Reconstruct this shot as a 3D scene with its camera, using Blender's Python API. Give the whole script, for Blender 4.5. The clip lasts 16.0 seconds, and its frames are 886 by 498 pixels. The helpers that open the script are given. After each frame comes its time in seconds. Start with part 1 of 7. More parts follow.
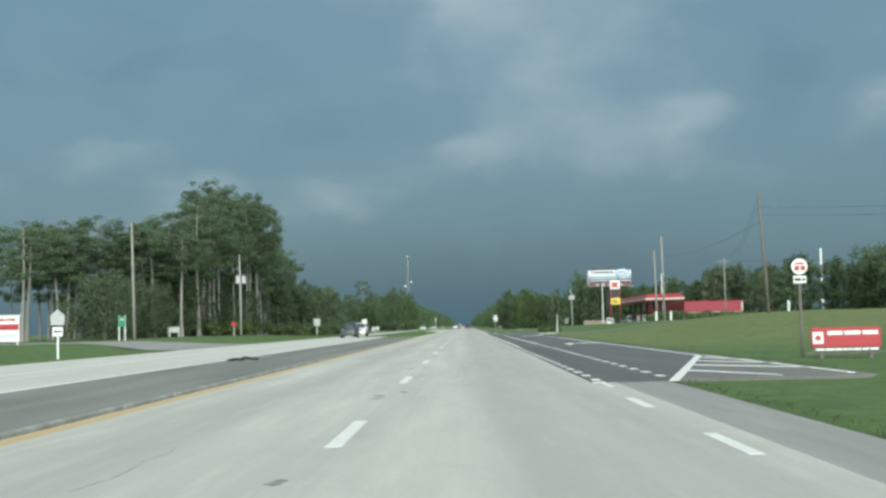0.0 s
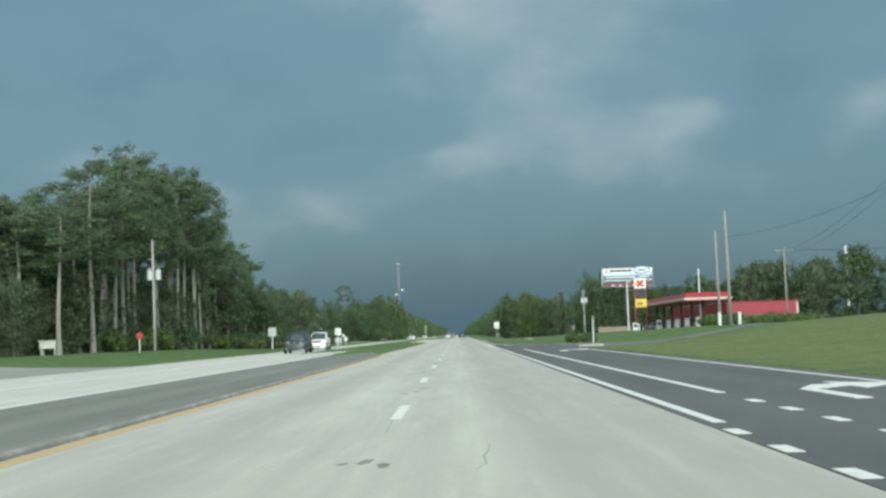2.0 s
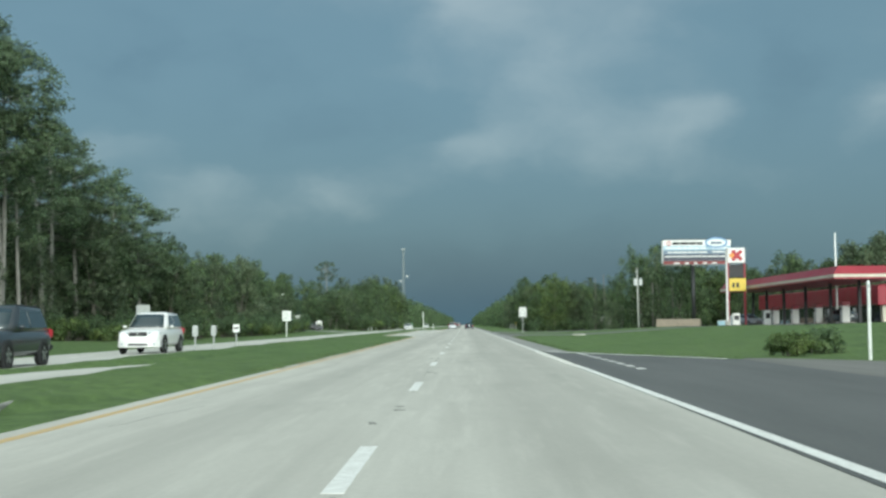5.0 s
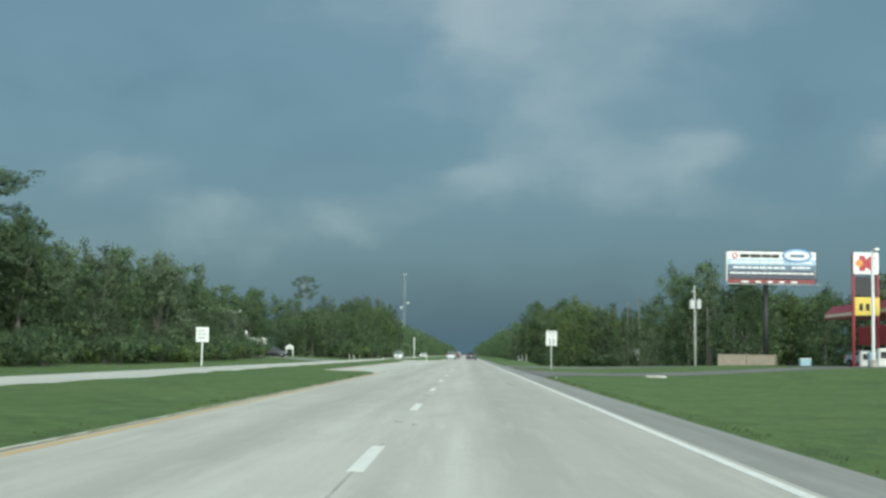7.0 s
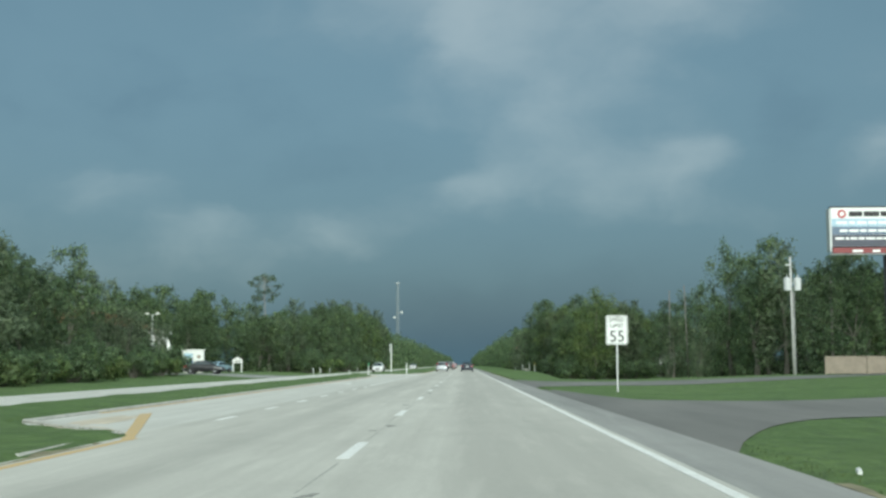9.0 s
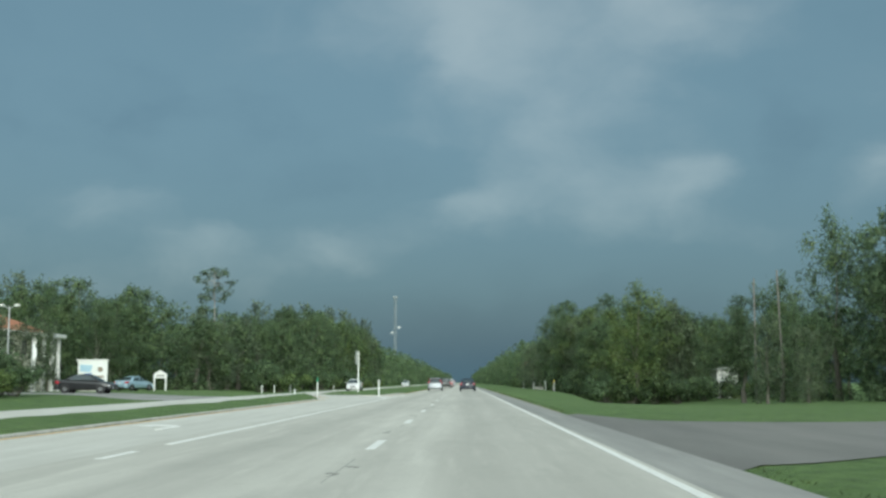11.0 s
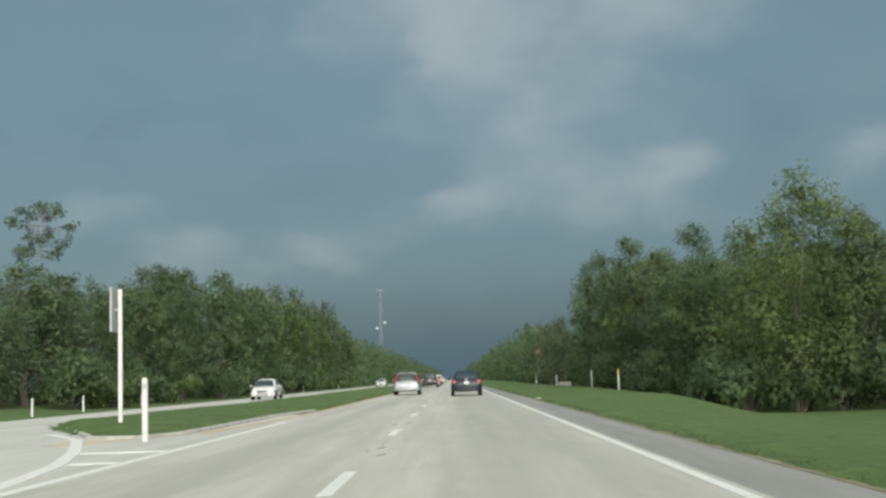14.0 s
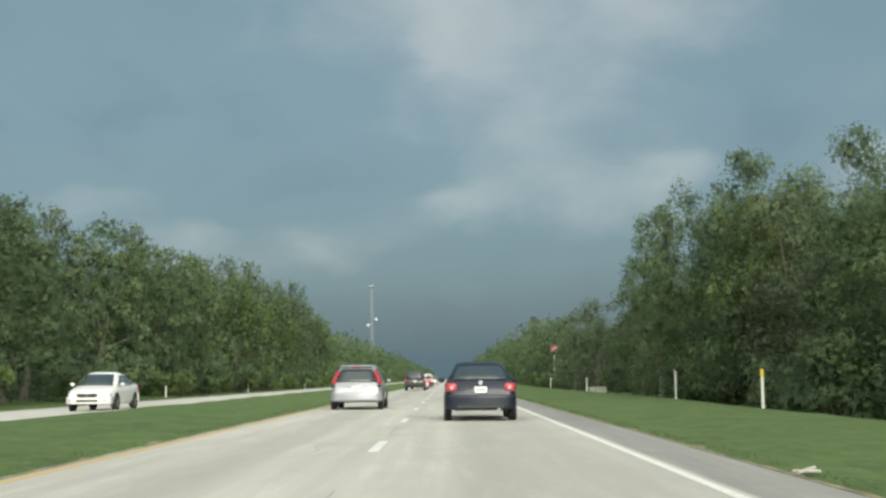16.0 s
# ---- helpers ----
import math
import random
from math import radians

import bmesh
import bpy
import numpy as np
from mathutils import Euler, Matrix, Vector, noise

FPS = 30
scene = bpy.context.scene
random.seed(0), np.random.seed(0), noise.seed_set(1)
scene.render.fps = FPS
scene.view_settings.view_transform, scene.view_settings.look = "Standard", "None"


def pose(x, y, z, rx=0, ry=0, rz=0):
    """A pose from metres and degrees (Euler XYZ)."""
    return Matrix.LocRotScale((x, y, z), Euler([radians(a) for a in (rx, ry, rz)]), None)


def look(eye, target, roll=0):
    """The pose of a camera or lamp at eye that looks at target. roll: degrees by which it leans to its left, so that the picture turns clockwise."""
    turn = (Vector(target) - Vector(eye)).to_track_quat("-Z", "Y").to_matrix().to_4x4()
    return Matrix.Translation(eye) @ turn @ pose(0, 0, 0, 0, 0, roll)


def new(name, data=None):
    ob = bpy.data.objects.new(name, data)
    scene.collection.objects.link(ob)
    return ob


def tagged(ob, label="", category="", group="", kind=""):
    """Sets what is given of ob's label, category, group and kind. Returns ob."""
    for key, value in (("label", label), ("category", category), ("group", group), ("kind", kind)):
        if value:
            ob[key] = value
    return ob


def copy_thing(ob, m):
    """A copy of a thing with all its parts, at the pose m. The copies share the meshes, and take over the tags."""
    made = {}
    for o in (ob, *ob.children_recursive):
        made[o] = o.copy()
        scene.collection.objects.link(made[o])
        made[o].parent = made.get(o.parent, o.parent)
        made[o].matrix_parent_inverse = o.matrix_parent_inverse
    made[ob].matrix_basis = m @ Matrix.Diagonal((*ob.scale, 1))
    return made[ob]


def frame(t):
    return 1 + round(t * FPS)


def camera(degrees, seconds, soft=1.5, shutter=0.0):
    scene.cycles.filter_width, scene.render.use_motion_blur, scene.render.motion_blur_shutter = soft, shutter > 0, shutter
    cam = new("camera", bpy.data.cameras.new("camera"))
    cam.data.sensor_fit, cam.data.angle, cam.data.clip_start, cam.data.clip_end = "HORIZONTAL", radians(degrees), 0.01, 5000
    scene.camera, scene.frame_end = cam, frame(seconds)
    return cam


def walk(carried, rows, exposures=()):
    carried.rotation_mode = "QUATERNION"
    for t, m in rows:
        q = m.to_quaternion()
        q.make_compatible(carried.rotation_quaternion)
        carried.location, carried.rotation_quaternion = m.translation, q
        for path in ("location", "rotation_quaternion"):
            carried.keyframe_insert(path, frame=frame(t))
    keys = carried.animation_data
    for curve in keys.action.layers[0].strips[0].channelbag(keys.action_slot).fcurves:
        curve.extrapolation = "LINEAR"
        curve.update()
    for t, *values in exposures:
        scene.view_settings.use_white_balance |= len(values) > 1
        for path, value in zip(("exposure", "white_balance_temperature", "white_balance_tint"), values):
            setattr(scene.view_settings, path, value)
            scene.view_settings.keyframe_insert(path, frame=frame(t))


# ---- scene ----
cam = camera(39.52, 16.0, soft=2.65)
# seconds, x, y, z, yaw, pitch, roll
ROWS = [
    (0.0, -0.630, -0.43, 1.051, 1.03, 3.58, 1.28),
    (0.5, -0.741, 10.23, 1.048, 0.39, 3.86, 2.10),
    (1.0, -0.834, 21.55, 1.052, 0.92, 3.89, 1.03),
    (1.5, -0.865, 32.01, 1.077, 0.67, 3.73, 2.46),
    (2.0, -0.995, 43.40, 1.058, 0.69, 3.99, 1.88),
    (2.5, -1.090, 54.80, 1.044, 0.58, 6.18, 0.44),
    (3.0, -1.090, 66.45, 1.053, 1.15, 3.74, 0.38),
    (3.5, -1.113, 77.38, 1.083, 0.83, 3.44, 1.94),
    (6.0, -0.890, 135.05, 1.054, 1.15, 3.81, -0.56),
    (6.5, -0.885, 145.80, 1.056, 1.15, 4.72, -0.76),
    (7.0, -0.851, 157.93, 1.059, 1.08, 4.87, -1.04),
    (7.5, -0.735, 168.87, 1.058, 0.31, 5.70, -0.15),
    (8.0, -0.648, 180.76, 1.057, 1.64, 3.60, -1.80),
    (8.5, -0.585, 191.87, 1.067, 1.53, 4.05, -1.56),
    (9.0, -0.415, 203.37, 1.083, 0.96, 5.36, 0.21),
    (11.5, -0.345, 259.14, 1.036, 1.04, 6.17, -0.17),
    (12.0, -0.300, 271.25, 1.060, 1.25, 5.53, -0.27),
    (12.5, -0.379, 281.48, 1.067, 1.36, 5.62, 0.37),
    (13.0, -0.450, 294.05, 1.058, 1.22, 5.71, 0.84),
    (13.5, -0.510, 304.46, 1.047, 1.62, 7.54, -0.00),
    (14.0, -0.584, 315.98, 1.044, 0.54, 6.01, 1.79),
    (14.5, -0.643, 326.54, 1.037, 1.65, 5.10, 0.96),
    (15.0, -0.663, 337.07, 1.045, 1.28, 4.82, 2.48),
    (15.5, -0.724, 347.48, 1.056, 1.42, 4.49, 1.01),
    (16.0, -0.734, 357.98, 1.050, 0.19, 6.02, 0.47),
]
walk(cam, [(t, pose(x, y, z, 90 + pitch, roll, yaw)) for t, x, y, z, yaw, pitch, roll in ROWS],
     [(0.0, -0.28, 6080, 1), (6.0, -0.34, 6010, -2), (12.5, -0.38, 6020, -2), (13.0, -0.30, 6620, 6), (13.5, -0.28, 6640, 6),
      (14.0, -0.38, 6620, 6), (14.5, -0.39, 6660, 5), (15.0, -0.28, 6720, 5), (15.5, -0.22, 6780, 5), (16.0, -0.11, 6800, 6)])

# ---- world: storm clouds ahead, bright overcast overhead and behind ----
world = bpy.data.worlds.new("storm_sky")
scene.world = world
world.use_nodes = True
wt = world.node_tree
wt.nodes.clear()


def wmath(op, a, b=None, c=None):
    n = wt.nodes.new("ShaderNodeMath")
    n.operation = op
    for i, v in enumerate((a, b, c)):
        if v is None:
            continue
        if isinstance(v, (int, float)):
            n.inputs[i].default_value = v
        else:
            wt.links.new(v, n.inputs[i])
    return n.outputs[0]


def wramp(v, lo, hi):
    n = wt.nodes.new("ShaderNodeMapRange")
    n.interpolation_type = "SMOOTHSTEP"
    n.inputs["From Min"].default_value, n.inputs["From Max"].default_value = lo, hi
    wt.links.new(v, n.inputs["Value"])
    return n.outputs["Result"]


def wnoise(vec, scale, detail, rough=0.55):
    n = wt.nodes.new("ShaderNodeTexNoise")
    n.inputs["Scale"].default_value, n.inputs["Detail"].default_value = scale, detail
    n.inputs["Roughness"].default_value = rough
    wt.links.new(vec, n.inputs["Vector"])
    return n.outputs["Fac"]


def wmix(fac, a, b, mode="MIX"):
    n = wt.nodes.new("ShaderNodeMix")
    n.data_type, n.blend_type = "RGBA", mode
    for key, v in (("Factor_Float", fac), ("A_Color", a), ("B_Color", b)):
        sock = [s for s in n.inputs if s.identifier == key][0]
        if isinstance(v, tuple):
            sock.default_value = (*v, 1)
        elif isinstance(v, (int, float)):
            sock.default_value = v
        else:
            wt.links.new(v, sock)
    return [s for s in n.outputs if s.identifier == "Result_Color"][0]


SUN_EL, SUN_AZ = 23.0, 166.0
tc = wt.nodes.new("ShaderNodeTexCoord")
sep = wt.nodes.new("ShaderNodeSeparateXYZ")
wt.links.new(tc.outputs["Generated"], sep.inputs[0])
dx, dy, dz = sep.outputs
az0 = wmath("MULTIPLY", wmath("ARCTAN2", dx, dy), 57.2958)
el0 = wmath("MULTIPLY", wmath("ARCSINE", dz), 57.2958)
flat = wt.nodes.new("ShaderNodeCombineXYZ")
wt.links.new(wmath("MULTIPLY", az0, 0.1), flat.inputs[0])
wt.links.new(wmath("MULTIPLY", el0, 0.2), flat.inputs[1])
n1 = wnoise(flat.outputs[0], 0.9, 4.0)
n2 = wnoise(flat.outputs[0], 2.1, 5.0, 0.5)
flat2 = wt.nodes.new("ShaderNodeCombineXYZ")
wt.links.new(wmath("MULTIPLY", az0, 0.1), flat2.inputs[0])
wt.links.new(wmath("MULTIPLY", el0, 0.2), flat2.inputs[1])
flat2.inputs[2].default_value = 7.3
n3 = wnoise(flat2.outputs[0], 1.9, 5.0, 0.5)
az = wmath("ADD", az0, wmath("MULTIPLY", wmath("SUBTRACT", n3, 0.5), 4.2))
el = wmath("ADD", el0, wmath("MULTIPLY", wmath("SUBTRACT", n2, 0.5), 2.4))
# cloud masses: azimuth, elevation, half-width, height above and below the middle, gain
CLOUDS = [
    (-16.0, 8.2, 2.6, 0.7, 1.6, 0.34), (-11.6, 6.7, 2.2, 0.6, 1.5, 0.36), (-14.0, 5.0, 6.0, 1.2, 2.0, 0.20), (-5.0, 6.3, 2.6, 1.0, 1.7, 0.38),
    (-0.4, 8.3, 2.7, 0.8, 1.6, 0.38), (-2.2, 11.8, 1.7, 0.7, 0.9, 0.12), (-0.2, 16.4, 2.4, 3.6, 2.6, 0.36), (4.6, 12.4, 4.8, 3.2, 4.0, 0.40), (5.6, 8.6, 4.8, 1.6, 2.2, 0.24), (2.0, 17.0, 9.0, 3.5, 4.0, 0.25),
    (11.0, 9.6, 2.4, 0.9, 2.4, 0.46), (8.4, 13.4, 2.4, 1.0, 1.4, 0.12), (19.2, 9.9, 2.2, 0.7, 1.6, 0.46), (19.4, 13.0, 2.0, 1.0, 1.4, 0.20), (11.2, 16.6, 4.0, 1.4, 1.6, 0.40),
    (-6.5, 16.2, 4.5, 2.0, 1.6, 0.14), (13.0, 6.4, 4.0, 0.9, 1.2, 0.22), (-22.0, 7.0, 3.0, 0.8, 1.5, 0.28), (3.0, 20.0, 9.0, 3.0, 3.4, 0.34),
    (-12.0, 12.6, 6.5, 2.6, 2.4, -0.22), (-5.0, 9.5, 3.4, 1.3, 1.2, -0.16), (14.6, 11.2, 2.5, 2.6, 2.6, -0.22), (9.0, 13.0, 1.8, 0.6, 0.7, -0.14),
    (5.0, 5.6, 9.0, 1.0, 1.3, -0.16), (2.0, 2.4, 10.0, 2.0, 3.0, -0.55), (18.0, 15.6, 4.0, 1.2, 1.2, -0.14), (20.0, 7.2, 2.6, 0.9, 1.0, -0.12),
]
puff = wt.nodes.new("ShaderNodeCombineXYZ")
wt.links.new(wmath("MULTIPLY", az, 0.16), puff.inputs[0])
wt.links.new(wmath("MULTIPLY", el, 0.21), puff.inputs[1])
puff.inputs[2].default_value = 3.1
n4 = wnoise(puff.outputs[0], 1.5, 4.0, 0.5)
lumps = wmath("ADD", wmath("MULTIPLY", wmath("SUBTRACT", n1, 0.5), 0.40), wmath("MULTIPLY", wmath("SUBTRACT", n4, 0.5), 0.62))
for a, e, w, up, down, gain in CLOUDS:
    qa = wmath("POWER", wmath("ABSOLUTE", wmath("DIVIDE", wmath("SUBTRACT", az, a), w)), 2.0)
    off = wmath("SUBTRACT", el, e)
    qu = wmath("POWER", wmath("DIVIDE", wmath("MAXIMUM", off, 0.0), up), 2.0)
    qd = wmath("POWER", wmath("DIVIDE", wmath("ABSOLUTE", wmath("MINIMUM", off, 0.0)), down), 2.0)
    g = wmath("POWER", 2.71828, wmath("MULTIPLY", wmath("ADD", qa, wmath("ADD", qu, qd)), -1.0))
    lumps = wmath("ADD", lumps, wmath("MULTIPLY", g, gain))
grad = wramp(el0, -1.0, 14.0)
base = wmix(grad, (0.100, 0.175, 0.230), (0.168, 0.260, 0.316))
light = wmix(wramp(lumps, 0.0, 0.9), base, (0.42, 0.47, 0.49))
dark = wmix(wramp(lumps, 0.0, -0.7), light, (0.085, 0.150, 0.205))
sky = wt.nodes.new("ShaderNodeTexSky")
sky.sky_type, sky.sun_disc = "NISHITA", False
sky.sun_elevation, sky.sun_rotation = radians(SUN_EL), radians(SUN_AZ)
sky.dust_density = 3.0
hazy = wmix(0.03, dark, sky.outputs[0], "ADD")
# overcast brightens towards the zenith and behind
behind = wramp(wmath("ADD", wmath("MULTIPLY", dz, 0.62), wmath("MULTIPLY", dy, -0.9)), -0.15, 0.9)
veil = wmix(behind, hazy, (1.62, 1.65, 1.61))
below = wmix(wramp(el0, -2.0, -0.3), (0.10, 0.12, 0.08), veil)
bg = wt.nodes.new("ShaderNodeBackground")
wt.links.new(below, bg.inputs["Color"])
bg.inputs["Strength"].default_value = 1.0
wo = wt.nodes.new("ShaderNodeOutputWorld")
wt.links.new(bg.outputs[0], wo.inputs[0])

sun = new("sun", bpy.data.lights.new("sun", "SUN"))
sun.data.energy, sun.data.angle, sun.data.color = 3.5, radians(38), (1.0, 0.96, 0.88)
sd = Vector((math.sin(radians(SUN_AZ)) * math.cos(radians(SUN_EL)), math.cos(radians(SUN_AZ)) * math.cos(radians(SUN_EL)), math.sin(radians(SUN_EL))))
sun.matrix_world = look(sd * 100, (0, 0, 0))

# ---- materials ----


class Mat:
    """A node material with a few shorthands."""

    def __init__(self, name, rough=0.6, metal=0.0, color=(0.5, 0.5, 0.5)):
        self.m = bpy.data.materials.new(name)
        self.m.use_nodes = True
        self.t = self.m.node_tree
        self.b = self.t.nodes["Principled BSDF"]
        self.b.inputs["Roughness"].default_value, self.b.inputs["Metallic"].default_value = rough, metal
        self.b.inputs["Base Color"].default_value = (*color, 1)

    def coord(self, kind="Object", scale=(1, 1, 1)):
        tcn = self.t.nodes.new("ShaderNodeTexCoord")
        mp = self.t.nodes.new("ShaderNodeMapping")
        mp.inputs["Scale"].default_value = scale
        self.t.links.new(tcn.outputs[kind], mp.inputs[0])
        return mp.outputs[0]

    def noise(self, vec, scale, detail=4.0, rough=0.55):
        n = self.t.nodes.new("ShaderNodeTexNoise")
        n.inputs["Scale"].default_value, n.inputs["Detail"].default_value, n.inputs["Roughness"].default_value = scale, detail, rough
        self.t.links.new(vec, n.inputs["Vector"])
        return n.outputs["Fac"]

    def ramp(self, v, lo, hi, a=0.0, b=1.0):
        n = self.t.nodes.new("ShaderNodeMapRange")
        for k, x in (("From Min", lo), ("From Max", hi), ("To Min", a), ("To Max", b)):
            n.inputs[k].default_value = x
        self.t.links.new(v, n.inputs["Value"])
        return n.outputs["Result"]

    def math(self, op, a, b):
        n = self.t.nodes.new("ShaderNodeMath")
        n.operation = op
        for i, v in enumerate((a, b)):
            if isinstance(v, (int, float)):
                n.inputs[i].default_value = v
            else:
                self.t.links.new(v, n.inputs[i])
        return n.outputs[0]

    def mix(self, fac, a, b, mode="MIX"):
        n = self.t.nodes.new("ShaderNodeMix")
        n.data_type, n.blend_type = "RGBA", mode
        for key, v in (("Factor_Float", fac), ("A_Color", a), ("B_Color", b)):
            sock = [s for s in n.inputs if s.identifier == key][0]
            if isinstance(v, tuple):
                sock.default_value = (*v, 1)
            elif isinstance(v, (int, float)):
                sock.default_value = v
            else:
                self.t.links.new(v, sock)
        return [s for s in n.outputs if s.identifier == "Result_Color"][0]

    def island(self):
        return self.t.nodes.new("ShaderNodeNewGeometry").outputs["Random Per Island"]

    def chance(self):
        return self.t.nodes.new("ShaderNodeObjectInfo").outputs["Random"]

    def color(self, c):
        self.t.links.new(c, self.b.inputs["Base Color"])
        return self

    def rough(self, v):
        self.t.links.new(v, self.b.inputs["Roughness"])
        return self

    def bump(self, v, strength, dist):
        n = self.t.nodes.new("ShaderNodeBump")
        n.inputs["Strength"].default_value, n.inputs["Distance"].default_value = strength, dist
        self.t.links.new(v, n.inputs["Height"])
        self.t.links.new(n.outputs[0], self.b.inputs["Normal"])
        return self


def plain(name, color, rough=0.5, metal=0.0, vary=0.12, scale=6.0):
    """A simple surface with slight mottling."""
    m = Mat(name, rough, metal, color)
    v = m.noise(m.coord(), scale, 4)
    dim = tuple(c * (1 - vary) for c in color)
    up = tuple(min(1, c * (1 + vary)) for c in color)
    m.color(m.mix(m.ramp(v, 0.3, 0.7), dim, up))
    m.rough(m.ramp(v, 0.3, 0.7, max(0.02, rough - 0.06), min(1, rough + 0.06)))
    return m.m


def concrete_road(name, a, b, tracks=()):
    """Worn light concrete with streaks along the road, speckle and wheel wear."""
    m = Mat(name, 0.85)
    lon = m.noise(m.coord("Object", (1.0, 0.03, 1)), 1.6, 5)
    big = m.noise(m.coord("Object", (0.25, 0.05, 1)), 1.0, 3)
    fine = m.noise(m.coord(), 14.0, 6, 0.7)
    c = m.mix(m.ramp(lon, 0.32, 0.68), a, b)
    c = m.mix(m.ramp(big, 0.35, 0.75, 0.0, 0.35), c, tuple(x * 0.72 for x in a))
    c = m.mix(m.ramp(fine, 0.3, 0.75, 0.0, 0.30), c, tuple(x * 0.6 for x in a))
    blot = m.noise(m.coord("Object", (1.0, 0.35, 1)), 0.9, 6, 0.65)
    c = m.mix(m.ramp(blot, 0.50, 0.72, 0.0, 0.30), c, tuple(x * 0.66 for x in a))
    worn = m.noise(m.coord("Object", (1.6, 0.12, 1)), 2.2, 4, 0.6)
    c = m.mix(m.ramp(worn, 0.52, 0.74, 0.0, 0.30), c, tuple(min(0.7, x * 1.18) for x in b))
    if tracks:
        sx = m.t.nodes.new("ShaderNodeSeparateXYZ")
        m.t.links.new(m.coord(), sx.inputs[0])
        wob = m.math("MULTIPLY", m.math("SUBTRACT", m.noise(m.coord("Object", (0.3, 0.04, 1)), 1.0, 2), 0.5), 0.6)
        xx = m.math("ADD", sx.outputs[0], wob)
        for cx, half, amount in tracks:
            d = m.math("DIVIDE", m.math("ABSOLUTE", m.math("SUBTRACT", xx, cx), 0.0), half)
            w = m.ramp(d, 0.2, 1.0, amount, 0.0)
            wear = m.math("MULTIPLY", w, m.ramp(lon, 0.25, 0.75, 0.5, 1.2))
            c = m.mix(wear, c, tuple(x * 0.55 for x in a))
    m.color(c).bump(fine, 0.25, 0.01)
    return m.m


ROAD = concrete_road("worn_concrete", (0.45, 0.437, 0.39), (0.59, 0.575, 0.515), ((-0.1, 0.75, 0.40), (-3.66, 0.7, 0.36), (1.0, 0.95, 0.34)))
FARROAD = concrete_road("pale_concrete", (0.52, 0.51, 0.46), (0.62, 0.61, 0.56))
SHOULDER = concrete_road("shoulder_concrete", (0.25, 0.25, 0.235), (0.36, 0.352, 0.33))


def asphalt(name, base, top):
    m = Mat(name, 0.9)
    fine = m.noise(m.coord(), 40.0, 5, 0.75)
    lon = m.noise(m.coord("Object", (0.9, 0.06, 1)), 1.3, 5)
    blot = m.noise(m.coord("Object", (0.5, 0.12, 1)), 0.6, 4)
    c = m.mix(m.ramp(lon, 0.3, 0.7), base, top)
    c = m.mix(m.ramp(blot, 0.4, 0.75, 0, 0.35), c, tuple(x * 1.6 for x in top))
    c = m.mix(m.ramp(fine, 0.45, 0.8, 0, 0.4), c, (0.22, 0.22, 0.21))
    m.color(c).bump(fine, 0.35, 0.006)
    return m.m


ASPHALT = asphalt("new_asphalt", (0.074, 0.078, 0.078), (0.106, 0.110, 0.108))
WORN_ASPHALT = asphalt("worn_grey_asphalt", (0.128, 0.130, 0.116), (0.205, 0.205, 0.183))
OLD_ASPHALT = asphalt("grey_asphalt", (0.115, 0.113, 0.105), (0.165, 0.160, 0.148))
WHITE_LINE = Mat("white_road_paint", 0.75)
_v = WHITE_LINE.noise(WHITE_LINE.coord(), 9.0, 6, 0.7)
WHITE_LINE.color(WHITE_LINE.mix(WHITE_LINE.ramp(_v, 0.40, 0.70, 0.05, 0.7), (0.80, 0.80, 0.77), (0.46, 0.45, 0.41)))
WHITE_LINE = WHITE_LINE.m
YELLOW_LINE = Mat("yellow_road_paint", 0.75)
_v = YELLOW_LINE.noise(YELLOW_LINE.coord(), 5.0, 6, 0.7)
YELLOW_LINE.color(YELLOW_LINE.mix(YELLOW_LINE.ramp(_v, 0.30, 0.66, 0.08, 0.85), (0.60, 0.37, 0.10), (0.45, 0.40, 0.29)))
YELLOW_LINE = YELLOW_LINE.m
KERB = plain("kerb_concrete", (0.42, 0.41, 0.37), 0.85, 0, 0.25, 3.0)
KERB_OLD = plain("weathered_kerb", (0.27, 0.265, 0.24), 0.9, 0, 0.35, 2.0)
SEAM = plain("seam_filler", (0.35, 0.343, 0.31), 0.85, 0, 0.3, 5.0)
SOIL = plain("sandy_soil", (0.21, 0.19, 0.115), 0.95, 0, 0.35, 2.2)
TAR = plain("tar_patch", (0.24, 0.235, 0.212), 0.8, 0, 0.4, 6.0)


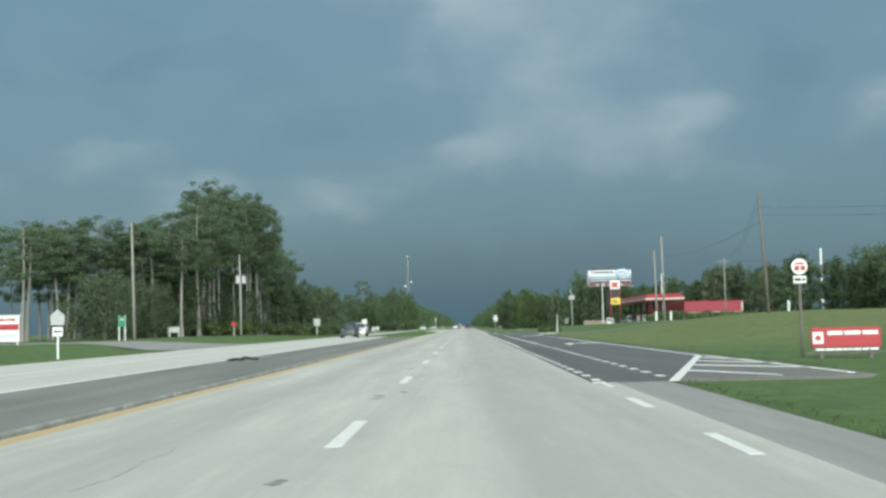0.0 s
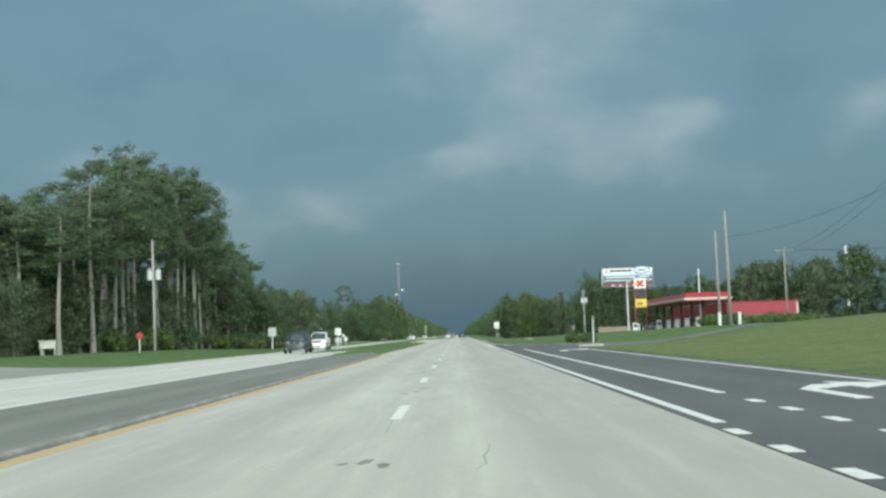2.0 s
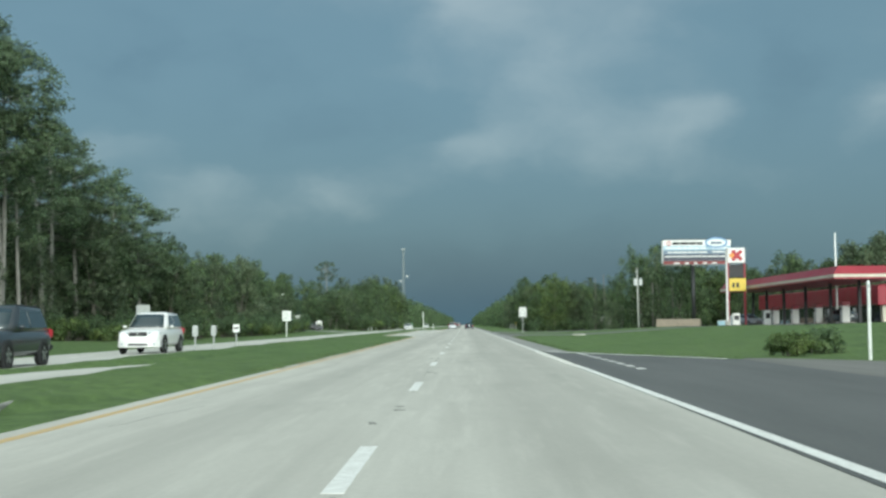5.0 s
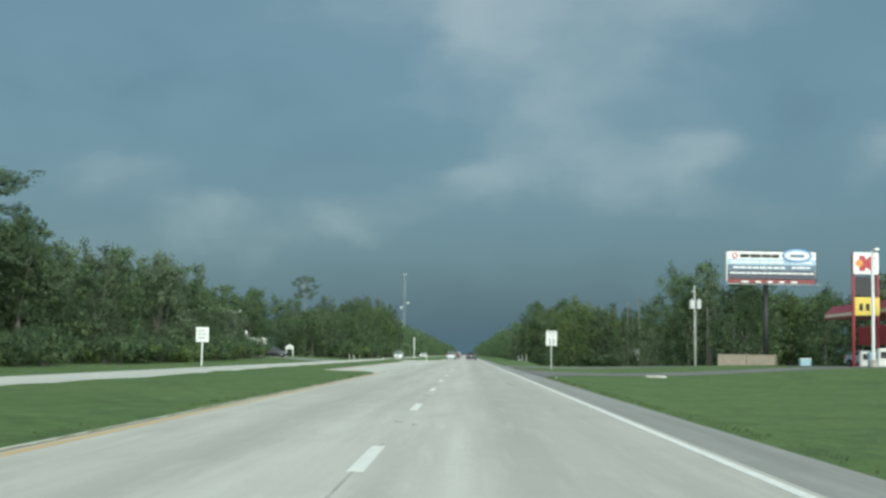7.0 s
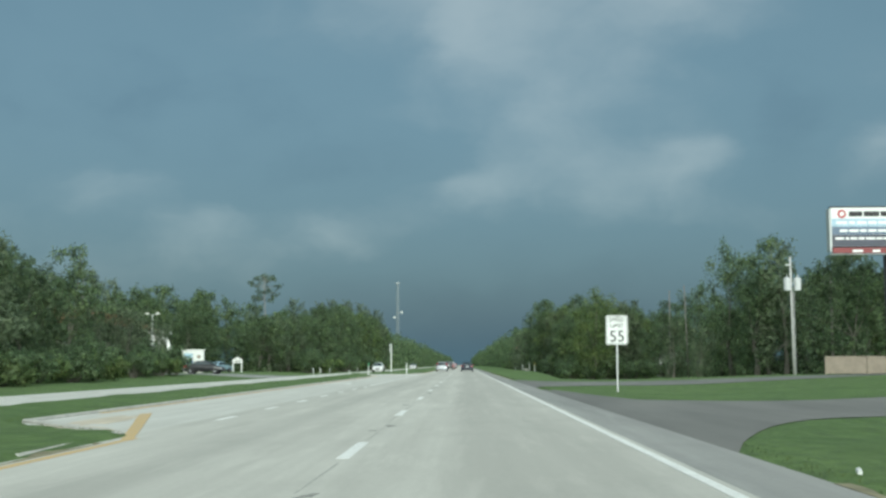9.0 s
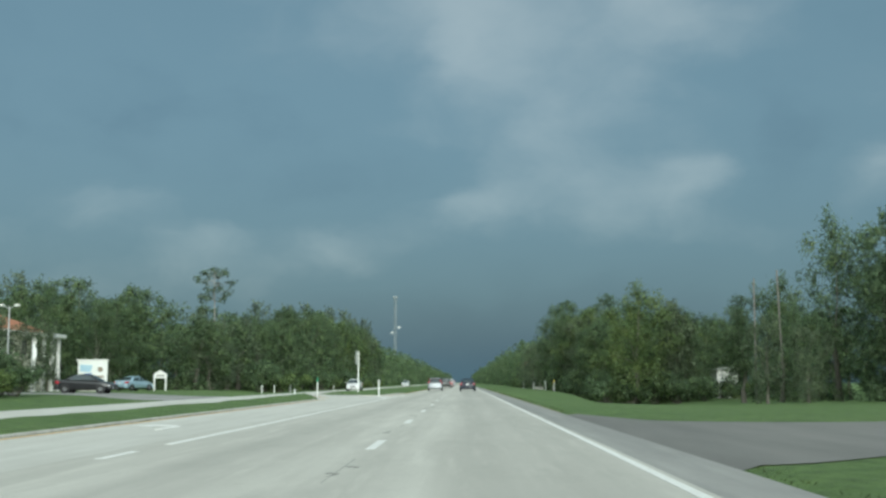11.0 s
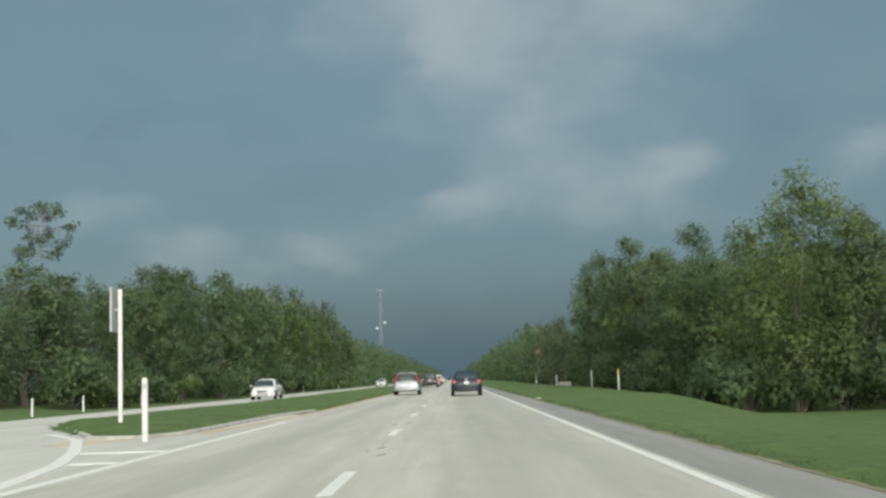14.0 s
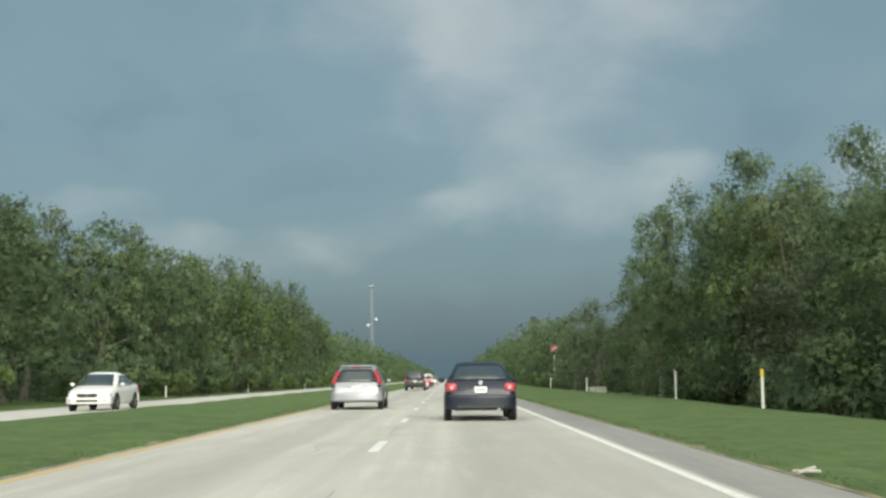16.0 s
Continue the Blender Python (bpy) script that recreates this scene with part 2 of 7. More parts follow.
def grass_mat():
    m = Mat("grass_ground", 0.95)
    fine = m.noise(m.coord("Object", (1.0, 0.5, 1)), 3.6, 7, 0.78)
    mid = m.noise(m.coord(), 0.5, 4)
    big = m.noise(m.coord(), 0.05, 3)
    c = m.mix(m.ramp(mid, 0.3, 0.7), (0.062, 0.118, 0.028), (0.120, 0.196, 0.050))
    c = m.mix(m.ramp(big, 0.42, 0.66, 0, 0.5), c, (0.130, 0.192, 0.056))
    # the lawn before the filling station is drier and yellower
    sx = m.t.nodes.new("ShaderNodeSeparateXYZ")
    m.t.links.new(m.coord(), sx.inputs[0])
    dry = m.math("MULTIPLY", m.ramp(sx.outputs[0], 5.0, 9.0), m.math("MULTIPLY", m.ramp(sx.outputs[1], 40.0, 60.0), m.ramp(sx.outputs[1], 150.0, 120.0)))
    c = m.mix(m.math("MULTIPLY", dry, m.ramp(mid, 0.25, 0.7, 0.45, 0.95)), c, (0.205, 0.215, 0.075))
    tuft = m.noise(m.coord("Object", (1.0, 0.7, 1)), 1.7, 3)
    c = m.mix(m.ramp(tuft, 0.48, 0.66, 0, 0.6), c, (0.134, 0.208, 0.060))
    weeds = m.noise(m.coord("Object", (1.0, 0.5, 1)), 0.9, 5, 0.7)
    c = m.mix(m.ramp(weeds, 0.52, 0.66, 0, 0.6), c, (0.056, 0.092, 0.028))
    c = m.mix(m.ramp(fine, 0.42, 0.66, 0, 0.7), c, (0.050, 0.088, 0.024))
    m.color(c).bump(m.math("ADD", fine, m.math("MULTIPLY", weeds, 1.5)), 0.9, 0.10)
    return m.m


GRASS = grass_mat()


def leaf_mat(name, dark, mid, lit_clump, open_share=0.30, deep=0.55):
    m = Mat(name, 0.55)
    r = m.island()
    o = m.chance()
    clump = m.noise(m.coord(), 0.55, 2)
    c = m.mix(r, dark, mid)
    # lighter clumps painted in for foliage masses that catch the light
    c = m.mix(m.ramp(clump, 0.47, 0.60, 0, 0.9), c, lit_clump)
    # random dark patches put the shade between leaf masses into the colour
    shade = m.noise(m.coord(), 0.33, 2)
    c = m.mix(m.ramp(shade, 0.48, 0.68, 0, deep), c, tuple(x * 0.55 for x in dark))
    c = m.mix(m.ramp(o, 0, 1, 0.0, 0.6), c, tuple(x * 0.62 for x in mid))
    m.color(c)
    m.b.inputs["Specular IOR Level"].default_value = 0.3
    tr = m.t.nodes.new("ShaderNodeBsdfTranslucent")
    m.t.links.new(c, tr.inputs[0])
    mx = m.t.nodes.new("ShaderNodeMixShader")
    mx.inputs[0].default_value = 0.5
    m.t.links.new(m.b.outputs[0], mx.inputs[1])
    m.t.links.new(tr.outputs[0], mx.inputs[2])
    gaps = m.t.nodes.new("ShaderNodeBsdfTransparent")
    spray = m.t.nodes.new("ShaderNodeMixShader")
    spray.inputs[0].default_value = open_share
    m.t.links.new(mx.outputs[0], spray.inputs[1])
    m.t.links.new(gaps.outputs[0], spray.inputs[2])
    m.t.links.new(spray.outputs[0], m.t.nodes["Material Output"].inputs[0])
    return m.m


# third colour: painted lit clumps; last number: strength of the painted shade
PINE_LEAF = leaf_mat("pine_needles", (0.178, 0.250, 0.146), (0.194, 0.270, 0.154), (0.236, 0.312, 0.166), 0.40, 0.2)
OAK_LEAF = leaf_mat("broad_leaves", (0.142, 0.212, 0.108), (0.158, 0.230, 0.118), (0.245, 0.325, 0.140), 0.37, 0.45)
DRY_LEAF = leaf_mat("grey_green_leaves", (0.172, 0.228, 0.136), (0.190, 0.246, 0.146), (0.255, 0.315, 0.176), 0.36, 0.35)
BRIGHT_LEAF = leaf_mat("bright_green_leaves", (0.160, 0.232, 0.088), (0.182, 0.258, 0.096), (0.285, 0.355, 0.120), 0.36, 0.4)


BLADES = leaf_mat("grass_blades", (0.13, 0.19, 0.055), (0.17, 0.23, 0.07), (0.20, 0.25, 0.085))


def bark_mat(name, a, b):
    m = Mat(name, 0.9)
    v = m.noise(m.coord("Object", (6, 6, 1.2)), 2.0, 5, 0.65)
    m.color(m.mix(m.ramp(v, 0.3, 0.7), a, b)).bump(v, 0.6, 0.03)
    return m.m


PINE_BARK = bark_mat("pine_bark", (0.19, 0.178, 0.16), (0.37, 0.352, 0.322))
OAK_BARK = bark_mat("grey_bark", (0.09, 0.08, 0.065), (0.22, 0.20, 0.17))
POLE_WOOD = bark_mat("weathered_pole_wood", (0.20, 0.19, 0.17), (0.33, 0.315, 0.285))
POLE_PALE = bark_mat("pale_pole_wood", (0.36, 0.355, 0.34), (0.52, 0.515, 0.50))
POLE_DARK = bark_mat("dark_pole_wood", (0.11, 0.10, 0.09), (0.20, 0.185, 0.165))

# ---- ground and roads ----


def smooth(v, a, b):
    u = min(1.0, max(0.0, (v - a) / (b - a)))
    return u * u * (3 - 2 * u)


def track(v, pairs):
    """Piecewise smooth value along pairs of (place, value)."""
    if v <= pairs[0][0]:
        return pairs[0][1]
    for (a, va), (b, vb) in zip(pairs, pairs[1:]):
        if v <= b:
            return va + (vb - va) * smooth(v, a, b)
    return pairs[-1][1]


def right_edge(y):
    """Where the grass begins on the right."""
    if 20.0 < y < 158.0:
        return max(2.95, min(6.75, 2.95 + max(0.0, y - 21.2) * 3.0, 6.75 - max(0.0, y - 150.0) * 0.5))
    return 2.95


RISE = [(0, 0.3), (55, 0.9), (107, 1.72), (168, 1.1), (220, 0.8), (256, 0.62), (300, 0.2), (335, -0.4), (380, -1.0), (405, -0.8), (425, -0.4), (480, -0.5), (650, -0.4), (900, -0.2)]
DIP = [(0, 0.0), (170, -0.05), (205, -0.2), (222, -0.08), (285, -0.05), (325, -0.4), (365, -0.75), (402, -1.0), (411, -0.55), (419, -0.25), (480, -0.35), (600, -0.2), (900, -0.1)]
LEFT_RISE = [(0, 0.1), (110, 0.35), (160, 0.45), (240, -0.2), (340, 0.15), (420, 0.1), (900, 0.1)]


def median_near(y):
    """Near edge of the grass median."""
    if y < 112:
        return -9.2
    if y < 150:
        return track(y, [(112, -9.1), (142, -5.55)])
    if y < 222:
        return -5.52
    if y < 300:
        return track(y, [(222.4, -5.55), (227.5, -9.0)])
    if y < 340:
        return -9.0
    return track(y, [(341, -8.4), (343, -6.9), (346, -6.55), (356, -6.4), (362, -5.6)])


def opposite_left(y):
    """Left edge of the oncoming side's turn lane, which tapers away."""
    return track(y, [(131, -13.05), (158, -9.2)])


def gz(x, y):
    """Height of the ground."""
    if x >= 2.0:
        u = x - right_edge(y)
        if u <= 0:
            return -0.07
        lip = -0.07 + 0.09 * smooth(u, 0.0, 0.25)
        return lip + track(y, DIP) * smooth(u, track(y, [(340, 0.4), (385, 7.4)]), track(y, [(340, 8.0), (385, 11.4)])) * (1 - smooth(u, 11, 26)) + track(y, RISE) * smooth(u, 4, 22)
    if x >= -5.6 or y < 112 and x > -20.3:
        return -0.07 if x > -13.1 else -0.32
    if x >= -13.0:
        near = median_near(y)
        if y < 158 and opposite_left(y) <= x <= -9.0:
            return -0.07
        ends = max(smooth(321.0 + 6.0 * max(0.0, -9.0 - x) - y, 0.0, 0.9), smooth(y - 342.0 - 2.3 * max(0.0, -8.0 - x), 0.0, 0.9))
        if ends == 0 or x > near:
            return -0.07
        s = smooth(near - x, 0.0, 0.25) * smooth(x + 13.0, 0.0, 0.3) * ends
        dome = track(y, [(300, 0.10), (345, 0.24), (362, 0.24), (385, 0.12)]) * math.sin(math.pi * min(1, max(0, (near - x) / (near + 13.0 + 1e-6))))
        return -0.07 + s * (0.10 + dome)
    if x >= -20.3:
        return -0.32
    u = -20.3 - x
    return -0.24 + 0.05 * smooth(u, 0, 0.4) + (0.20 + track(y, LEFT_RISE)) * smooth(u, 1.0, 10.0)


def sheet(name, verts, faces, mat, smooth_it=False):
    me = bpy.data.meshes.new(name)
    me.from_pydata(verts, [], faces)
    me.materials.append(mat)
    if smooth_it:
        me.polygons.foreach_set("use_smooth", [True] * len(me.polygons))
    me.update()
    return new(name, me)


def steps(*spans):
    """Places along a line: (from, to, step) spans."""
    out = []
    for a, b, s in spans:
        n = max(1, round((b - a) / s))
        out += [a + (b - a) * i / n for i in range(n)]
    return out + [spans[-1][1]]


GX = steps((-1500, -200, 130), (-200, -60, 14), (-60, -24, 2.4), (-24, -20.6, 0.6), (-20.6, -20.0, 0.2), (-20.0, -13.4, 2.2), (-13.4, -12.4, 0.2),
           (-12.4, -9.4, 0.5), (-9.4, -5.2, 0.28), (-5.2, 2.6, 2.6), (2.6, 7.4, 0.24), (7.4, 30, 1.4), (30, 60, 3), (60, 200, 14), (200, 1500, 130))
GY = steps((-150, -20, 26), (-20, 110, 2.5), (110, 150, 1.0), (150, 216, 2.5), (216, 244, 0.7), (244, 258, 2.0), (258, 292, 0.8), (292, 316, 2.5), (316, 364, 0.7), (364, 520, 2.5), (520, 700, 9), (700, 1500, 50), (1500, 4200, 250))
PAVED = []


def paved(name, near, far, x0, x1):
    PAVED.append((near, far, x0, x1))


paved("station entrance", lambda x: 120 + 10 * smooth((x - 6.8) / 33, 0, 0.25) + 55 * ((x - 6.8) / 33) ** 2, lambda x: 148 - 11 * smooth((x - 6.8) / 33, 0, 0.25) + 57 * ((x - 6.8) / 33) ** 2, 6.8, 39.8)
paved("middle driveway", lambda x: 218.8 + 10.4 * (1 - (1 - min(1.0, max(0.0, (x - 2.96) / 5.6))) ** 2), lambda x: 262 - 22 * smooth((x - 2.96) / 45, -0.015, 0.045), 2.96, 47.9)
paved("last driveway", lambda x: 262.5 + 4 * smooth((x - 2.96) / 40, 0, 0.12), lambda x: 290 - 10 * smooth((x - 2.96) / 40, -0.015, 0.05), 2.96, 42.9)
paved("forecourt", lambda x: 186, lambda x: 276, 24, 64)
paved("first side street", lambda x: 84 + 8 * smooth((-20.3 - x) / 50, 0, 0.2), lambda x: 116 - 10 * smooth((-20.3 - x) / 50, 0, 0.2), -70.3, -20.3)
paved("second side street", lambda x: 330 + 5 * smooth((-20.3 - x) / 40, 0, 0.2), lambda x: 353 - 4 * smooth((-20.3 - x) / 40, 0, 0.2), -60.3, -20.3)


def on_paving(x, y, margin):
    return any(x0 + margin < x < x1 - margin and near(x) + margin < y < far(x) - margin for near, far, x0, x1 in PAVED)


gv = []
for y in GY:
    for x in GX:
        z = gz(x, y)
        rough = 0.0 if z < -0.06 and -19.7 < x < 7 else 0.03
        if on_paving(x, y, 0.9):
            z -= 0.12
        elif on_paving(x, y, -1.2):
            rough = 0.0
        gv.append((x, y, z + rough * noise.noise((x * 0.6, y * 0.35, 0.0)) * 2))
nx = len(GX)
gf = [(j * nx + i, j * nx + i + 1, (j + 1) * nx + i + 1, (j + 1) * nx + i) for j in range(len(GY) - 1) for i in range(nx - 1)]
tagged(sheet("ground", gv, gf, GRASS, True), "mown green roadside grass over gently rolling ground", "ground", kind="structure")


def ribbon(name, ys, left, right, z, mat, thick=0.12):
    """A slab along the road between two edges given as functions of y."""
    v, f = [], []
    for y in ys:
        a, b = left(y), right(y)
        za, zb = (z(a, y), z(b, y)) if callable(z) else (z, z)
        v += [(a, y, za), (b, y, zb), (a, y, za - thick), (b, y, zb - thick)]
    for i in range(len(ys) - 1):
        k, q = 4 * i, 4 * i + 4
        f += [(k, k + 1, q + 1, q), (k + 2, q + 2, q + 3, k + 3), (k, q, q + 2, k + 2), (k + 1, k + 3, q + 3, q + 1)]
    f += [(0, 2, 3, 1), (len(v) - 4, len(v) - 3, len(v) - 1, len(v) - 2)]
    return sheet(name, v, f, mat)


LONG = steps((-60, 700, 20), (700, 4000, 300))
road = tagged(ribbon("road", LONG, lambda y: -5.7, lambda y: 1.98, 0.0, ROAD), "worn pale concrete carriageway with two traffic lanes", "road", kind="structure")
tagged(ribbon("road_shoulder", LONG, lambda y: 1.98, lambda y: 2.95 + 0.05 * noise.noise((0, y * 0.3, 3)), -0.004, SHOULDER), "narrow grey concrete shoulder beside the carriageway", "road shoulder", kind="structure")
far_road = tagged(ribbon("road_opposite", LONG, lambda y: -20.3, lambda y: -13.05, lambda x, y: -0.02 - 0.2 * (-x - 13.05) / 7.25, FARROAD), "pale concrete carriageway for oncoming traffic", "road", kind="structure")


def mark(name, pts, parent, mat=WHITE_LINE, z=0.006, label=""):
    """A painted mark: a quad or polygon 6 mm proud of the road."""
    n = len(pts)
    zz = z if callable(z) else (lambda x, y: z)
    v = [(x, y, zz(x, y)) for x, y in pts] + [(x, y, zz(x, y) - 0.012) for x, y in pts]
    f = [tuple(range(n)), tuple(range(2 * n - 1, n - 1, -1))] + [(i, n + i, n + (i + 1) % n, (i + 1) % n) for i in range(n)]
    me = bpy.data.meshes.new(name)
    me.from_pydata(v, [], f)
    bm = bmesh.new()
    bm.from_mesh(me)
    bmesh.ops.recalc_face_normals(bm, faces=bm.faces)
    bm.to_mesh(me)
    bm.free()
    me.materials.append(mat)
    ob = new(name, me)
    ob.parent = parent
    if label:
        ob["label"] = label
    return ob


def stripe(name, x, y0, y1, w, parent, mat=WHITE_LINE, z=0.004, x1=None, label=""):
    x1 = x if x1 is None else x1
    return mark(name, [(x - w / 2, y0), (x + w / 2, y0), (x1 + w / 2, y1), (x1 - w / 2, y1)], parent, mat, z, label)


# kerbed asphalt strip and turn lane paving in the median
tagged(ribbon("traffic_separator", steps((-60, 112, 8), (112, 142, 3)), lambda y: -9.05, lambda y: track(y, [(112, -5.45), (142, -8.9)]), 0.012, WORN_ASPHALT),
                      "flat dark grey asphalt median strip between the carriageways", "median", kind="structure")
tagged(ribbon("turn_lane_opposite", steps((-60, 128, 8), (128, 158, 3)), opposite_left, lambda y: -9.05, -0.006, FARROAD), "pale concrete turn lane of the oncoming side", "turn lane", kind="structure")
turn_left = tagged(ribbon("turn_lane_left", steps((222, 232, 1), (232, 322, 10), (322, 358, 1.0)), lambda y: track(y, [(222.4, -5.75), (227.5, -8.95)]) if y < 300 else (-8.95 if y < 321 else (-9.1 - (y - 321) / 6.0 if y < 342.4 else median_near(y) - 0.05)),
                          lambda y: -5.7, -0.006, FARROAD), "pale concrete left-turn lane beside the grass median", "turn lane", kind="structure")

tagged(ribbon("median_opening", steps((341, 355, 1.0)), lambda y: -13.05, lambda y: min(-8.3, -7.9 - (y - 342) / 2.3), -0.008, FARROAD), "pale concrete crossover through the grass median", "crossover", kind="structure")

# low kerbs, broken into cast lengths
kerb = tagged(new("kerb"), "low worn concrete kerb edging the median", "kerb", kind="structure")


kerb_chance = random.Random(9)


def kerb_run(pts, w=0.16, h=0.04, length=3.0, mat=KERB):
    for (x0, y0), (x1, y1) in zip(pts, pts[1:]):
        d = math.hypot(x1 - x0, y1 - y0)
        n = max(1, round(d / length))
        ang = math.atan2(y1 - y0, x1 - x0)
        me = bpy.data.meshes.new("kerb_stone")
        bm = bmesh.new()
        bmesh.ops.create_cube(bm, size=1.0, matrix=Matrix.Diagonal((d / n - 0.02, w, h + 0.1, 1)))
        bmesh.ops.bevel(bm, geom=[e for e in bm.edges if all(v.co.z > 0 for v in e.verts)], offset=0.025, segments=1, affect="EDGES")
        bm.to_mesh(me)
        bm.free()
        me.materials.append(mat)
        for i in range(n):
            k = (i + 0.5) / n
            ob = new("kerb_stone", me)
            ob.parent = kerb
            ob.matrix_basis = Matrix.Translation((x0 + (x1 - x0) * k, y0 + (y1 - y0) * k, h / 2 - 0.03)) @ Matrix.Rotation(ang, 4, "Z") @ Matrix.Rotation(kerb_chance.uniform(-0.012, 0.012), 4, "Z")


kerb_run([(-5.40, -40), (-5.40, 112), (-7.2, 129), (-8.9, 142)], 0.10, 0.045, 3.0, KERB_OLD)
kerb_run([(-5.74, 218), (-5.9, 223), (-9.0, 227.6), (-9.06, 280), (-9.06, 319.5), (-9.6, 323.5)], 0.16, 0.03)
kerb_run([(-8.4, 342.4), (-7.2, 341.9), (-6.62, 343.5), (-6.45, 356), (-5.85, 362)], 0.22, 0.045)
kerb_run([(-12.8, 353.4), (-10.4, 347.9), (-8.4, 342.6)])
for _ in range(106):
    random.random()

# lane marks of the carriageway
for k in range(-3, 60):
    y = 12.1 + 12.19 * k
    stripe("lane_dash", -1.83, y - 1.52, y + 1.52, 0.15, road)
stripe("lane_dash_row", -1.83, 745, 2400, 0.07, road)
stripe("edge_line", 1.83, 57, 143, 0.15, road, z=0.012)
stripe("edge_line", 1.83, 160, 2400, 0.125, road)
stripe("yellow_edge_line", -5.20, -60, 118, 0.20, road, YELLOW_LINE, label="yellow edge line")
stripe("yellow_edge_line", -5.36, 118, 222, 0.14, road, YELLOW_LINE, label="worn yellow edge line")
mark("yellow_edge_line", [(-5.28, 221.6), (-5.46, 221.6), (-7.75, 231.4), (-7.55, 231.7)], road, YELLOW_LINE, label="worn yellow edge line")
stripe("yellow_edge_line", -8.78, 232, 322, 0.14, road, YELLOW_LINE, label="worn yellow edge line")
stripe("yellow_edge_line", -6.2, 343.5, 356, 0.16, road, YELLOW_LINE, x1=-5.6, label="worn yellow edge line")
stripe("yellow_edge_line", -5.45, 356, 2400, 0.15, road, YELLOW_LINE, label="worn yellow edge line")
for y in (228, 234, 240, 246, 252, 258, 264):
    stripe("turn_lane_dash", -5.32, y, y + 1.9, 0.14, road)
stripe("turn_lane_line", -5.32, 268, 326, 0.16, road)
stripe("gore_line", -5.28, 326, 350, 0.18, road, x1=-5.25)
GORE = [(-5.42, 327.0), (-5.72, 330.2), (-6.2, 333.4), (-7.0, 336.8), (-7.75, 339.4), (-8.6, 342.2), (-10.4, 346.0)]
for (xa, ya), (xb, yb) in zip(GORE, GORE[1:]):
    mark("gore_line", [(xa - 0.12, ya), (xa + 0.12, ya), (xb + 0.12, yb), (xb - 0.12, yb)], road)
for xa, y in ((-6.1, 333.6), (-6.8, 336.5)):
    mark("gore_bar", [(-5.4, y - 0.15), (-5.4, y + 0.25), (xa, y + 0.35), (xa, y - 0.05)], road)
# sandy wash at the ends of the grass
WASH = plain("pale_sand_wash", (0.50, 0.44, 0.345), 0.95, 0, 0.2, 1.2)
wash_chance = random.Random(3)
for x0, y0, w, length, turn in ((-10.5, 333.5, 0.9, 5.0, 0.20), (-11.6, 339.0, 0.7, 4.0, 0.2), (-7.9, 340.6, 0.7, 1.6, -0.2), (-6.9, 224.4, 0.6, 2.2, 0.5), (-7.6, 228.4, 0.55, 2.6, 0.05), (-6.7, 345.0, 0.22, 3.0, 0.0)):
    pts = []
    for i in range(16):
        a = 2 * math.pi * i / 16
        k = wash_chance.uniform(0.65, 1.0)
        u, v = w * k * math.cos(a), length * k * math.sin(a)
        pts.append((x0 + u * math.cos(turn) - v * math.sin(turn), y0 + u * math.sin(turn) + v * math.cos(turn)))
    mark("sand_wash", pts, turn_left, WASH, z=0.001, label="thin wash of pale sand")


def arrow(x, y, parent, turn, s=1.0, z=0.006):
    """A painted turn arrow pointing ahead and to one side (turn +1 right, -1 left)."""
    mark("arrow_shaft", [(x - 0.08 * s, y), (x + 0.08 * s, y), (x + 0.08 * s, y + 1.7 * s), (x - 0.08 * s, y + 1.7 * s)], parent, z=z)
    mark("arrow_bend", [(x - 0.08 * s * turn, y + 1.7 * s), (x + 0.08 * s * turn, y + 1.7 * s), (x + 0.55 * s * turn, y + 2.15 * s), (x + 0.55 * s * turn, y + 2.6 * s), (x + 0.25 * s * turn, y + 2.5 * s)][::turn], parent, z=z)
    mark("arrow_head", [(x + 0.55 * s * turn, y + 1.6 * s), (x + 1.15 * s * turn, y + 2.4 * s), (x + 0.55 * s * turn, y + 3.1 * s)][::turn], parent, z=z)


arrow(-7.1, 274.5, road, -1, 1.1)
# lines on the far carriageway
FZ = lambda x, y: 0.008 - 0.02 - 0.2 * (-x - 13.05) / 7.25
for k in range(-3, 60):
    y = 15 + 12.19 * k
    stripe("lane_dash", -16.68, y, y + 3.05, 0.15, far_road, z=FZ)
stripe("edge_line", -13.3, -60, 326, 0.15, far_road, z=FZ)
stripe("edge_line", -13.3, 342, 2400, 0.15, far_road, z=FZ)
stripe("edge_line", -20.05, -60, 2400, 0.15, far_road, z=FZ)
stripe("turn_lane_line", -9.3, -60, 10, 0.2, far_road, z=0.004)
stripe("turn_lane_line", -9.3, 10, 112, 0.12, far_road, z=0.004)

# right-turn lane with a cycle lane between dotted lines, and the entrance to the filling station
turn_right = tagged(ribbon("turn_lane_right", [21.4, 22.5, 24, 28, 32, 36.4, 40, 60, 90, 120, 140, 148, 151, 154, 157, 160],
                           lambda y: track(y, [(20, 1.58), (60, 1.64), (130, 1.68), (150, 1.985)]), lambda y: max(2.0, min(6.9, 2.95 + max(0, y - 22) * 0.27, 6.9 if y < 148 else 6.9 - (y - 148) * 0.40)), 0.008, ASPHALT), "dark fresh asphalt right-turn lane and cycle lane", "turn lane", kind="structure")
mark("joint_line", [(1.58, 21.32), (1.80, 21.32), (1.80, 21.40), (1.58, 21.40)], turn_right, z=0.014)
for y in (4.3, 9.3, 14.9):
    stripe("edge_dash", 1.62, y, y + 1.9, 0.13, road)
stripe("edge_dash", 1.75, 19.9, 21.1, 0.09, road)
y = 22.0
while y < 57:
    stripe("dot", 1.74, y, y + 0.62, 0.165, turn_right, z=0.012)
    y += 1.86
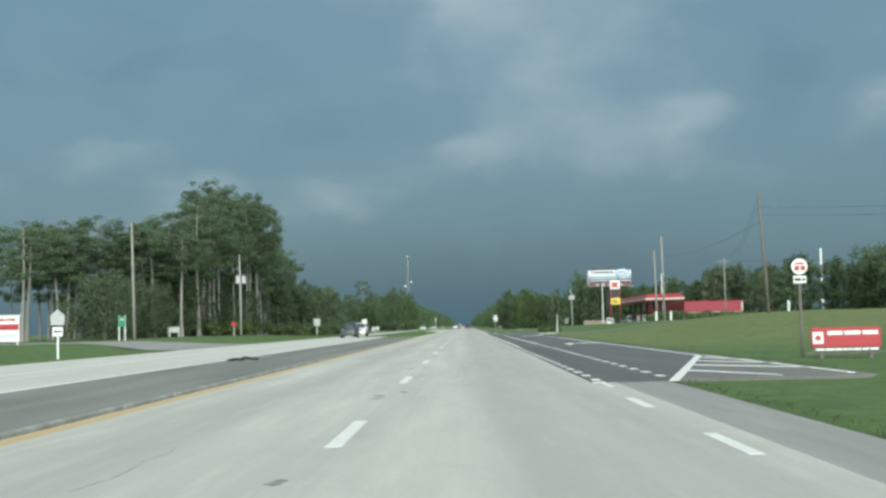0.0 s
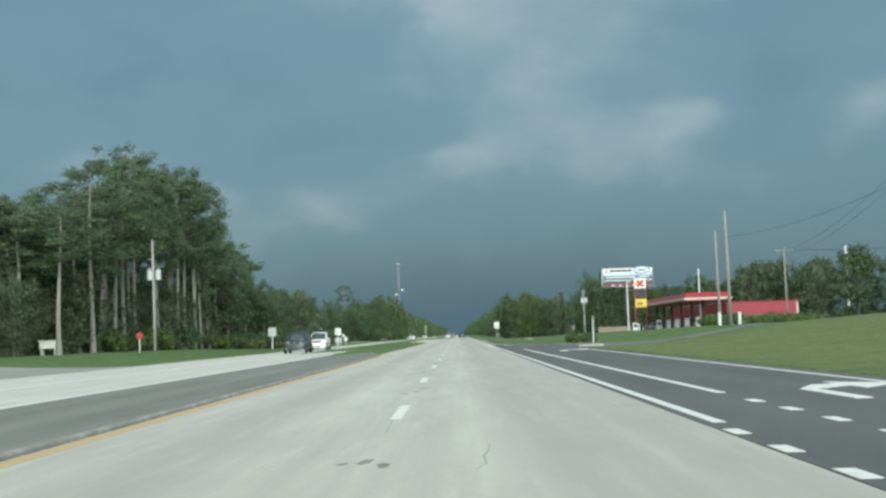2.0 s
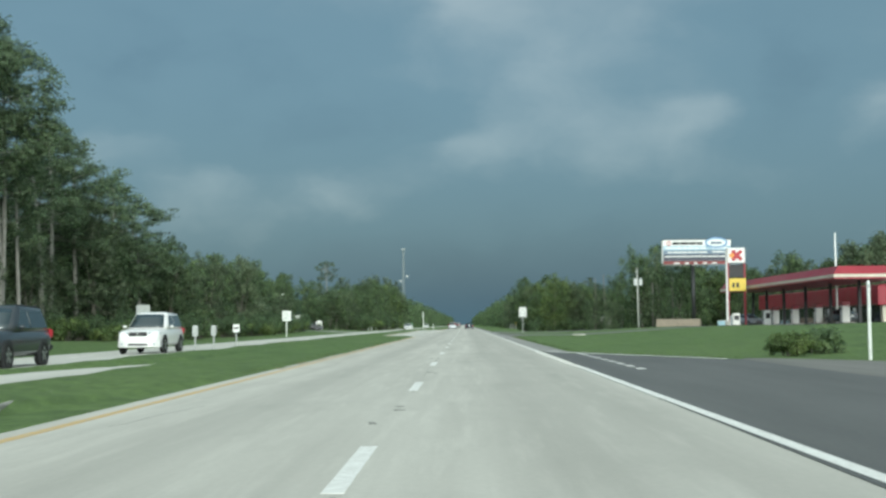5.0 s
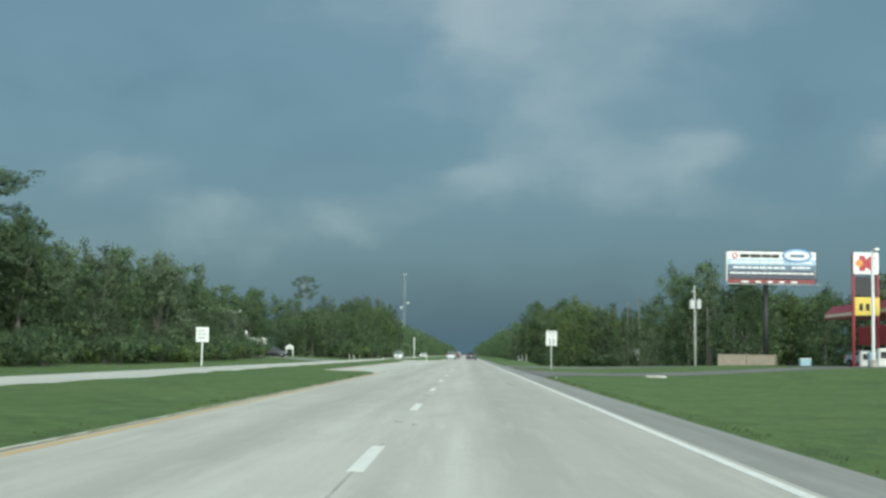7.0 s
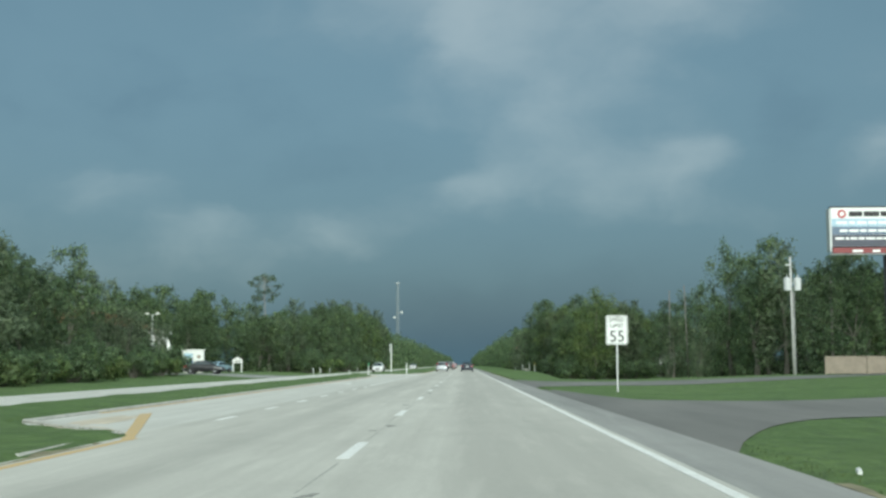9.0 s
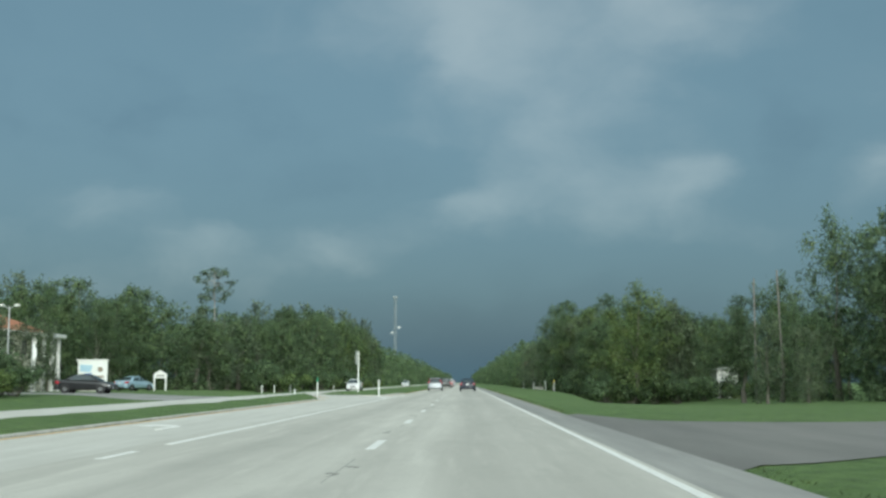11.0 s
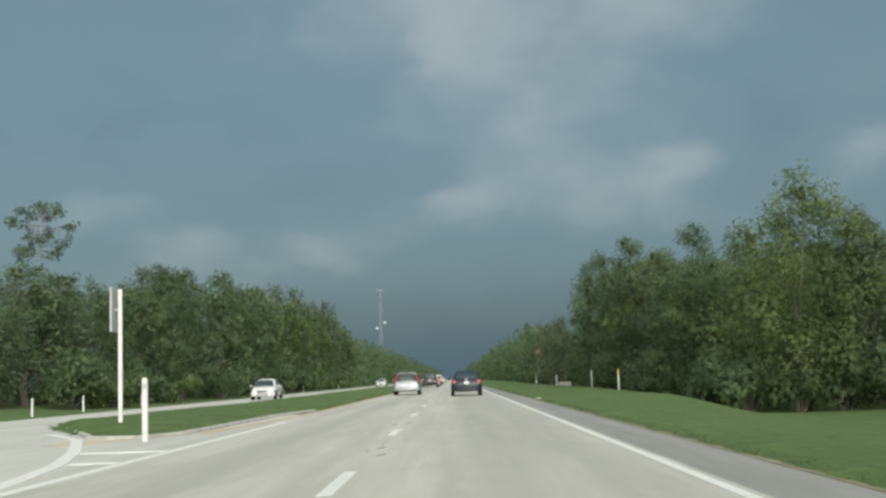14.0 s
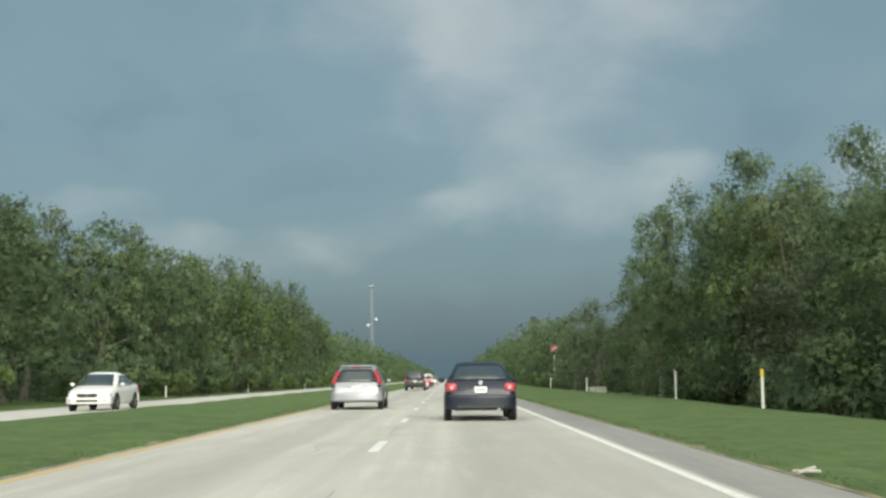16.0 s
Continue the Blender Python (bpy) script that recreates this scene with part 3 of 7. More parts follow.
y = 23.2
while y < 62:
    stripe("dot", 3.10, y, y + 0.62, 0.165, turn_right, z=0.012)
    y += 1.86
stripe("cycle_lane_line", 3.12, 63, 121, 0.16, turn_right, z=0.012)
stripe("edge_line", 6.35, 36.4, 119, 0.15, turn_right, z=0.012)
mark("gore_front", [(2.91, 21.3), (3.09, 21.3), (6.40, 36.6), (6.22, 36.6)], turn_right, z=0.016)
gore = tagged(ribbon("painted_gore", steps((22.2, 38, 1.5)), lambda y: max(2.9, 2.9 + (y - 21.5) * 0.215), lambda y: 6.9, lambda x, y: gz(x, y) + 0.05 if x > 6.9 else 0.006, OLD_ASPHALT), "grey asphalt gore with white hatching", "road", kind="structure")
for i, (y, xe) in enumerate(((25.5, 5.2), (28.6, 6.7), (31.6, 6.7), (34.4, 6.7))):
    x0 = 3.05 + (y - 21.3) * 0.215
    mark("gore_bar", [(x0, y), (xe, y - 3.0), (xe, y - 2.55), (x0 + 0.1, y + 0.5)], gore, z=0.02)
stripe("gore_edge", 6.62, 23.0, 36.4, 0.16, gore, x1=6.42, z=0.02)
arrow(4.55, 60.5, turn_right, 1, 1.6, z=0.018)
arrow(4.6, 108, turn_right, 1, 1.6, z=0.018)
for y0, y1, x in ((143.5, 158.5, 1.80), (141, 157, 3.1)):
    y = y0
    while y < y1:
        stripe("dot", x, y, y + 0.62, 0.2, turn_right, z=0.012)
        y += 1.86
mark("taper_line", [(6.5, 148.5), (6.65, 148.5), (2.2, 159.8), (2.05, 159.6)], turn_right, z=0.016)


def drape(name, us, line_a, line_b, mat, n=10, lift=0.03):
    """A paved patch that lies on the ground between two lines, each a function of u returning x, y."""
    v, f = [], []
    for u in us:
        (xa, ya), (xb, yb) = line_a(u), line_b(u)
        for i in range(n + 1):
            k = i / n
            x, y = xa + (xb - xa) * k, ya + (yb - ya) * k
            v.append((x, y, gz(x, y) + lift))
    for j in range(len(us) - 1):
        for i in range(n):
            f.append((j * (n + 1) + i, j * (n + 1) + i + 1, (j + 1) * (n + 1) + i + 1, (j + 1) * (n + 1) + i))
    return sheet(name, v, f, mat, True)


U = [(i / 30) ** 1.8 for i in range(31)]
for (near, far, x0, x1), nm, lab, cat in zip(PAVED, ("driveway", "driveway", "driveway", "forecourt", "side_street", "side_street"),
                                             ("grey asphalt entrance to the filling station", "grey asphalt driveway crossing the grass verge", "grey asphalt driveway crossing the grass verge",
                                              "grey paved forecourt of the filling station", "pale worn concrete side street joining the road", "pale worn concrete side street joining the road"),
                                             ("driveway", "driveway", "driveway", "forecourt", "street", "street")):
    a, b = (x0, x1) if x0 > 0 else (x1, x0)
    tagged(drape(nm, U, lambda u: (a + (b - a) * u, near(a + (b - a) * u)), lambda u: (a + (b - a) * u, far(a + (b - a) * u)), SHOULDER if nm == "side_street" else OLD_ASPHALT, 14, 0.024 if nm == "forecourt" else 0.014), lab, cat, kind="structure")

# tar-filled cracks along the joint between the lanes
for k in range(30):
    y = 6.2 + 12.19 * k + random.uniform(-1.0, 1.0)
    for j in range(random.choice((2, 3, 3))):
        x = -1.83 + random.uniform(-0.22, 0.22)
        yy = y + random.uniform(-1.4, 1.4)
        n = 13
        rx, ry = random.uniform(0.04, 0.12), random.uniform(0.12, 0.36)
        skew = random.uniform(-0.3, 0.3)
        pts = []
        for i in range(n):
            q = 2 * math.pi * i / n
            k2 = random.uniform(0.45, 1.0)
            pts.append((x + rx * k2 * math.cos(q) + skew * ry * k2 * math.sin(q), yy + ry * k2 * math.sin(q)))
        mark("tar_patch", pts, road, TAR, z=0.003)

# tarred seam between the two lanes
faint = random.Random(5)
y = 3.0
while y < 430:
    L = random.uniform(1.2, 4.5)
    w0, w1 = random.uniform(0.006, 0.018), random.uniform(0.006, 0.018)
    o0, o1 = random.uniform(-0.03, 0.03), random.uniform(-0.03, 0.03)
    if faint.random() < 0.45:
        mark("seam", [(-1.83 + o0 - w0, y), (-1.83 + o0 + w0, y), (-1.83 + o1 + w1, y + L), (-1.83 + o1 - w1, y + L)], road, SEAM, z=0.002)
    y += L + random.choice((0.0, 0.0, 0.3, 1.5))
mark("skid_mark", [(0.63, 205.6), (0.70, 205.6), (0.88, 201.1), (0.81, 201.1)], road, TAR, z=0.002)
# cracks wandering over the outer lane and the shoulder
for k in range(16):
    x, y = random.choice((-4.9, -3.0, -1.0, 0.9, 1.2)) + random.uniform(-0.4, 0.4), 10 + 24 * k + random.uniform(-6, 6)
    for j in range(random.choice((3, 4, 6))):
        L, w, dx = random.uniform(0.3, 0.8), random.uniform(0.006, 0.016), random.uniform(-0.12, 0.12)
        mark("crack", [(x - w, y), (x + w, y), (x + dx + w, y + L), (x + dx - w, y + L)], road, SEAM, z=0.002)
        x, y = x + dx, y + L


def soil_edge(y0, y1, edge, side):
    """Bare sandy soil where the grass thins out beside the paving."""
    ys, y = [], y0
    while y < y1:
        ys.append(y)
        y += random.uniform(0.2, 0.35)
    wide = {q: max(0.02, 0.07 + 0.14 * noise.noise((q * 0.45, 7.0 * side, 0)) + 0.10 * noise.noise((q * 1.7, 3.0, 0))) for q in ys}
    a, b = (lambda q: edge(q) - 0.02), (lambda q: edge(q) + side * wide[q])
    if side < 0:
        a, b = (lambda q: edge(q) + side * wide[q]), (lambda q: edge(q) + 0.02)
    tagged(ribbon("soil_edge", ys, a, b, lambda x, y: max(gz(x, y), -0.02) + 0.022, SOIL), "strip of bare sandy soil at the grass edge", "soil", kind="structure")


soil_edge(143, 221, median_near, -1)
soil_edge(233, 321, median_near, -1)
soil_edge(357, 460, median_near, -1)
soil_edge(196, 215, right_edge, 1)
soil_edge(291, 460, right_edge, 1)

# ---- trees ----


def join_np(parts):
    """Stack (verts, quads) arrays."""
    vs, fs, o = [], [], 0
    for v, f in parts:
        vs.append(v)
        fs.append(f + o)
        o += len(v)
    return np.concatenate(vs), np.concatenate(fs)


def quad_mesh(name, v, f, mat, smooth_it=False, normals=None):
    me = bpy.data.meshes.new(name)
    me.vertices.add(len(v))
    me.vertices.foreach_set("co", np.asarray(v, dtype=np.float32).ravel())
    k = f.shape[1]
    me.loops.add(len(f) * k)
    me.loops.foreach_set("vertex_index", f.astype(np.int32).ravel())
    me.polygons.add(len(f))
    me.polygons.foreach_set("loop_start", np.arange(0, len(f) * k, k, dtype=np.int32))
    if smooth_it:
        me.polygons.foreach_set("use_smooth", np.ones(len(f), dtype=bool))
    me.materials.append(mat)
    me.update(calc_edges=True)
    if normals is not None:
        me.polygons.foreach_set("use_smooth", np.ones(len(f), dtype=bool))
        me.normals_split_custom_set_from_vertices(normals)
    return me


def limb(points, radii, sides=7):
    """A tapered tube through points."""
    pts = [Vector(p) for p in points]
    v = []
    for i, p in enumerate(pts):
        d = (pts[min(i + 1, len(pts) - 1)] - pts[max(i - 1, 0)]).normalized()
        a = d.orthogonal().normalized()
        b = d.cross(a)
        for k in range(sides):
            t = 2 * math.pi * k / sides
            v.append(p + (a * math.cos(t) + b * math.sin(t)) * radii[i])
    f = [(i * sides + k, i * sides + (k + 1) % sides, (i + 1) * sides + (k + 1) % sides, (i + 1) * sides + k) for i in range(len(pts) - 1) for k in range(sides)]
    return np.array([tuple(p) for p in v]), np.array(f)


def inner_mass(rng, crown, centres, radii, each):
    """Larger sprays deep within each clump, so that a crown is not hollow."""
    v, f, nn = crown
    c, r = np.repeat(np.asarray(centres, float), each, axis=0), np.repeat(np.asarray(radii, float), each)[:, None]
    d = rng.normal(size=c.shape)
    d /= np.linalg.norm(d, axis=1, keepdims=True)
    p = c + d * r * rng.uniform(0.15, 0.62, r.shape)
    a = np.cross(d + rng.normal(size=c.shape) * 0.6, rng.normal(size=c.shape))
    a /= np.linalg.norm(a, axis=1, keepdims=True)
    b = np.cross(a, d + rng.normal(size=c.shape) * 0.3)
    b /= np.linalg.norm(b, axis=1, keepdims=True)
    k = r * rng.uniform(0.14, 0.30, r.shape)
    q = np.stack([p - a * k - b * k * 0.7, p + a * k - b * k * 0.4, p + b * k], 1).reshape(-1, 3)
    n = d * 0.8 + np.array([0, 0, 0.45])
    n /= np.linalg.norm(n, axis=1, keepdims=True)
    return np.concatenate([v, q]), np.concatenate([f, np.arange(len(q)).reshape(-1, 3) + len(v)]), np.concatenate([nn, np.repeat(n, 3, axis=0)])


def leaves(rng, centres, radii, count, size, long=1.5, up=0.35, flat=1.0):
    """Small pointed leaf sprays scattered over clumps."""
    centres, radii = np.asarray(centres, float), np.asarray(radii, float)
    w = radii ** 2
    idx = rng.choice(len(centres), count, p=w / w.sum())
    d = rng.normal(size=(count, 3))
    d /= np.linalg.norm(d, axis=1, keepdims=True)
    r = radii[idx] * (0.40 + 0.68 * rng.random(count) + 0.35 * (rng.random(count) > 0.94))
    p = centres[idx] + d * r[:, None] * np.array([1, 1, flat])
    nrm = d + rng.normal(size=(count, 3)) * 0.7 + np.array([0, 0, up])
    nrm /= np.linalg.norm(nrm, axis=1, keepdims=True)
    t = np.cross(nrm, rng.normal(size=(count, 3)))
    t /= np.linalg.norm(t, axis=1, keepdims=True)
    b = np.cross(nrm, t)
    s = size * (0.6 + 0.8 * rng.random(count))[:, None]
    flip = np.where((nrm * d).sum(1) < 0, -1.0, 1.0)[:, None]
    b = b * flip
    v = np.stack([p - t * s * long * 0.6, p + t * s * long * 0.4 - b * s * 0.5, p + t * s * long * 0.4 + b * s * 0.5], 1).reshape(-1, 3)
    f = np.arange(count * 3).reshape(-1, 3)
    soft = d * 0.80 + nrm * flip * 0.12 + np.array([0, 0, 0.42])
    soft /= np.linalg.norm(soft, axis=1, keepdims=True)
    return v, f, np.repeat(soft, 3, axis=0)


def make_tree(name, label, category, trunk_parts, crown, bark, leaf_material):
    root = new(name)
    tagged(root, label, category)
    tv, tf = join_np(trunk_parts)
    tr = new("trunk", quad_mesh("trunk", tv, tf, bark, True))
    tr.parent = root
    cr = new("crown", quad_mesh("crown", crown[0], crown[1], leaf_material, normals=crown[2]))
    cr.parent = root
    return root


def pine(seed, h, crown_from=0.55, spread=3.2, n=4400, leaf=PINE_LEAF, name="pine_tree", label="tall slender pine with a bare trunk and tufted dark green crown"):
    rng = np.random.default_rng(seed)
    lean = rng.normal(size=2) * 0.018 * h
    top = 0.12
    spine = [(lean[0] * k * k + 0.12 * math.sin(k * 5 + seed), lean[1] * k * k, h * 0.96 * k) for k in [i / 8 for i in range(9)]]
    rad = [0.21 * (h / 22) * (1 - 0.75 * k) + (0.06 if k == 0 else 0) for k in [i / 8 for i in range(9)]]
    parts, cs, rs = [limb(spine, rad, 8)], [], []

    def at(k):
        j = min(7, int(k * 8))
        a, b = spine[j], spine[j + 1]
        u = k * 8 - j
        return tuple(a[i] + (b[i] - a[i]) * u for i in range(3))
    m = 26
    for i in range(m):
        k = crown_from + (1 - crown_from) * (i / m) ** 0.9
        p = at(min(0.999, k))
        q = (k - crown_from) / (1 - crown_from)
        reach = spread * (0.35 + 1.0 * math.sin(math.pi * (0.12 + 0.80 * q)) ** 1.0) * rng.uniform(0.45, 1.0)
        a = i * 2.4 + rng.uniform(-0.5, 0.5)
        end = (p[0] + reach * math.cos(a), p[1] + reach * math.sin(a), p[2] + rng.uniform(0.0, 0.28) * reach)
        mid = tuple((p[j] + end[j]) / 2 - (0.08 * reach if j == 2 else 0) for j in range(3))
        parts.append(limb([p, mid, end], [0.06, 0.04, 0.015], 3))
        for _ in range(2 + int(rng.random() * 2)):
            cs.append(tuple(end[j] + rng.normal() * (0.5, 0.5, 0.3)[j] * spread * 0.28 for j in range(3)))
            rs.append(rng.uniform(0.55, 1.15) * spread / 3.2)
    cs.append((at(0.99)[0], at(0.99)[1], h - 0.5))
    rs.append(0.9)
    for _ in range(4):
        k = rng.uniform(0.3, crown_from)
        p = at(k)
        a = rng.uniform(0, 6.28)
        L = rng.uniform(0.5, 1.6)
        parts.append(limb([p, (p[0] + L * math.cos(a), p[1] + L * math.sin(a), p[2] + 0.1)], [0.04, 0.012], 3))
    crown = inner_mass(rng, leaves(rng, cs, rs, n, 0.25, 1.6, 0.5, 0.75), cs, rs, 8)
    return make_tree(name, label, "tree", parts, crown, PINE_BARK, leaf)


def broadleaf(seed, h, w, n=2700, low=0.12, leaf=OAK_LEAF, size=0.30, lobes=30, name="oak_tree", label="dense broadleaf tree with a rounded green crown"):
    rng = np.random.default_rng(seed)
    parts, cs, rs = [], [], []
    fork = h * rng.uniform(0.22, 0.34)
    base = [(0, 0, -0.3), (rng.normal() * 0.1, rng.normal() * 0.1, fork * 0.5), (rng.normal() * 0.2, rng.normal() * 0.2, fork)]
    parts.append(limb(base, [0.3 * h / 12 + 0.05, 0.21 * h / 12, 0.17 * h / 12], 8))
    for i in range(lobes):
        q = (i + 0.5) / lobes
        zz = low * h + (0.93 - low) * h * q
        env = math.sin(math.pi * (0.16 + 0.74 * q)) ** 0.8
        a = i * 2.399 + rng.uniform(-0.4, 0.4)
        r = w * env * rng.uniform(0.35, 1.0)
        c = (r * math.cos(a), r * math.sin(a), zz + rng.normal() * 0.04 * h)
        rad = rng.uniform(0.55, 1.0) * w * 0.36
        cs.append(c)
        rs.append(rad)
        for _ in range(2):
            d = rng.normal(size=3)
            d /= np.linalg.norm(d)
            cs.append(tuple(np.array(c) + d * rad * 0.9))
            rs.append(rad * rng.uniform(0.35, 0.6))
        if i % 4 == 0:
            mid = (c[0] * 0.4, c[1] * 0.4, (fork + zz) / 2 if zz > fork else fork * 0.8)
            parts.append(limb([base[-1], mid, c], [0.08 * h / 12, 0.045 * h / 12, 0.015], 4))
    cs.append((rng.normal() * 0.3, rng.normal() * 0.3, h * 0.93))
    rs.append(w * 0.25)
    if lobes > 25:
        # foliage round the main stem hides it
        for k in (0.34, 0.48, 0.62, 0.76):
            cs.extend([(rng.normal() * 0.08 * w, rng.normal() * 0.08 * w, h * k)] * 3)
            rs.extend([w * 0.30, w * 0.24, w * 0.18])
    crown = inner_mass(rng, leaves(rng, cs, rs, n, size, 1.5, 0.35), cs[::3], rs[::3], 12)
    return make_tree(name, label, "tree", parts, crown, OAK_BARK, leaf)


def shrub(seed, h, w, n=950, leaf=OAK_LEAF, label="dense green roadside shrub", size=0.24):
    rng = np.random.default_rng(seed)
    parts, cs, rs = [], [], []
    for i in range(9):
        a = i * 2.4
        r = w * rng.uniform(0.1, 0.75)
        c = (r * math.cos(a), r * math.sin(a), h * rng.uniform(0.3, 0.85))
        cs.append(c)
        rs.append(h * rng.uniform(0.22, 0.4))
        parts.append(limb([(0.1 * math.cos(a), 0.1 * math.sin(a), -0.2), (c[0] * 0.5, c[1] * 0.5, c[2] * 0.6), c], [0.05, 0.03, 0.01], 3))
    crown = inner_mass(rng, leaves(rng, cs, rs, n, size, 1.6, 0.5), cs, rs, 14)
    return make_tree("shrub", label, "shrub", parts, crown, OAK_BARK, leaf)


def plant(proto, x, y, s=1.0, sz=None, rz=None):
    """A copy of a prototype tree on the ground."""
    rz = random.uniform(0, 360) if rz is None else rz
    ob = copy_thing(proto, Matrix.Translation((x, y, gz(x, y) - 0.05)) @ Matrix.Rotation(radians(rz), 4, "Z"))
    ob.scale = (s, s, s if sz is None else sz)
    return ob


def group(ob, name):
    ob["group"] = name
    return ob


PINES = [pine(11, 24), pine(12, 25, 0.5, 3.6), pine(13, 23, 0.62, 2.8), pine(14, 26, 0.52, 3.8, 4800), pine(15, 21, 0.45, 2.9)]
FINE = [broadleaf(21, 12, 4.2, 10400, 0.03, OAK_LEAF, 0.155), broadleaf(22, 13, 3.9, 10400, 0.03, OAK_LEAF, 0.155), broadleaf(27, 11.5, 4.4, 10400, 0.02, DRY_LEAF, 0.155, name="grey_green_tree", label="dense grey-green broadleaf tree"), broadleaf(28, 12, 4.4, 10400, 0.02, BRIGHT_LEAF, 0.155, name="bright_tree", label="bright yellow-green broadleaf tree")]
OAKS = [broadleaf(21, 12, 4.2, low=0.04), broadleaf(22, 13, 3.8, low=0.05), broadleaf(23, 11, 4.6, low=0.03), broadleaf(24, 14, 4.0, low=0.05, leaf=DRY_LEAF, name="grey_green_tree", label="dense grey-green broadleaf tree"), broadleaf(25, 12, 4.4, low=0.03, leaf=BRIGHT_LEAF, name="bright_tree", label="bright yellow-green broadleaf tree"), broadleaf(26, 12.5, 3.4, 2700, 0.05)]
THIN = [broadleaf(51, 12, 4.2, 1500, 0.04, OAK_LEAF, 0.45, name="woodland_tree", label="dense green tree standing within the wood"), broadleaf(52, 13, 4.0, 1500, 0.04, DRY_LEAF, 0.45, name="woodland_tree", label="dense grey-green tree standing within the wood")]
WISPY = [broadleaf(31, 11, 4.6, 3800, 0.1, DRY_LEAF, 0.24, 22, "wispy_tree", "wispy grey-green broadleaf tree"), broadleaf(32, 12, 4.0, 3800, 0.1, DRY_LEAF, 0.24, 22, "wispy_tree", "wispy grey-green broadleaf tree")]
SHRUBS = [shrub(41, 2.6, 2.6), shrub(42, 2.2, 3.0, leaf=BRIGHT_LEAF), shrub(43, 3.2, 2.6, 1200)]
for proto in PINES + FINE + OAKS + THIN + WISPY + SHRUBS:
    proto.location = (0, -400, 0)

# pine wood beside the oncoming carriageway
for i in range(46):
    y = 139 + 74 * (i / 46) + random.uniform(-2, 2)
    x = -34.5 - 17 * random.random() ** 1.8
    k = track(35 + (y - 35) * 36 / -x, [(60, 0.46), (100, 0.53), (123, 0.59), (147, 0.66), (160, 0.70), (170, 0.80), (178, 0.94), (206, 0.92), (216, 0.78)]) * random.uniform(0.84, 1.0)
    group(plant(random.choice(PINES), x, y, random.uniform(0.9, 1.1), k), "pine wood")
for i in range(30):
    y = random.uniform(40, 140)
    group(plant(random.choice(PINES), -60 - 25 * random.random() + y * 0.14, y + 15, 0.9, random.uniform(0.44, 0.56)), "pine wood")
for i in range(34):
    y = random.uniform(150, 245)
    group(plant(random.choice(SHRUBS), random.uniform(-37, -32) - max(0, 165 - y) * 0.4, y, random.uniform(0.6, 1.0)), "undergrowth")
for i in range(34):
    y = random.uniform(140, 236)
    group(plant(random.choice(WISPY + OAKS[:2] + THIN), -37.5 - 15 * random.random(), y, random.uniform(0.5, 0.9)), "pine wood")
for i in range(16):
    y = random.uniform(222, 244)
    group(plant(OAKS[i % 5] if i % 3 else PINES[4], random.uniform(-44, -34), y, random.uniform(0.85, 1.0), random.uniform(0.80, 0.95) if i % 3 else random.uniform(0.52, 0.62)), "pine wood")
for i in range(28):
    y = 146 + 92 * (i / 28) + random.uniform(-1.5, 1.5)
    group(plant(random.choice(WISPY + THIN), random.uniform(-41, -36.5), y, random.uniform(0.42, 0.70)), "pine wood")
for i in range(34):
    y = 118 + 100 * (i / 34) + random.uniform(-1.5, 1.5)
    group(plant(random.choice(WISPY), random.uniform(-40, -35.6), y, random.uniform(0.36, 0.62)), "pine wood")
# mixed wood
for i in range(44):
    y = 238 + 80 * (i / 44) + random.uniform(-2, 2)
    x = -31 - 18 * random.random() ** 1.5 - 0.12 * max(0, y - 285)
    group(plant(random.choice(WISPY + WISPY + OAKS), x, y, random.uniform(0.78, 0.98), random.uniform(0.68, 0.90) * (1.12 if y < 280 else 1.0)), "mixed wood")
for x, y, k in ((-36.0, 216.5, 0.80), (-37.5, 220.5, 0.74), (-36.2, 223.5, 0.64), (-39.5, 227.5, 0.58), (-41.5, 234.0, 0.58)):
    group(plant(PINES[int(y) % 4], x, y, 1.0, k), "pine wood")
# young growth that half hides the pine trunks
for x, y, k, kz, turn in ((-35.2, 163, 0.45, 0.50, 20), (-35.6, 172, 0.5, 0.62, 75), (-35.0, 184, 0.45, 0.55, 130), (-35.4, 191, 0.5, 0.68, 215), (-35.0, 199, 0.5, 0.60, 280), (-35.3, 209, 0.55, 0.72, 340), (-36.5, 154, 0.5, 0.52, 190)):
    group(plant(WISPY[int(y) % 2], x, y, k, kz, turn), "pine wood")
# the crest of the pine wood
for x, y, kz, turn in ((-36.4, 178.5, 0.92, 60), (-37.6, 181.0, 0.87, 150), (-36.2, 194.5, 0.88, 210), (-37.2, 200.0, 0.86, 330)):
    group(plant(PINES[1 if y < 190 else 3], x, y, 1.0, kz, turn), "pine wood")
group(plant(PINES[4], -36.5, 237, 1.25, 0.79), "mixed wood")
group(plant(PINES[4], -38.5, 233, 1.15, 0.66), "mixed wood")
group(plant(PINES[1], -38.0, 249, 1.1, 0.60), "mixed wood")
group(plant(PINES[2], -38.5, 258, 0.9, 0.50), "mixed wood")
for i in range(64):
    y = random.uniform(200, 332)
    group(plant(random.choice(SHRUBS), random.uniform(-32, -27) - (5.5 if y > 285 else 0), y, random.uniform(0.5, 0.85)), "undergrowth")
for i in range(30):
    group(plant(random.choice(THIN), random.uniform(-82, -55), random.uniform(300, 400), random.uniform(0.75, 1.05)), "mixed wood")
SPARSE = pine(19, 17.4, 0.74, 2.1, 900, PINE_LEAF, "sparse_pine", "tall thin pine with a sparse tufted top above the wood")
SPARSE.matrix_basis = Matrix.Translation((-35.3, 420, 0.0))
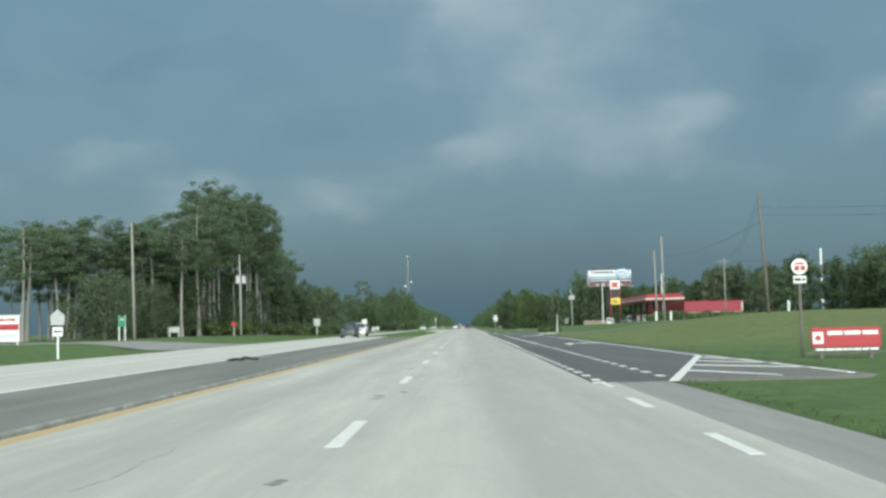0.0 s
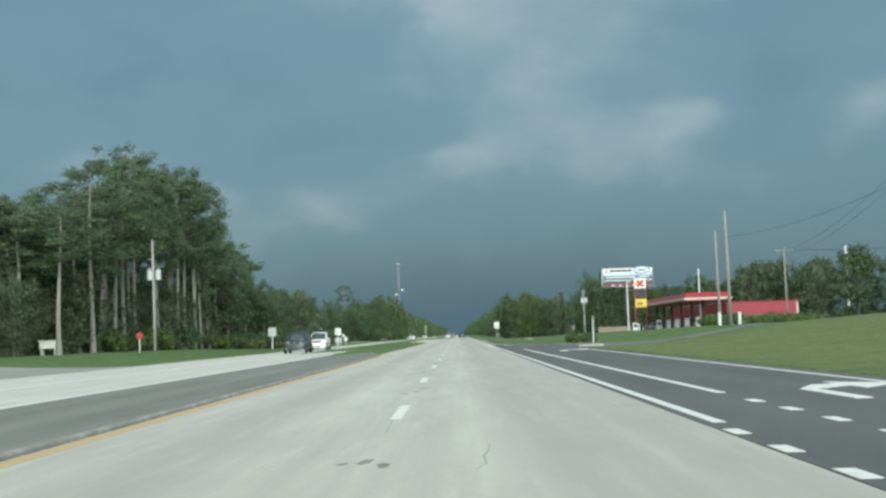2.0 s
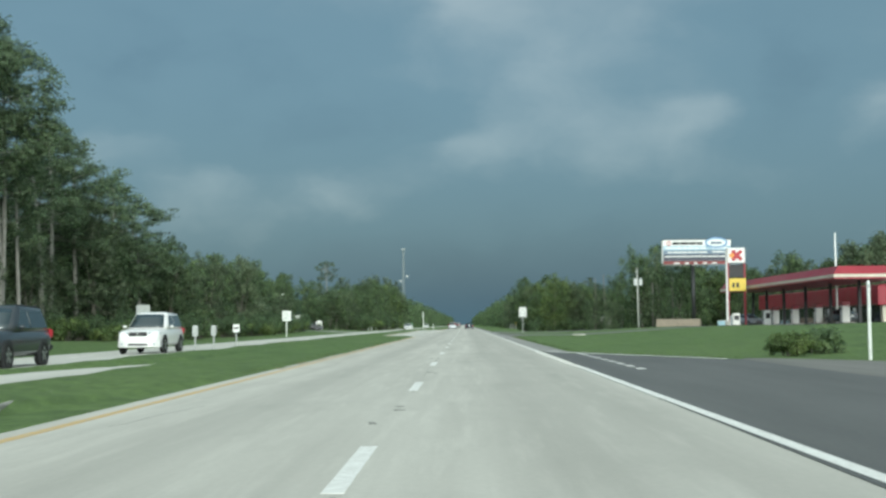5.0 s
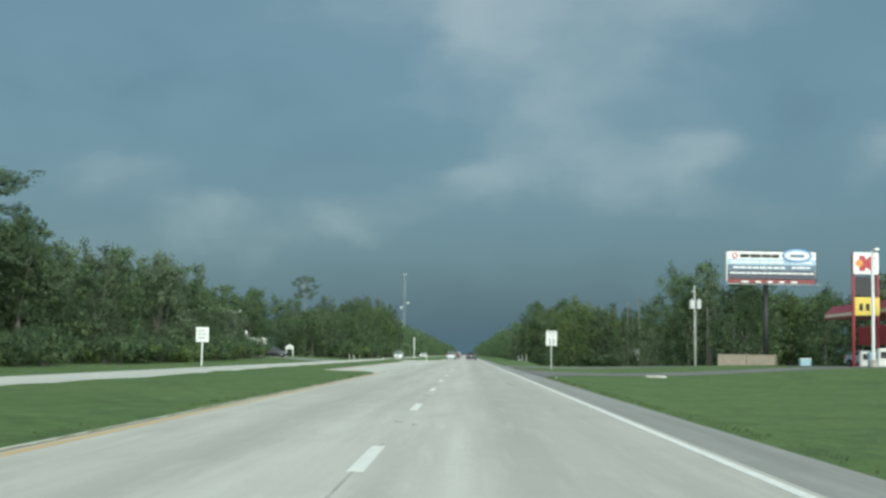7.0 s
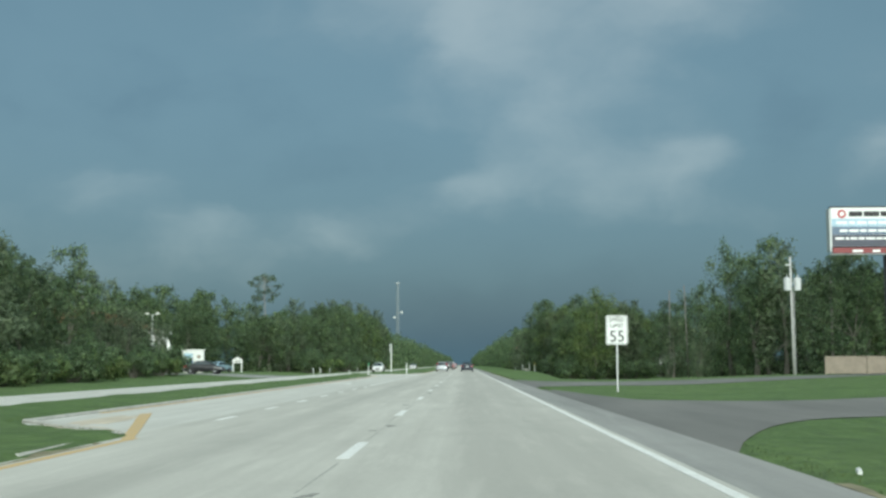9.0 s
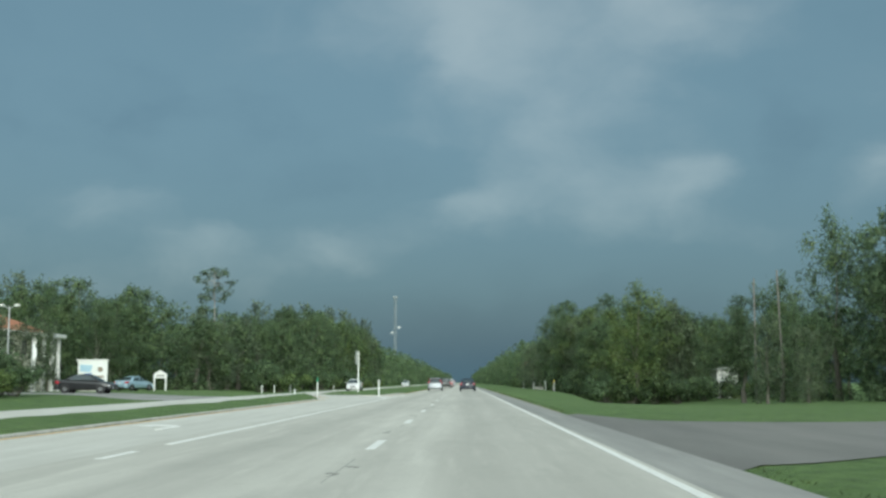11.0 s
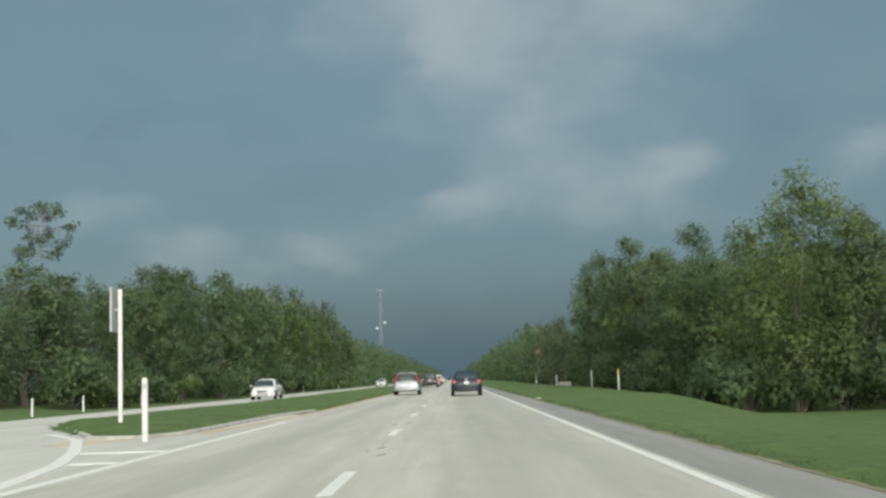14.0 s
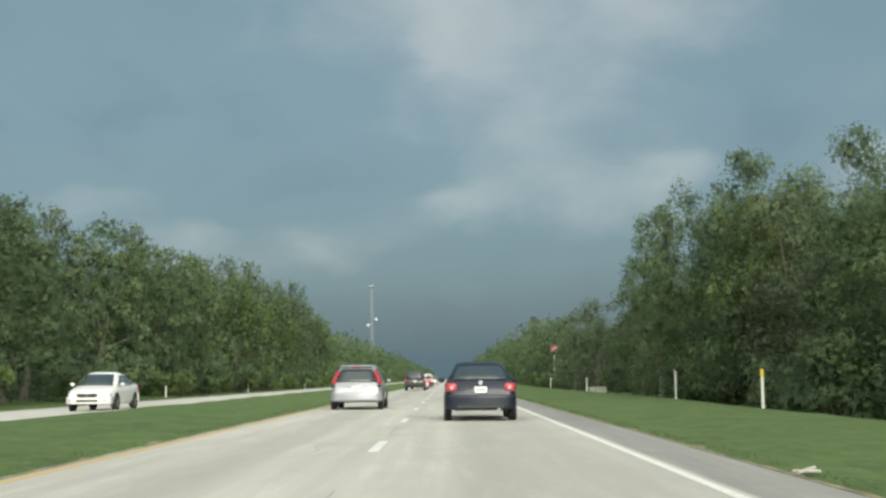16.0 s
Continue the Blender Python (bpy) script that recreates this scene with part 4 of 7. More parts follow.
for x, y in ((-38.2, 328), (-41.5, 329), (-36.6, 321), (-44.5, 328), (-41.5, 318), (-38.5, 316)):
    group(plant((WISPY + OAKS)[int(-x) % 4], x, y, 0.62, random.uniform(0.50, 0.66)), "mixed wood")
group(plant(PINES[4], -38.4, 325, 0.62, 0.50), "mixed wood")
for x, y in ((-38.2, 352.5), (-36.0, 331.5), (-34.5, 326.5), (-32.8, 322.0), (-38.6, 331.8)):
    group(plant(WISPY[int(-x) % 2], x, y, 0.6, random.uniform(0.52, 0.62)), "mixed wood")
for i in range(26):
    group(plant(random.choice(OAKS), random.uniform(-66, -41), random.uniform(386, 446), random.uniform(0.85, 1.05), random.uniform(0.90, 1.12)), "mixed wood")
# dense wood lining the oncoming side
for i in range(80):
    y = 376 + 224 * (i / 80) + random.uniform(-2, 2)
    x = track(y, [(376, -40), (396, -27.5), (430, -25), (600, -25.5)]) - 12 * random.random() ** 2
    group(plant(random.choice(FINE[:2] + FINE[:3] if y < 440 and i % 5 < 3 else OAKS), x, y, random.uniform(0.8, 1.05), track(y, [(376, 0.76), (405, 0.72), (430, 0.86), (455, 1.02), (540, 1.18)]) * random.uniform(0.85, 1.08)), "roadside wood")
for i in range(50):
    y = random.uniform(392, 580)
    group(plant(random.choice(SHRUBS), random.uniform(-24.5, -22.3), y, random.uniform(0.7, 1.1)), "undergrowth")
# right side: behind the filling station
for i in range(100):
    y = random.uniform(60, 380)
    x = track(y, [(60, 78), (120, 84), (230, 68), (310, 50), (380, 40)]) + random.uniform(0, 16)
    group(plant(random.choice(THIN), x, y, random.uniform(0.8, 1.1)), "wood behind the filling station")
backing = random.Random(17)
for i in range(34):
    y = 150 + 5.2 * i + backing.uniform(-3, 3)
    x = track(y, [(150, 88), (230, 76), (310, 60), (340, 54)]) + backing.uniform(0, 9)
    group(plant(THIN[i % 2], x, y, backing.uniform(0.9, 1.15), backing.uniform(0.95, 1.25), backing.uniform(0, 360)), "wood behind the filling station")
for i in range(16):
    group(plant(random.choice(OAKS), random.uniform(29, 48), random.uniform(312, 365), random.uniform(0.8, 1.05)), "roadside wood")
plant(FINE[0], 32.5, 356, 1.05, 1.36)
plant(OAKS[1], 36.0, 350, 1.1, 1.28)
plant(OAKS[3], 34.5, 338, 0.95, 1.04)
plant(FINE[0], 32.2, 375, 0.9, 1.08)
plant(FINE[1], 26.4, 366, 0.8, 0.78)
# right side: dense wood by the verge
plant(FINE[3], 19.0, 385.6, 1.2, 1.12)
plant(FINE[0], 13.6, 427.0, 0.95, 1.0)
plant(FINE[1], 14.4, 419.0, 0.85, 0.97)
plant(FINE[3], 18.6, 434.0, 0.95, 1.02)
plant(FINE[1], 19.4, 417.8, 0.95, 1.04)
plant(FINE[0], 16.6, 405.0, 0.9, 0.84)
for x, y in ((15.6, 384.5), (18.0, 383.2), (20.6, 383.6), (23.0, 382.5), (26.5, 386), (29.6, 392), (31.8, 391.2), (33.9, 391.6)):
    group(plant(SHRUBS[int(x) % 3], x, y, random.uniform(0.8, 1.1)), "undergrowth")
for i in range(72):
    y = 397 + 200 * (i / 72) + random.uniform(-2, 2)
    x = track(y, [(397, 17.5), (412, 15.5), (434, 15.0), (438, 22.5), (514, 22.0), (526, 15.0), (600, 16)]) + 13 * random.random() ** 1.8
    group(plant(random.choice(FINE if y < 440 and i % 5 < 4 else OAKS), x, y, random.uniform(0.85, 1.05), track(y, [(397, 0.84), (415, 1.0), (440, 1.0), (500, 0.92), (524, 0.74), (600, 0.72)]) * random.uniform(0.9, 1.06)), "roadside wood")

for x, y, k, kz, turn in ((15.4, 451, 0.9, 1.10, 40), (15.8, 463, 0.80, 0.90, 160), (13.9, 479, 0.8, 0.80, 250), (13.6, 497, 0.8, 0.76, 300), (20.5, 445, 0.95, 1.06, 20)):
    group(plant(FINE[int(y) % 3], x, y, k, kz, turn), "roadside wood")
# low growth that half hides the bare poles
for x, y, k, kz, turn in ((23.6, 345.5, 0.5, 0.60, 30), (26.4, 344.0, 0.45, 0.55, 100), (25.2, 339.5, 0.3, 0.34, 200)):
    group(plant(WISPY[int(y) % 2], x, y, k, kz, turn), "roadside wood")
for x, y, k, kz, turn in ((-48, 400, 1.0, 1.05, 10), (-44, 404, 0.95, 0.98, 90), (-39.5, 408, 0.95, 1.0, 200), (-53, 396, 1.0, 1.1, 310), (-57, 402, 1.0, 1.08, 50)):
    group(plant(OAKS[int(y) % 3], x, y, k, kz, turn), "mixed wood")
# the bushy edge of the mixed wood
bushes = random.Random(29)
for i in range(26):
    y = 258 + 2.8 * i + bushes.uniform(-1, 1)
    group(plant(SHRUBS[i % 3], bushes.uniform(-29.5, -26.8) - 0.03 * (y - 258), y, bushes.uniform(0.75, 1.1), bushes.uniform(0.7, 1.0), bushes.uniform(0, 360)), "undergrowth")
# growth before the porch
for x, y, k, kz, turn in ((-31.9, 330.0, 0.36, 0.27, 15), (-31.2, 324.5, 0.34, 0.28, 140), (-38.6, 347.5, 0.42, 0.60, 70), (-37.6, 357.5, 0.34, 0.54, 25)):
    group(plant(WISPY[int(y) % 2], x, y, k, kz, turn), "mixed wood")


def shed_gap(x, y):
    """Keep the clearing of the shed free."""
    return (x, y + 15) if 25.5 < x < 36.5 else (x, y)


for i in range(30):
    group(plant(random.choice(FINE[:1] + OAKS), *shed_gap(random.uniform(23, 44), random.uniform(388, 402)), random.uniform(0.75, 0.92)), "roadside wood")
for i in range(54):
    y = random.uniform(386, 570)
    group(plant(random.choice(SHRUBS), track(y, [(386, 16.5), (405, 13.2), (436, 13.2), (440, 19.5), (514, 19.5), (524, 13.5), (570, 13.5)]) + random.uniform(-0.4, 1.5), y, random.uniform(0.7, 1.15)), "undergrowth")
for proto in PINES + FINE + OAKS + THIN + WISPY + SHRUBS:
    for o in (*proto.children_recursive, proto):
        bpy.data.objects.remove(o)

# far woods, uncounted
def far_wood(name, label, side, x_of, y0, y1, n, size, seed, hmax=13.0):
    rng = np.random.default_rng(seed)
    cs, rs = [], []
    y = y0
    while y < y1:
        step = 2.5 + (y - y0) * 0.006
        for _ in range(3):
            x = x_of(y) + side * abs(rng.normal()) * 7
            hh = hmax * rng.uniform(0.75, 1.1)
            for k in (0.15, 0.4, 0.65, 0.88):
                cs.append((x + rng.normal() * 1.2, y + rng.normal() * 1.5, hh * k))
                rs.append(rng.uniform(1.6, 2.6) * (1.25 - 0.5 * k) * (1 + (y - y0) * 0.0006))
        y += step
    v, f, nn = leaves(rng, cs, rs, n, size, 1.4, 0.4)
    ob = new(name, quad_mesh(name, v, f, OAK_LEAF, normals=nn))
    return tagged(ob, label, "woodland", kind="stuff")


far_wood("far_woodland", "dense distant woodland lining the road", -1, lambda y: -25.5, 590, 2600, 64000, 1.05, 61)
far_wood("far_woodland", "dense distant woodland lining the road", 1, lambda y: 16.5, 590, 2600, 64000, 1.05, 62)


# grass blades along the verges and the median
def grass_blades(name, label, spots, seed, hmin=0.01, hmax=0.04):
    rng = np.random.default_rng(seed)
    pts = np.array([(x, y, gz(x, y)) for x, y in spots])
    m = len(pts)
    a = rng.uniform(-1.3, 1.3, m)
    h = rng.uniform(hmin, hmax, m)
    w = rng.uniform(0.006, 0.016, m)
    tx, ty = np.cos(a), np.sin(a)
    lean = rng.normal(size=(m, 2)) * 0.025
    v = np.empty((m, 3, 3))
    v[:, 0] = np.stack([pts[:, 0] - tx * w, pts[:, 1] - ty * w, pts[:, 2] - 0.02], 1)
    v[:, 1] = np.stack([pts[:, 0] + tx * w, pts[:, 1] + ty * w, pts[:, 2] - 0.02], 1)
    v[:, 2] = np.stack([pts[:, 0] + lean[:, 0], pts[:, 1] + lean[:, 1], pts[:, 2] + h], 1)
    nn = np.tile(np.array([0.0, -0.15, 0.99]), (m * 3, 1)) + rng.normal(size=(m * 3, 3)) * 0.15
    nn /= np.linalg.norm(nn, axis=1, keepdims=True)
    ob = new(name, quad_mesh(name, v.reshape(-1, 3), np.arange(m * 3).reshape(-1, 3), BLADES, normals=nn))
    return tagged(ob, label, "grass", kind="stuff")


rng = np.random.default_rng(81)
spots = []
for _ in range(12000):
    y = rng.uniform(4, 430)
    e = right_edge(y)
    x = e + 0.03 + 0.4 * rng.random() ** 1.5
    if not on_paving(x, y, -0.1) and y > 8:
        spots.append((x, y))
grass_blades("verge_grass", "short uneven grass along the road shoulder", spots, 82)
spots = []
for _ in range(8000):
    y = rng.uniform(140, 430)
    e = median_near(y)
    if 324.5 < y < 342:
        continue
    x = e - 0.03 - 0.4 * rng.random() ** 1.5
    spots.append((x, y))
grass_blades("median_grass", "short uneven grass on the median", spots, 83)

# ---- building kit ----


def part(name, bm, material, parent, label="", smooth_it=False):
    """Links a bmesh as one mesh object under a thing or a part."""
    me = bpy.data.meshes.new(name)
    bmesh.ops.recalc_face_normals(bm, faces=bm.faces)
    bm.to_mesh(me)
    bm.free()
    me.materials.append(material)
    if smooth_it:
        me.polygons.foreach_set("use_smooth", [True] * len(me.polygons))
    ob = new(name, me)
    ob.parent = parent
    if label:
        ob["label"] = label
    return ob


def box(cx, cy, cz, sx, sy, sz, bevel=0.01, seg=1, bm=None):
    bm = bm or bmesh.new()
    r = bmesh.ops.create_cube(bm, size=1.0, matrix=Matrix.Translation((cx, cy, cz)) @ Matrix.Diagonal((sx, sy, sz, 1)))
    if bevel:
        es = {e for v in r["verts"] for e in v.link_edges}
        bmesh.ops.bevel(bm, geom=list(es), offset=min(bevel, min(sx, sy, sz) * 0.45), segments=seg, affect="EDGES")
    return bm


def tube(points, radii, sides=10, bm=None, caps=True):
    """A tapered round bar through points."""
    bm = bm or bmesh.new()
    pts = [Vector(p) for p in points]
    rings = []
    for i, p in enumerate(pts):
        d = (pts[min(i + 1, len(pts) - 1)] - pts[max(i - 1, 0)]).normalized()
        a = d.orthogonal().normalized()
        b = d.cross(a)
        r = radii[i] if isinstance(radii, (list, tuple)) else radii
        rings.append([bm.verts.new(p + (a * math.cos(2 * math.pi * k / sides) + b * math.sin(2 * math.pi * k / sides)) * r) for k in range(sides)])
    for q, s in zip(rings, rings[1:]):
        for k in range(sides):
            bm.faces.new((q[k], q[(k + 1) % sides], s[(k + 1) % sides], s[k]))
    if caps:
        bm.faces.new(rings[0])
        bm.faces.new(rings[-1])
    return bm


def prism(outline, y0, y1, bm=None):
    """An outline in x, z pushed from y0 to y1."""
    bm = bm or bmesh.new()
    a = [bm.verts.new((x, y0, z)) for x, z in outline]
    b = [bm.verts.new((x, y1, z)) for x, z in outline]
    n = len(a)
    bm.faces.new(a)
    bm.faces.new(b)
    for i in range(n):
        bm.faces.new((a[i], a[(i + 1) % n], b[(i + 1) % n], b[i]))
    return bm


def disc(cx, cz, r, n=24, flat=1.0, turn=0.0):
    return [(cx + r * math.cos(turn + 2 * math.pi * i / n), cz + flat * r * math.sin(turn + 2 * math.pi * i / n)) for i in range(n)]


def loft(rings, bm=None, caps=True):
    bm = bm or bmesh.new()
    rs = [[bm.verts.new(p) for p in ring] for ring in rings]
    for q, s in zip(rs, rs[1:]):
        n = len(q)
        for k in range(n):
            bm.faces.new((q[k], q[(k + 1) % n], s[(k + 1) % n], s[k]))
    if caps:
        bm.faces.new(rs[0])
        bm.faces.new(rs[-1])
    return bm


def lettering(text, size, x, y, z, parent, mat, name="lettering"):
    """Raised letters facing -y, centred on x."""
    cu = bpy.data.curves.new("letters", "FONT")
    cu.body, cu.size, cu.align_x, cu.extrude = text, size, "CENTER", 0.004
    tmp = new("letters", cu)
    dg = bpy.context.evaluated_depsgraph_get()
    me = bpy.data.meshes.new_from_object(tmp.evaluated_get(dg))
    bpy.data.objects.remove(tmp)
    me.materials.clear()
    me.materials.append(mat)
    me.transform(Matrix.Translation((x, y, z)) @ Matrix.Rotation(radians(90), 4, "X"))
    ob = new(name, me)
    ob.parent = parent
    return ob


def thing(name, label, category, x=0.0, y=0.0, z=None, rz=0.0, grp=""):
    ob = new(name)
    ob.matrix_basis = Matrix.Translation((x, y, gz(x, y) if z is None else z)) @ Matrix.Rotation(radians(rz), 4, "Z")
    return tagged(ob, label, category, grp)


def paint(name, color, rough=0.28, metal=0.0, coat=0.6):
    m = Mat(name, rough, metal, color)
    v = m.noise(m.coord(), 3.0, 4)
    m.color(m.mix(m.ramp(v, 0.3, 0.7), tuple(c * 0.93 for c in color), tuple(min(1, c * 1.05) for c in color)))
    m.b.inputs["Coat Weight"].default_value = coat
    m.b.inputs["Coat Roughness"].default_value = 0.08
    return m.m


SILVER = paint("silver_car_paint", (0.40, 0.42, 0.45), 0.36, 0.45, 0.35)
NAVY = paint("navy_car_paint", (0.010, 0.016, 0.030), 0.42, 0.15, 0.22)
BLACKCAR = paint("black_car_paint", (0.014, 0.015, 0.017), 0.3, 0.1)
WHITECAR = paint("white_car_paint", (0.78, 0.78, 0.77), 0.3)
DARKGREY = paint("dark_grey_car_paint", (0.05, 0.058, 0.065), 0.3, 0.3)
LIGHTBLUE = paint("light_blue_car_paint", (0.30, 0.42, 0.50), 0.3, 0.3)
REDCAR = paint("red_car_paint", (0.35, 0.03, 0.03), 0.3)
GLASS = Mat("tinted_car_glass", 0.05, 0.0, (0.035, 0.05, 0.055))
GLASS.b.inputs["Specular IOR Level"].default_value = 0.8
GLASS = GLASS.m
RUBBER = plain("black_rubber", (0.018, 0.018, 0.018), 0.8)
TRIMBLACK = plain("black_plastic", (0.025, 0.026, 0.028), 0.55)
ALLOY = plain("alloy_wheel", (0.45, 0.46, 0.47), 0.3, 0.8)
CHROME = plain("chrome_trim", (0.65, 0.66, 0.67), 0.15, 1.0)
PLATE = plain("number_plate_white", (0.74, 0.76, 0.74), 0.5)
PLATEINK = plain("number_plate_ink", (0.30, 0.34, 0.32), 0.6)
HEADLAMP = plain("clear_headlamp", (0.46, 0.49, 0.52), 0.1)


def lamp_mat(name, color, glow):
    m = Mat(name, 0.2, 0.0, color)
    v = m.noise(m.coord(), 20.0, 2)
    m.color(m.mix(v, tuple(c * 0.7 for c in color), color))
    m.b.inputs["Emission Color"].default_value = (*color, 1)
    m.b.inputs["Emission Strength"].default_value = glow
    return m.m


TAIL = lamp_mat("red_tail_lamp", (0.42, 0.03, 0.045), 0.12)
TAIL_LIT = lamp_mat("lit_tail_lamp", (0.55, 0.08, 0.10), 0.16)
STEEL = plain("galvanised_steel", (0.42, 0.43, 0.43), 0.45, 0.7)
SIGNBACK = plain("bare_aluminium_sign", (0.45, 0.47, 0.46), 0.5, 0.3)
SIGNWHITE = plain("white_sign_sheet", (0.76, 0.77, 0.75), 0.5, 0, 0.06)
INK = plain("black_sign_ink", (0.02, 0.02, 0.02), 0.6)
SIGNRED = plain("red_sign_sheet", (0.40, 0.035, 0.045), 0.5, 0, 0.1)
SIGNGREEN = plain("green_sign_sheet", (0.03, 0.24, 0.13), 0.5)
SIGNYELLOW = plain("yellow_sign_sheet", (0.70, 0.52, 0.08), 0.5, 0, 0.1)
SIGNORANGE = plain("orange_sign_sheet", (0.75, 0.30, 0.06), 0.5)
SIGNBLUE = plain("blue_sign_ink", (0.08, 0.20, 0.45), 0.5)
SKYBLUE = plain("pale_blue_sign_ink", (0.38, 0.55, 0.66), 0.5)
WHITEPOST = plain("white_plastic_post", (0.70, 0.71, 0.69), 0.5)
REDWALL = plain("red_painted_panel", (0.27, 0.018, 0.034), 0.45, 0, 0.12, 0.7)
WHITEWALL = plain("white_painted_panel", (0.74, 0.73, 0.70), 0.5, 0, 0.08, 0.8)
CREAM = plain("cream_stucco", (0.62, 0.58, 0.48), 0.8, 0, 0.12, 1.0)
TERRACOTTA = plain("terracotta_roof", (0.36, 0.15, 0.08), 0.8, 0, 0.25, 2.0)
FENCEWOOD = plain("tan_fence_panel", (0.27, 0.225, 0.18), 0.8, 0, 0.15, 2.5)
PORCELAIN = plain("grey_transformer_tank", (0.55, 0.56, 0.56), 0.45, 0.1)
WIRE = plain("black_cable", (0.03, 0.03, 0.03), 0.6)
DARKGLASS = Mat("shop_window_glass", 0.06, 0.0, (0.02, 0.025, 0.03)).m

# ---- cars: rear bumper at y = 0, front towards +y ----
KINDS = {
    # body stations: y, half-width, underside, top;  cabin: rear base, rear roof, front roof, front base as (y, z)
    "hatch": dict(L=4.5, w=0.91, body=[(0.0, 0.74, 0.40, 0.66), (0.05, 0.82, 0.34, 0.99), (0.25, 0.89, 0.28, 1.02), (0.9, 0.91, 0.26, 1.01), (2.2, 0.91, 0.25, 1.0), (3.4, 0.90, 0.26, 0.97), (4.1, 0.86, 0.28, 0.84), (4.42, 0.76, 0.34, 0.70), (4.5, 0.62, 0.42, 0.58)],
                  cab=[(0.12, 0.99), (0.56, 1.58), (2.35, 1.63), (3.45, 0.98)], cw=(0.86, 0.61), wheels=(0.78, 3.55), r=0.33),
    "sedan": dict(L=4.6, w=0.90, body=[(0.0, 0.74, 0.38, 0.62), (0.05, 0.82, 0.33, 0.98), (0.28, 0.88, 0.27, 1.04), (1.0, 0.90, 0.25, 1.02), (2.2, 0.90, 0.24, 0.98), (3.5, 0.89, 0.25, 0.94), (4.2, 0.85, 0.27, 0.80), (4.52, 0.75, 0.33, 0.66), (4.6, 0.60, 0.40, 0.54)],
                  cab=[(0.70, 1.02), (1.45, 1.43), (2.55, 1.46), (3.55, 0.94)], cw=(0.82, 0.60), wheels=(0.86, 3.62), r=0.32),
    "suv": dict(L=4.7, w=0.95, body=[(0.0, 0.80, 0.45, 0.78), (0.05, 0.88, 0.40, 1.06), (0.25, 0.93, 0.34, 1.10), (0.9, 0.95, 0.32, 1.10), (2.2, 0.95, 0.31, 1.10), (3.5, 0.94, 0.32, 1.06), (4.35, 0.91, 0.34, 1.00), (4.62, 0.84, 0.40, 0.92), (4.7, 0.72, 0.46, 0.70)],
                cab=[(0.10, 1.08), (0.32, 1.72), (2.4, 1.76), (3.3, 1.08)], cw=(0.90, 0.70), wheels=(0.85, 3.75), r=0.38),
}


def wheel(parent, x, y, r, side):
    hub = new("wheel")
    hub.parent = parent
    hub.location = (x, y, r)
    bm = bmesh.new()
    prof = [(-0.10, r * 0.62), (-0.10, r * 0.93), (-0.07, r), (0.07, r), (0.10, r * 0.93), (0.10, r * 0.62)]
    rings = [[(px, pr * math.cos(2 * math.pi * k / 20), pr * math.sin(2 * math.pi * k / 20)) for px, pr in prof] for k in range(21)]
    loft(rings, bm, caps=False)
    part("tyre", bm, RUBBER, hub, smooth_it=True)
    bm = bmesh.new()
    for k in range(5):
        a = 2 * math.pi * k / 5
        m = Matrix.Rotation(a, 4, "X")
        bmesh.ops.create_cube(bm, size=1.0, matrix=m @ Matrix.Translation((side * 0.085, 0, r * 0.33)) @ Matrix.Diagonal((0.03, r * 0.18, r * 0.6, 1)))
    tube([(side * 0.03, 0, 0), (side * 0.07, 0, 0)], r * 0.63, 20, bm)
    part("rim", bm, ALLOY, hub)
    return hub


def patch(c0, c1, c2, c3, inset, lift, n=4, bulge=0.0):
    """A thin glass or lamp panel lying on the quad c0..c3."""
    c = [Vector(v) for v in (c0, c1, c2, c3)]
    mid = (c[0] + c[1] + c[2] + c[3]) / 4
    nrm = (c[1] - c[0]).cross(c[3] - c[0]).normalized()
    bm = bmesh.new()
    layers = []
    for d in (lift, -0.01):
        grid = []
        for j in range(n + 1):
            for i in range(n + 1):
                u, v = inset + (1 - 2 * inset) * i / n, inset + (1 - 2 * inset) * j / n
                p = (c[0] * (1 - u) + c[1] * u) * (1 - v) + (c[3] * (1 - u) + c[2] * u) * v
                b = bulge * 4 * u * (1 - u)
                grid.append(bm.verts.new(p + nrm * (d + b)))
        layers.append(grid)
    k = n + 1
    for g in layers:
        for j in range(n):
            for i in range(n):
                bm.faces.new((g[j * k + i], g[j * k + i + 1], g[(j + 1) * k + i + 1], g[(j + 1) * k + i]))
    rim = [i for i in range(k)] + [j * k + n for j in range(1, k)] + [n * k + i for i in range(n - 1, -1, -1)] + [j * k for j in range(n - 1, 0, -1)]
    for a, b in zip(rim, rim[1:] + rim[:1]):
        bm.faces.new((layers[0][a], layers[0][b], layers[1][b], layers[1][a]))
    return bm


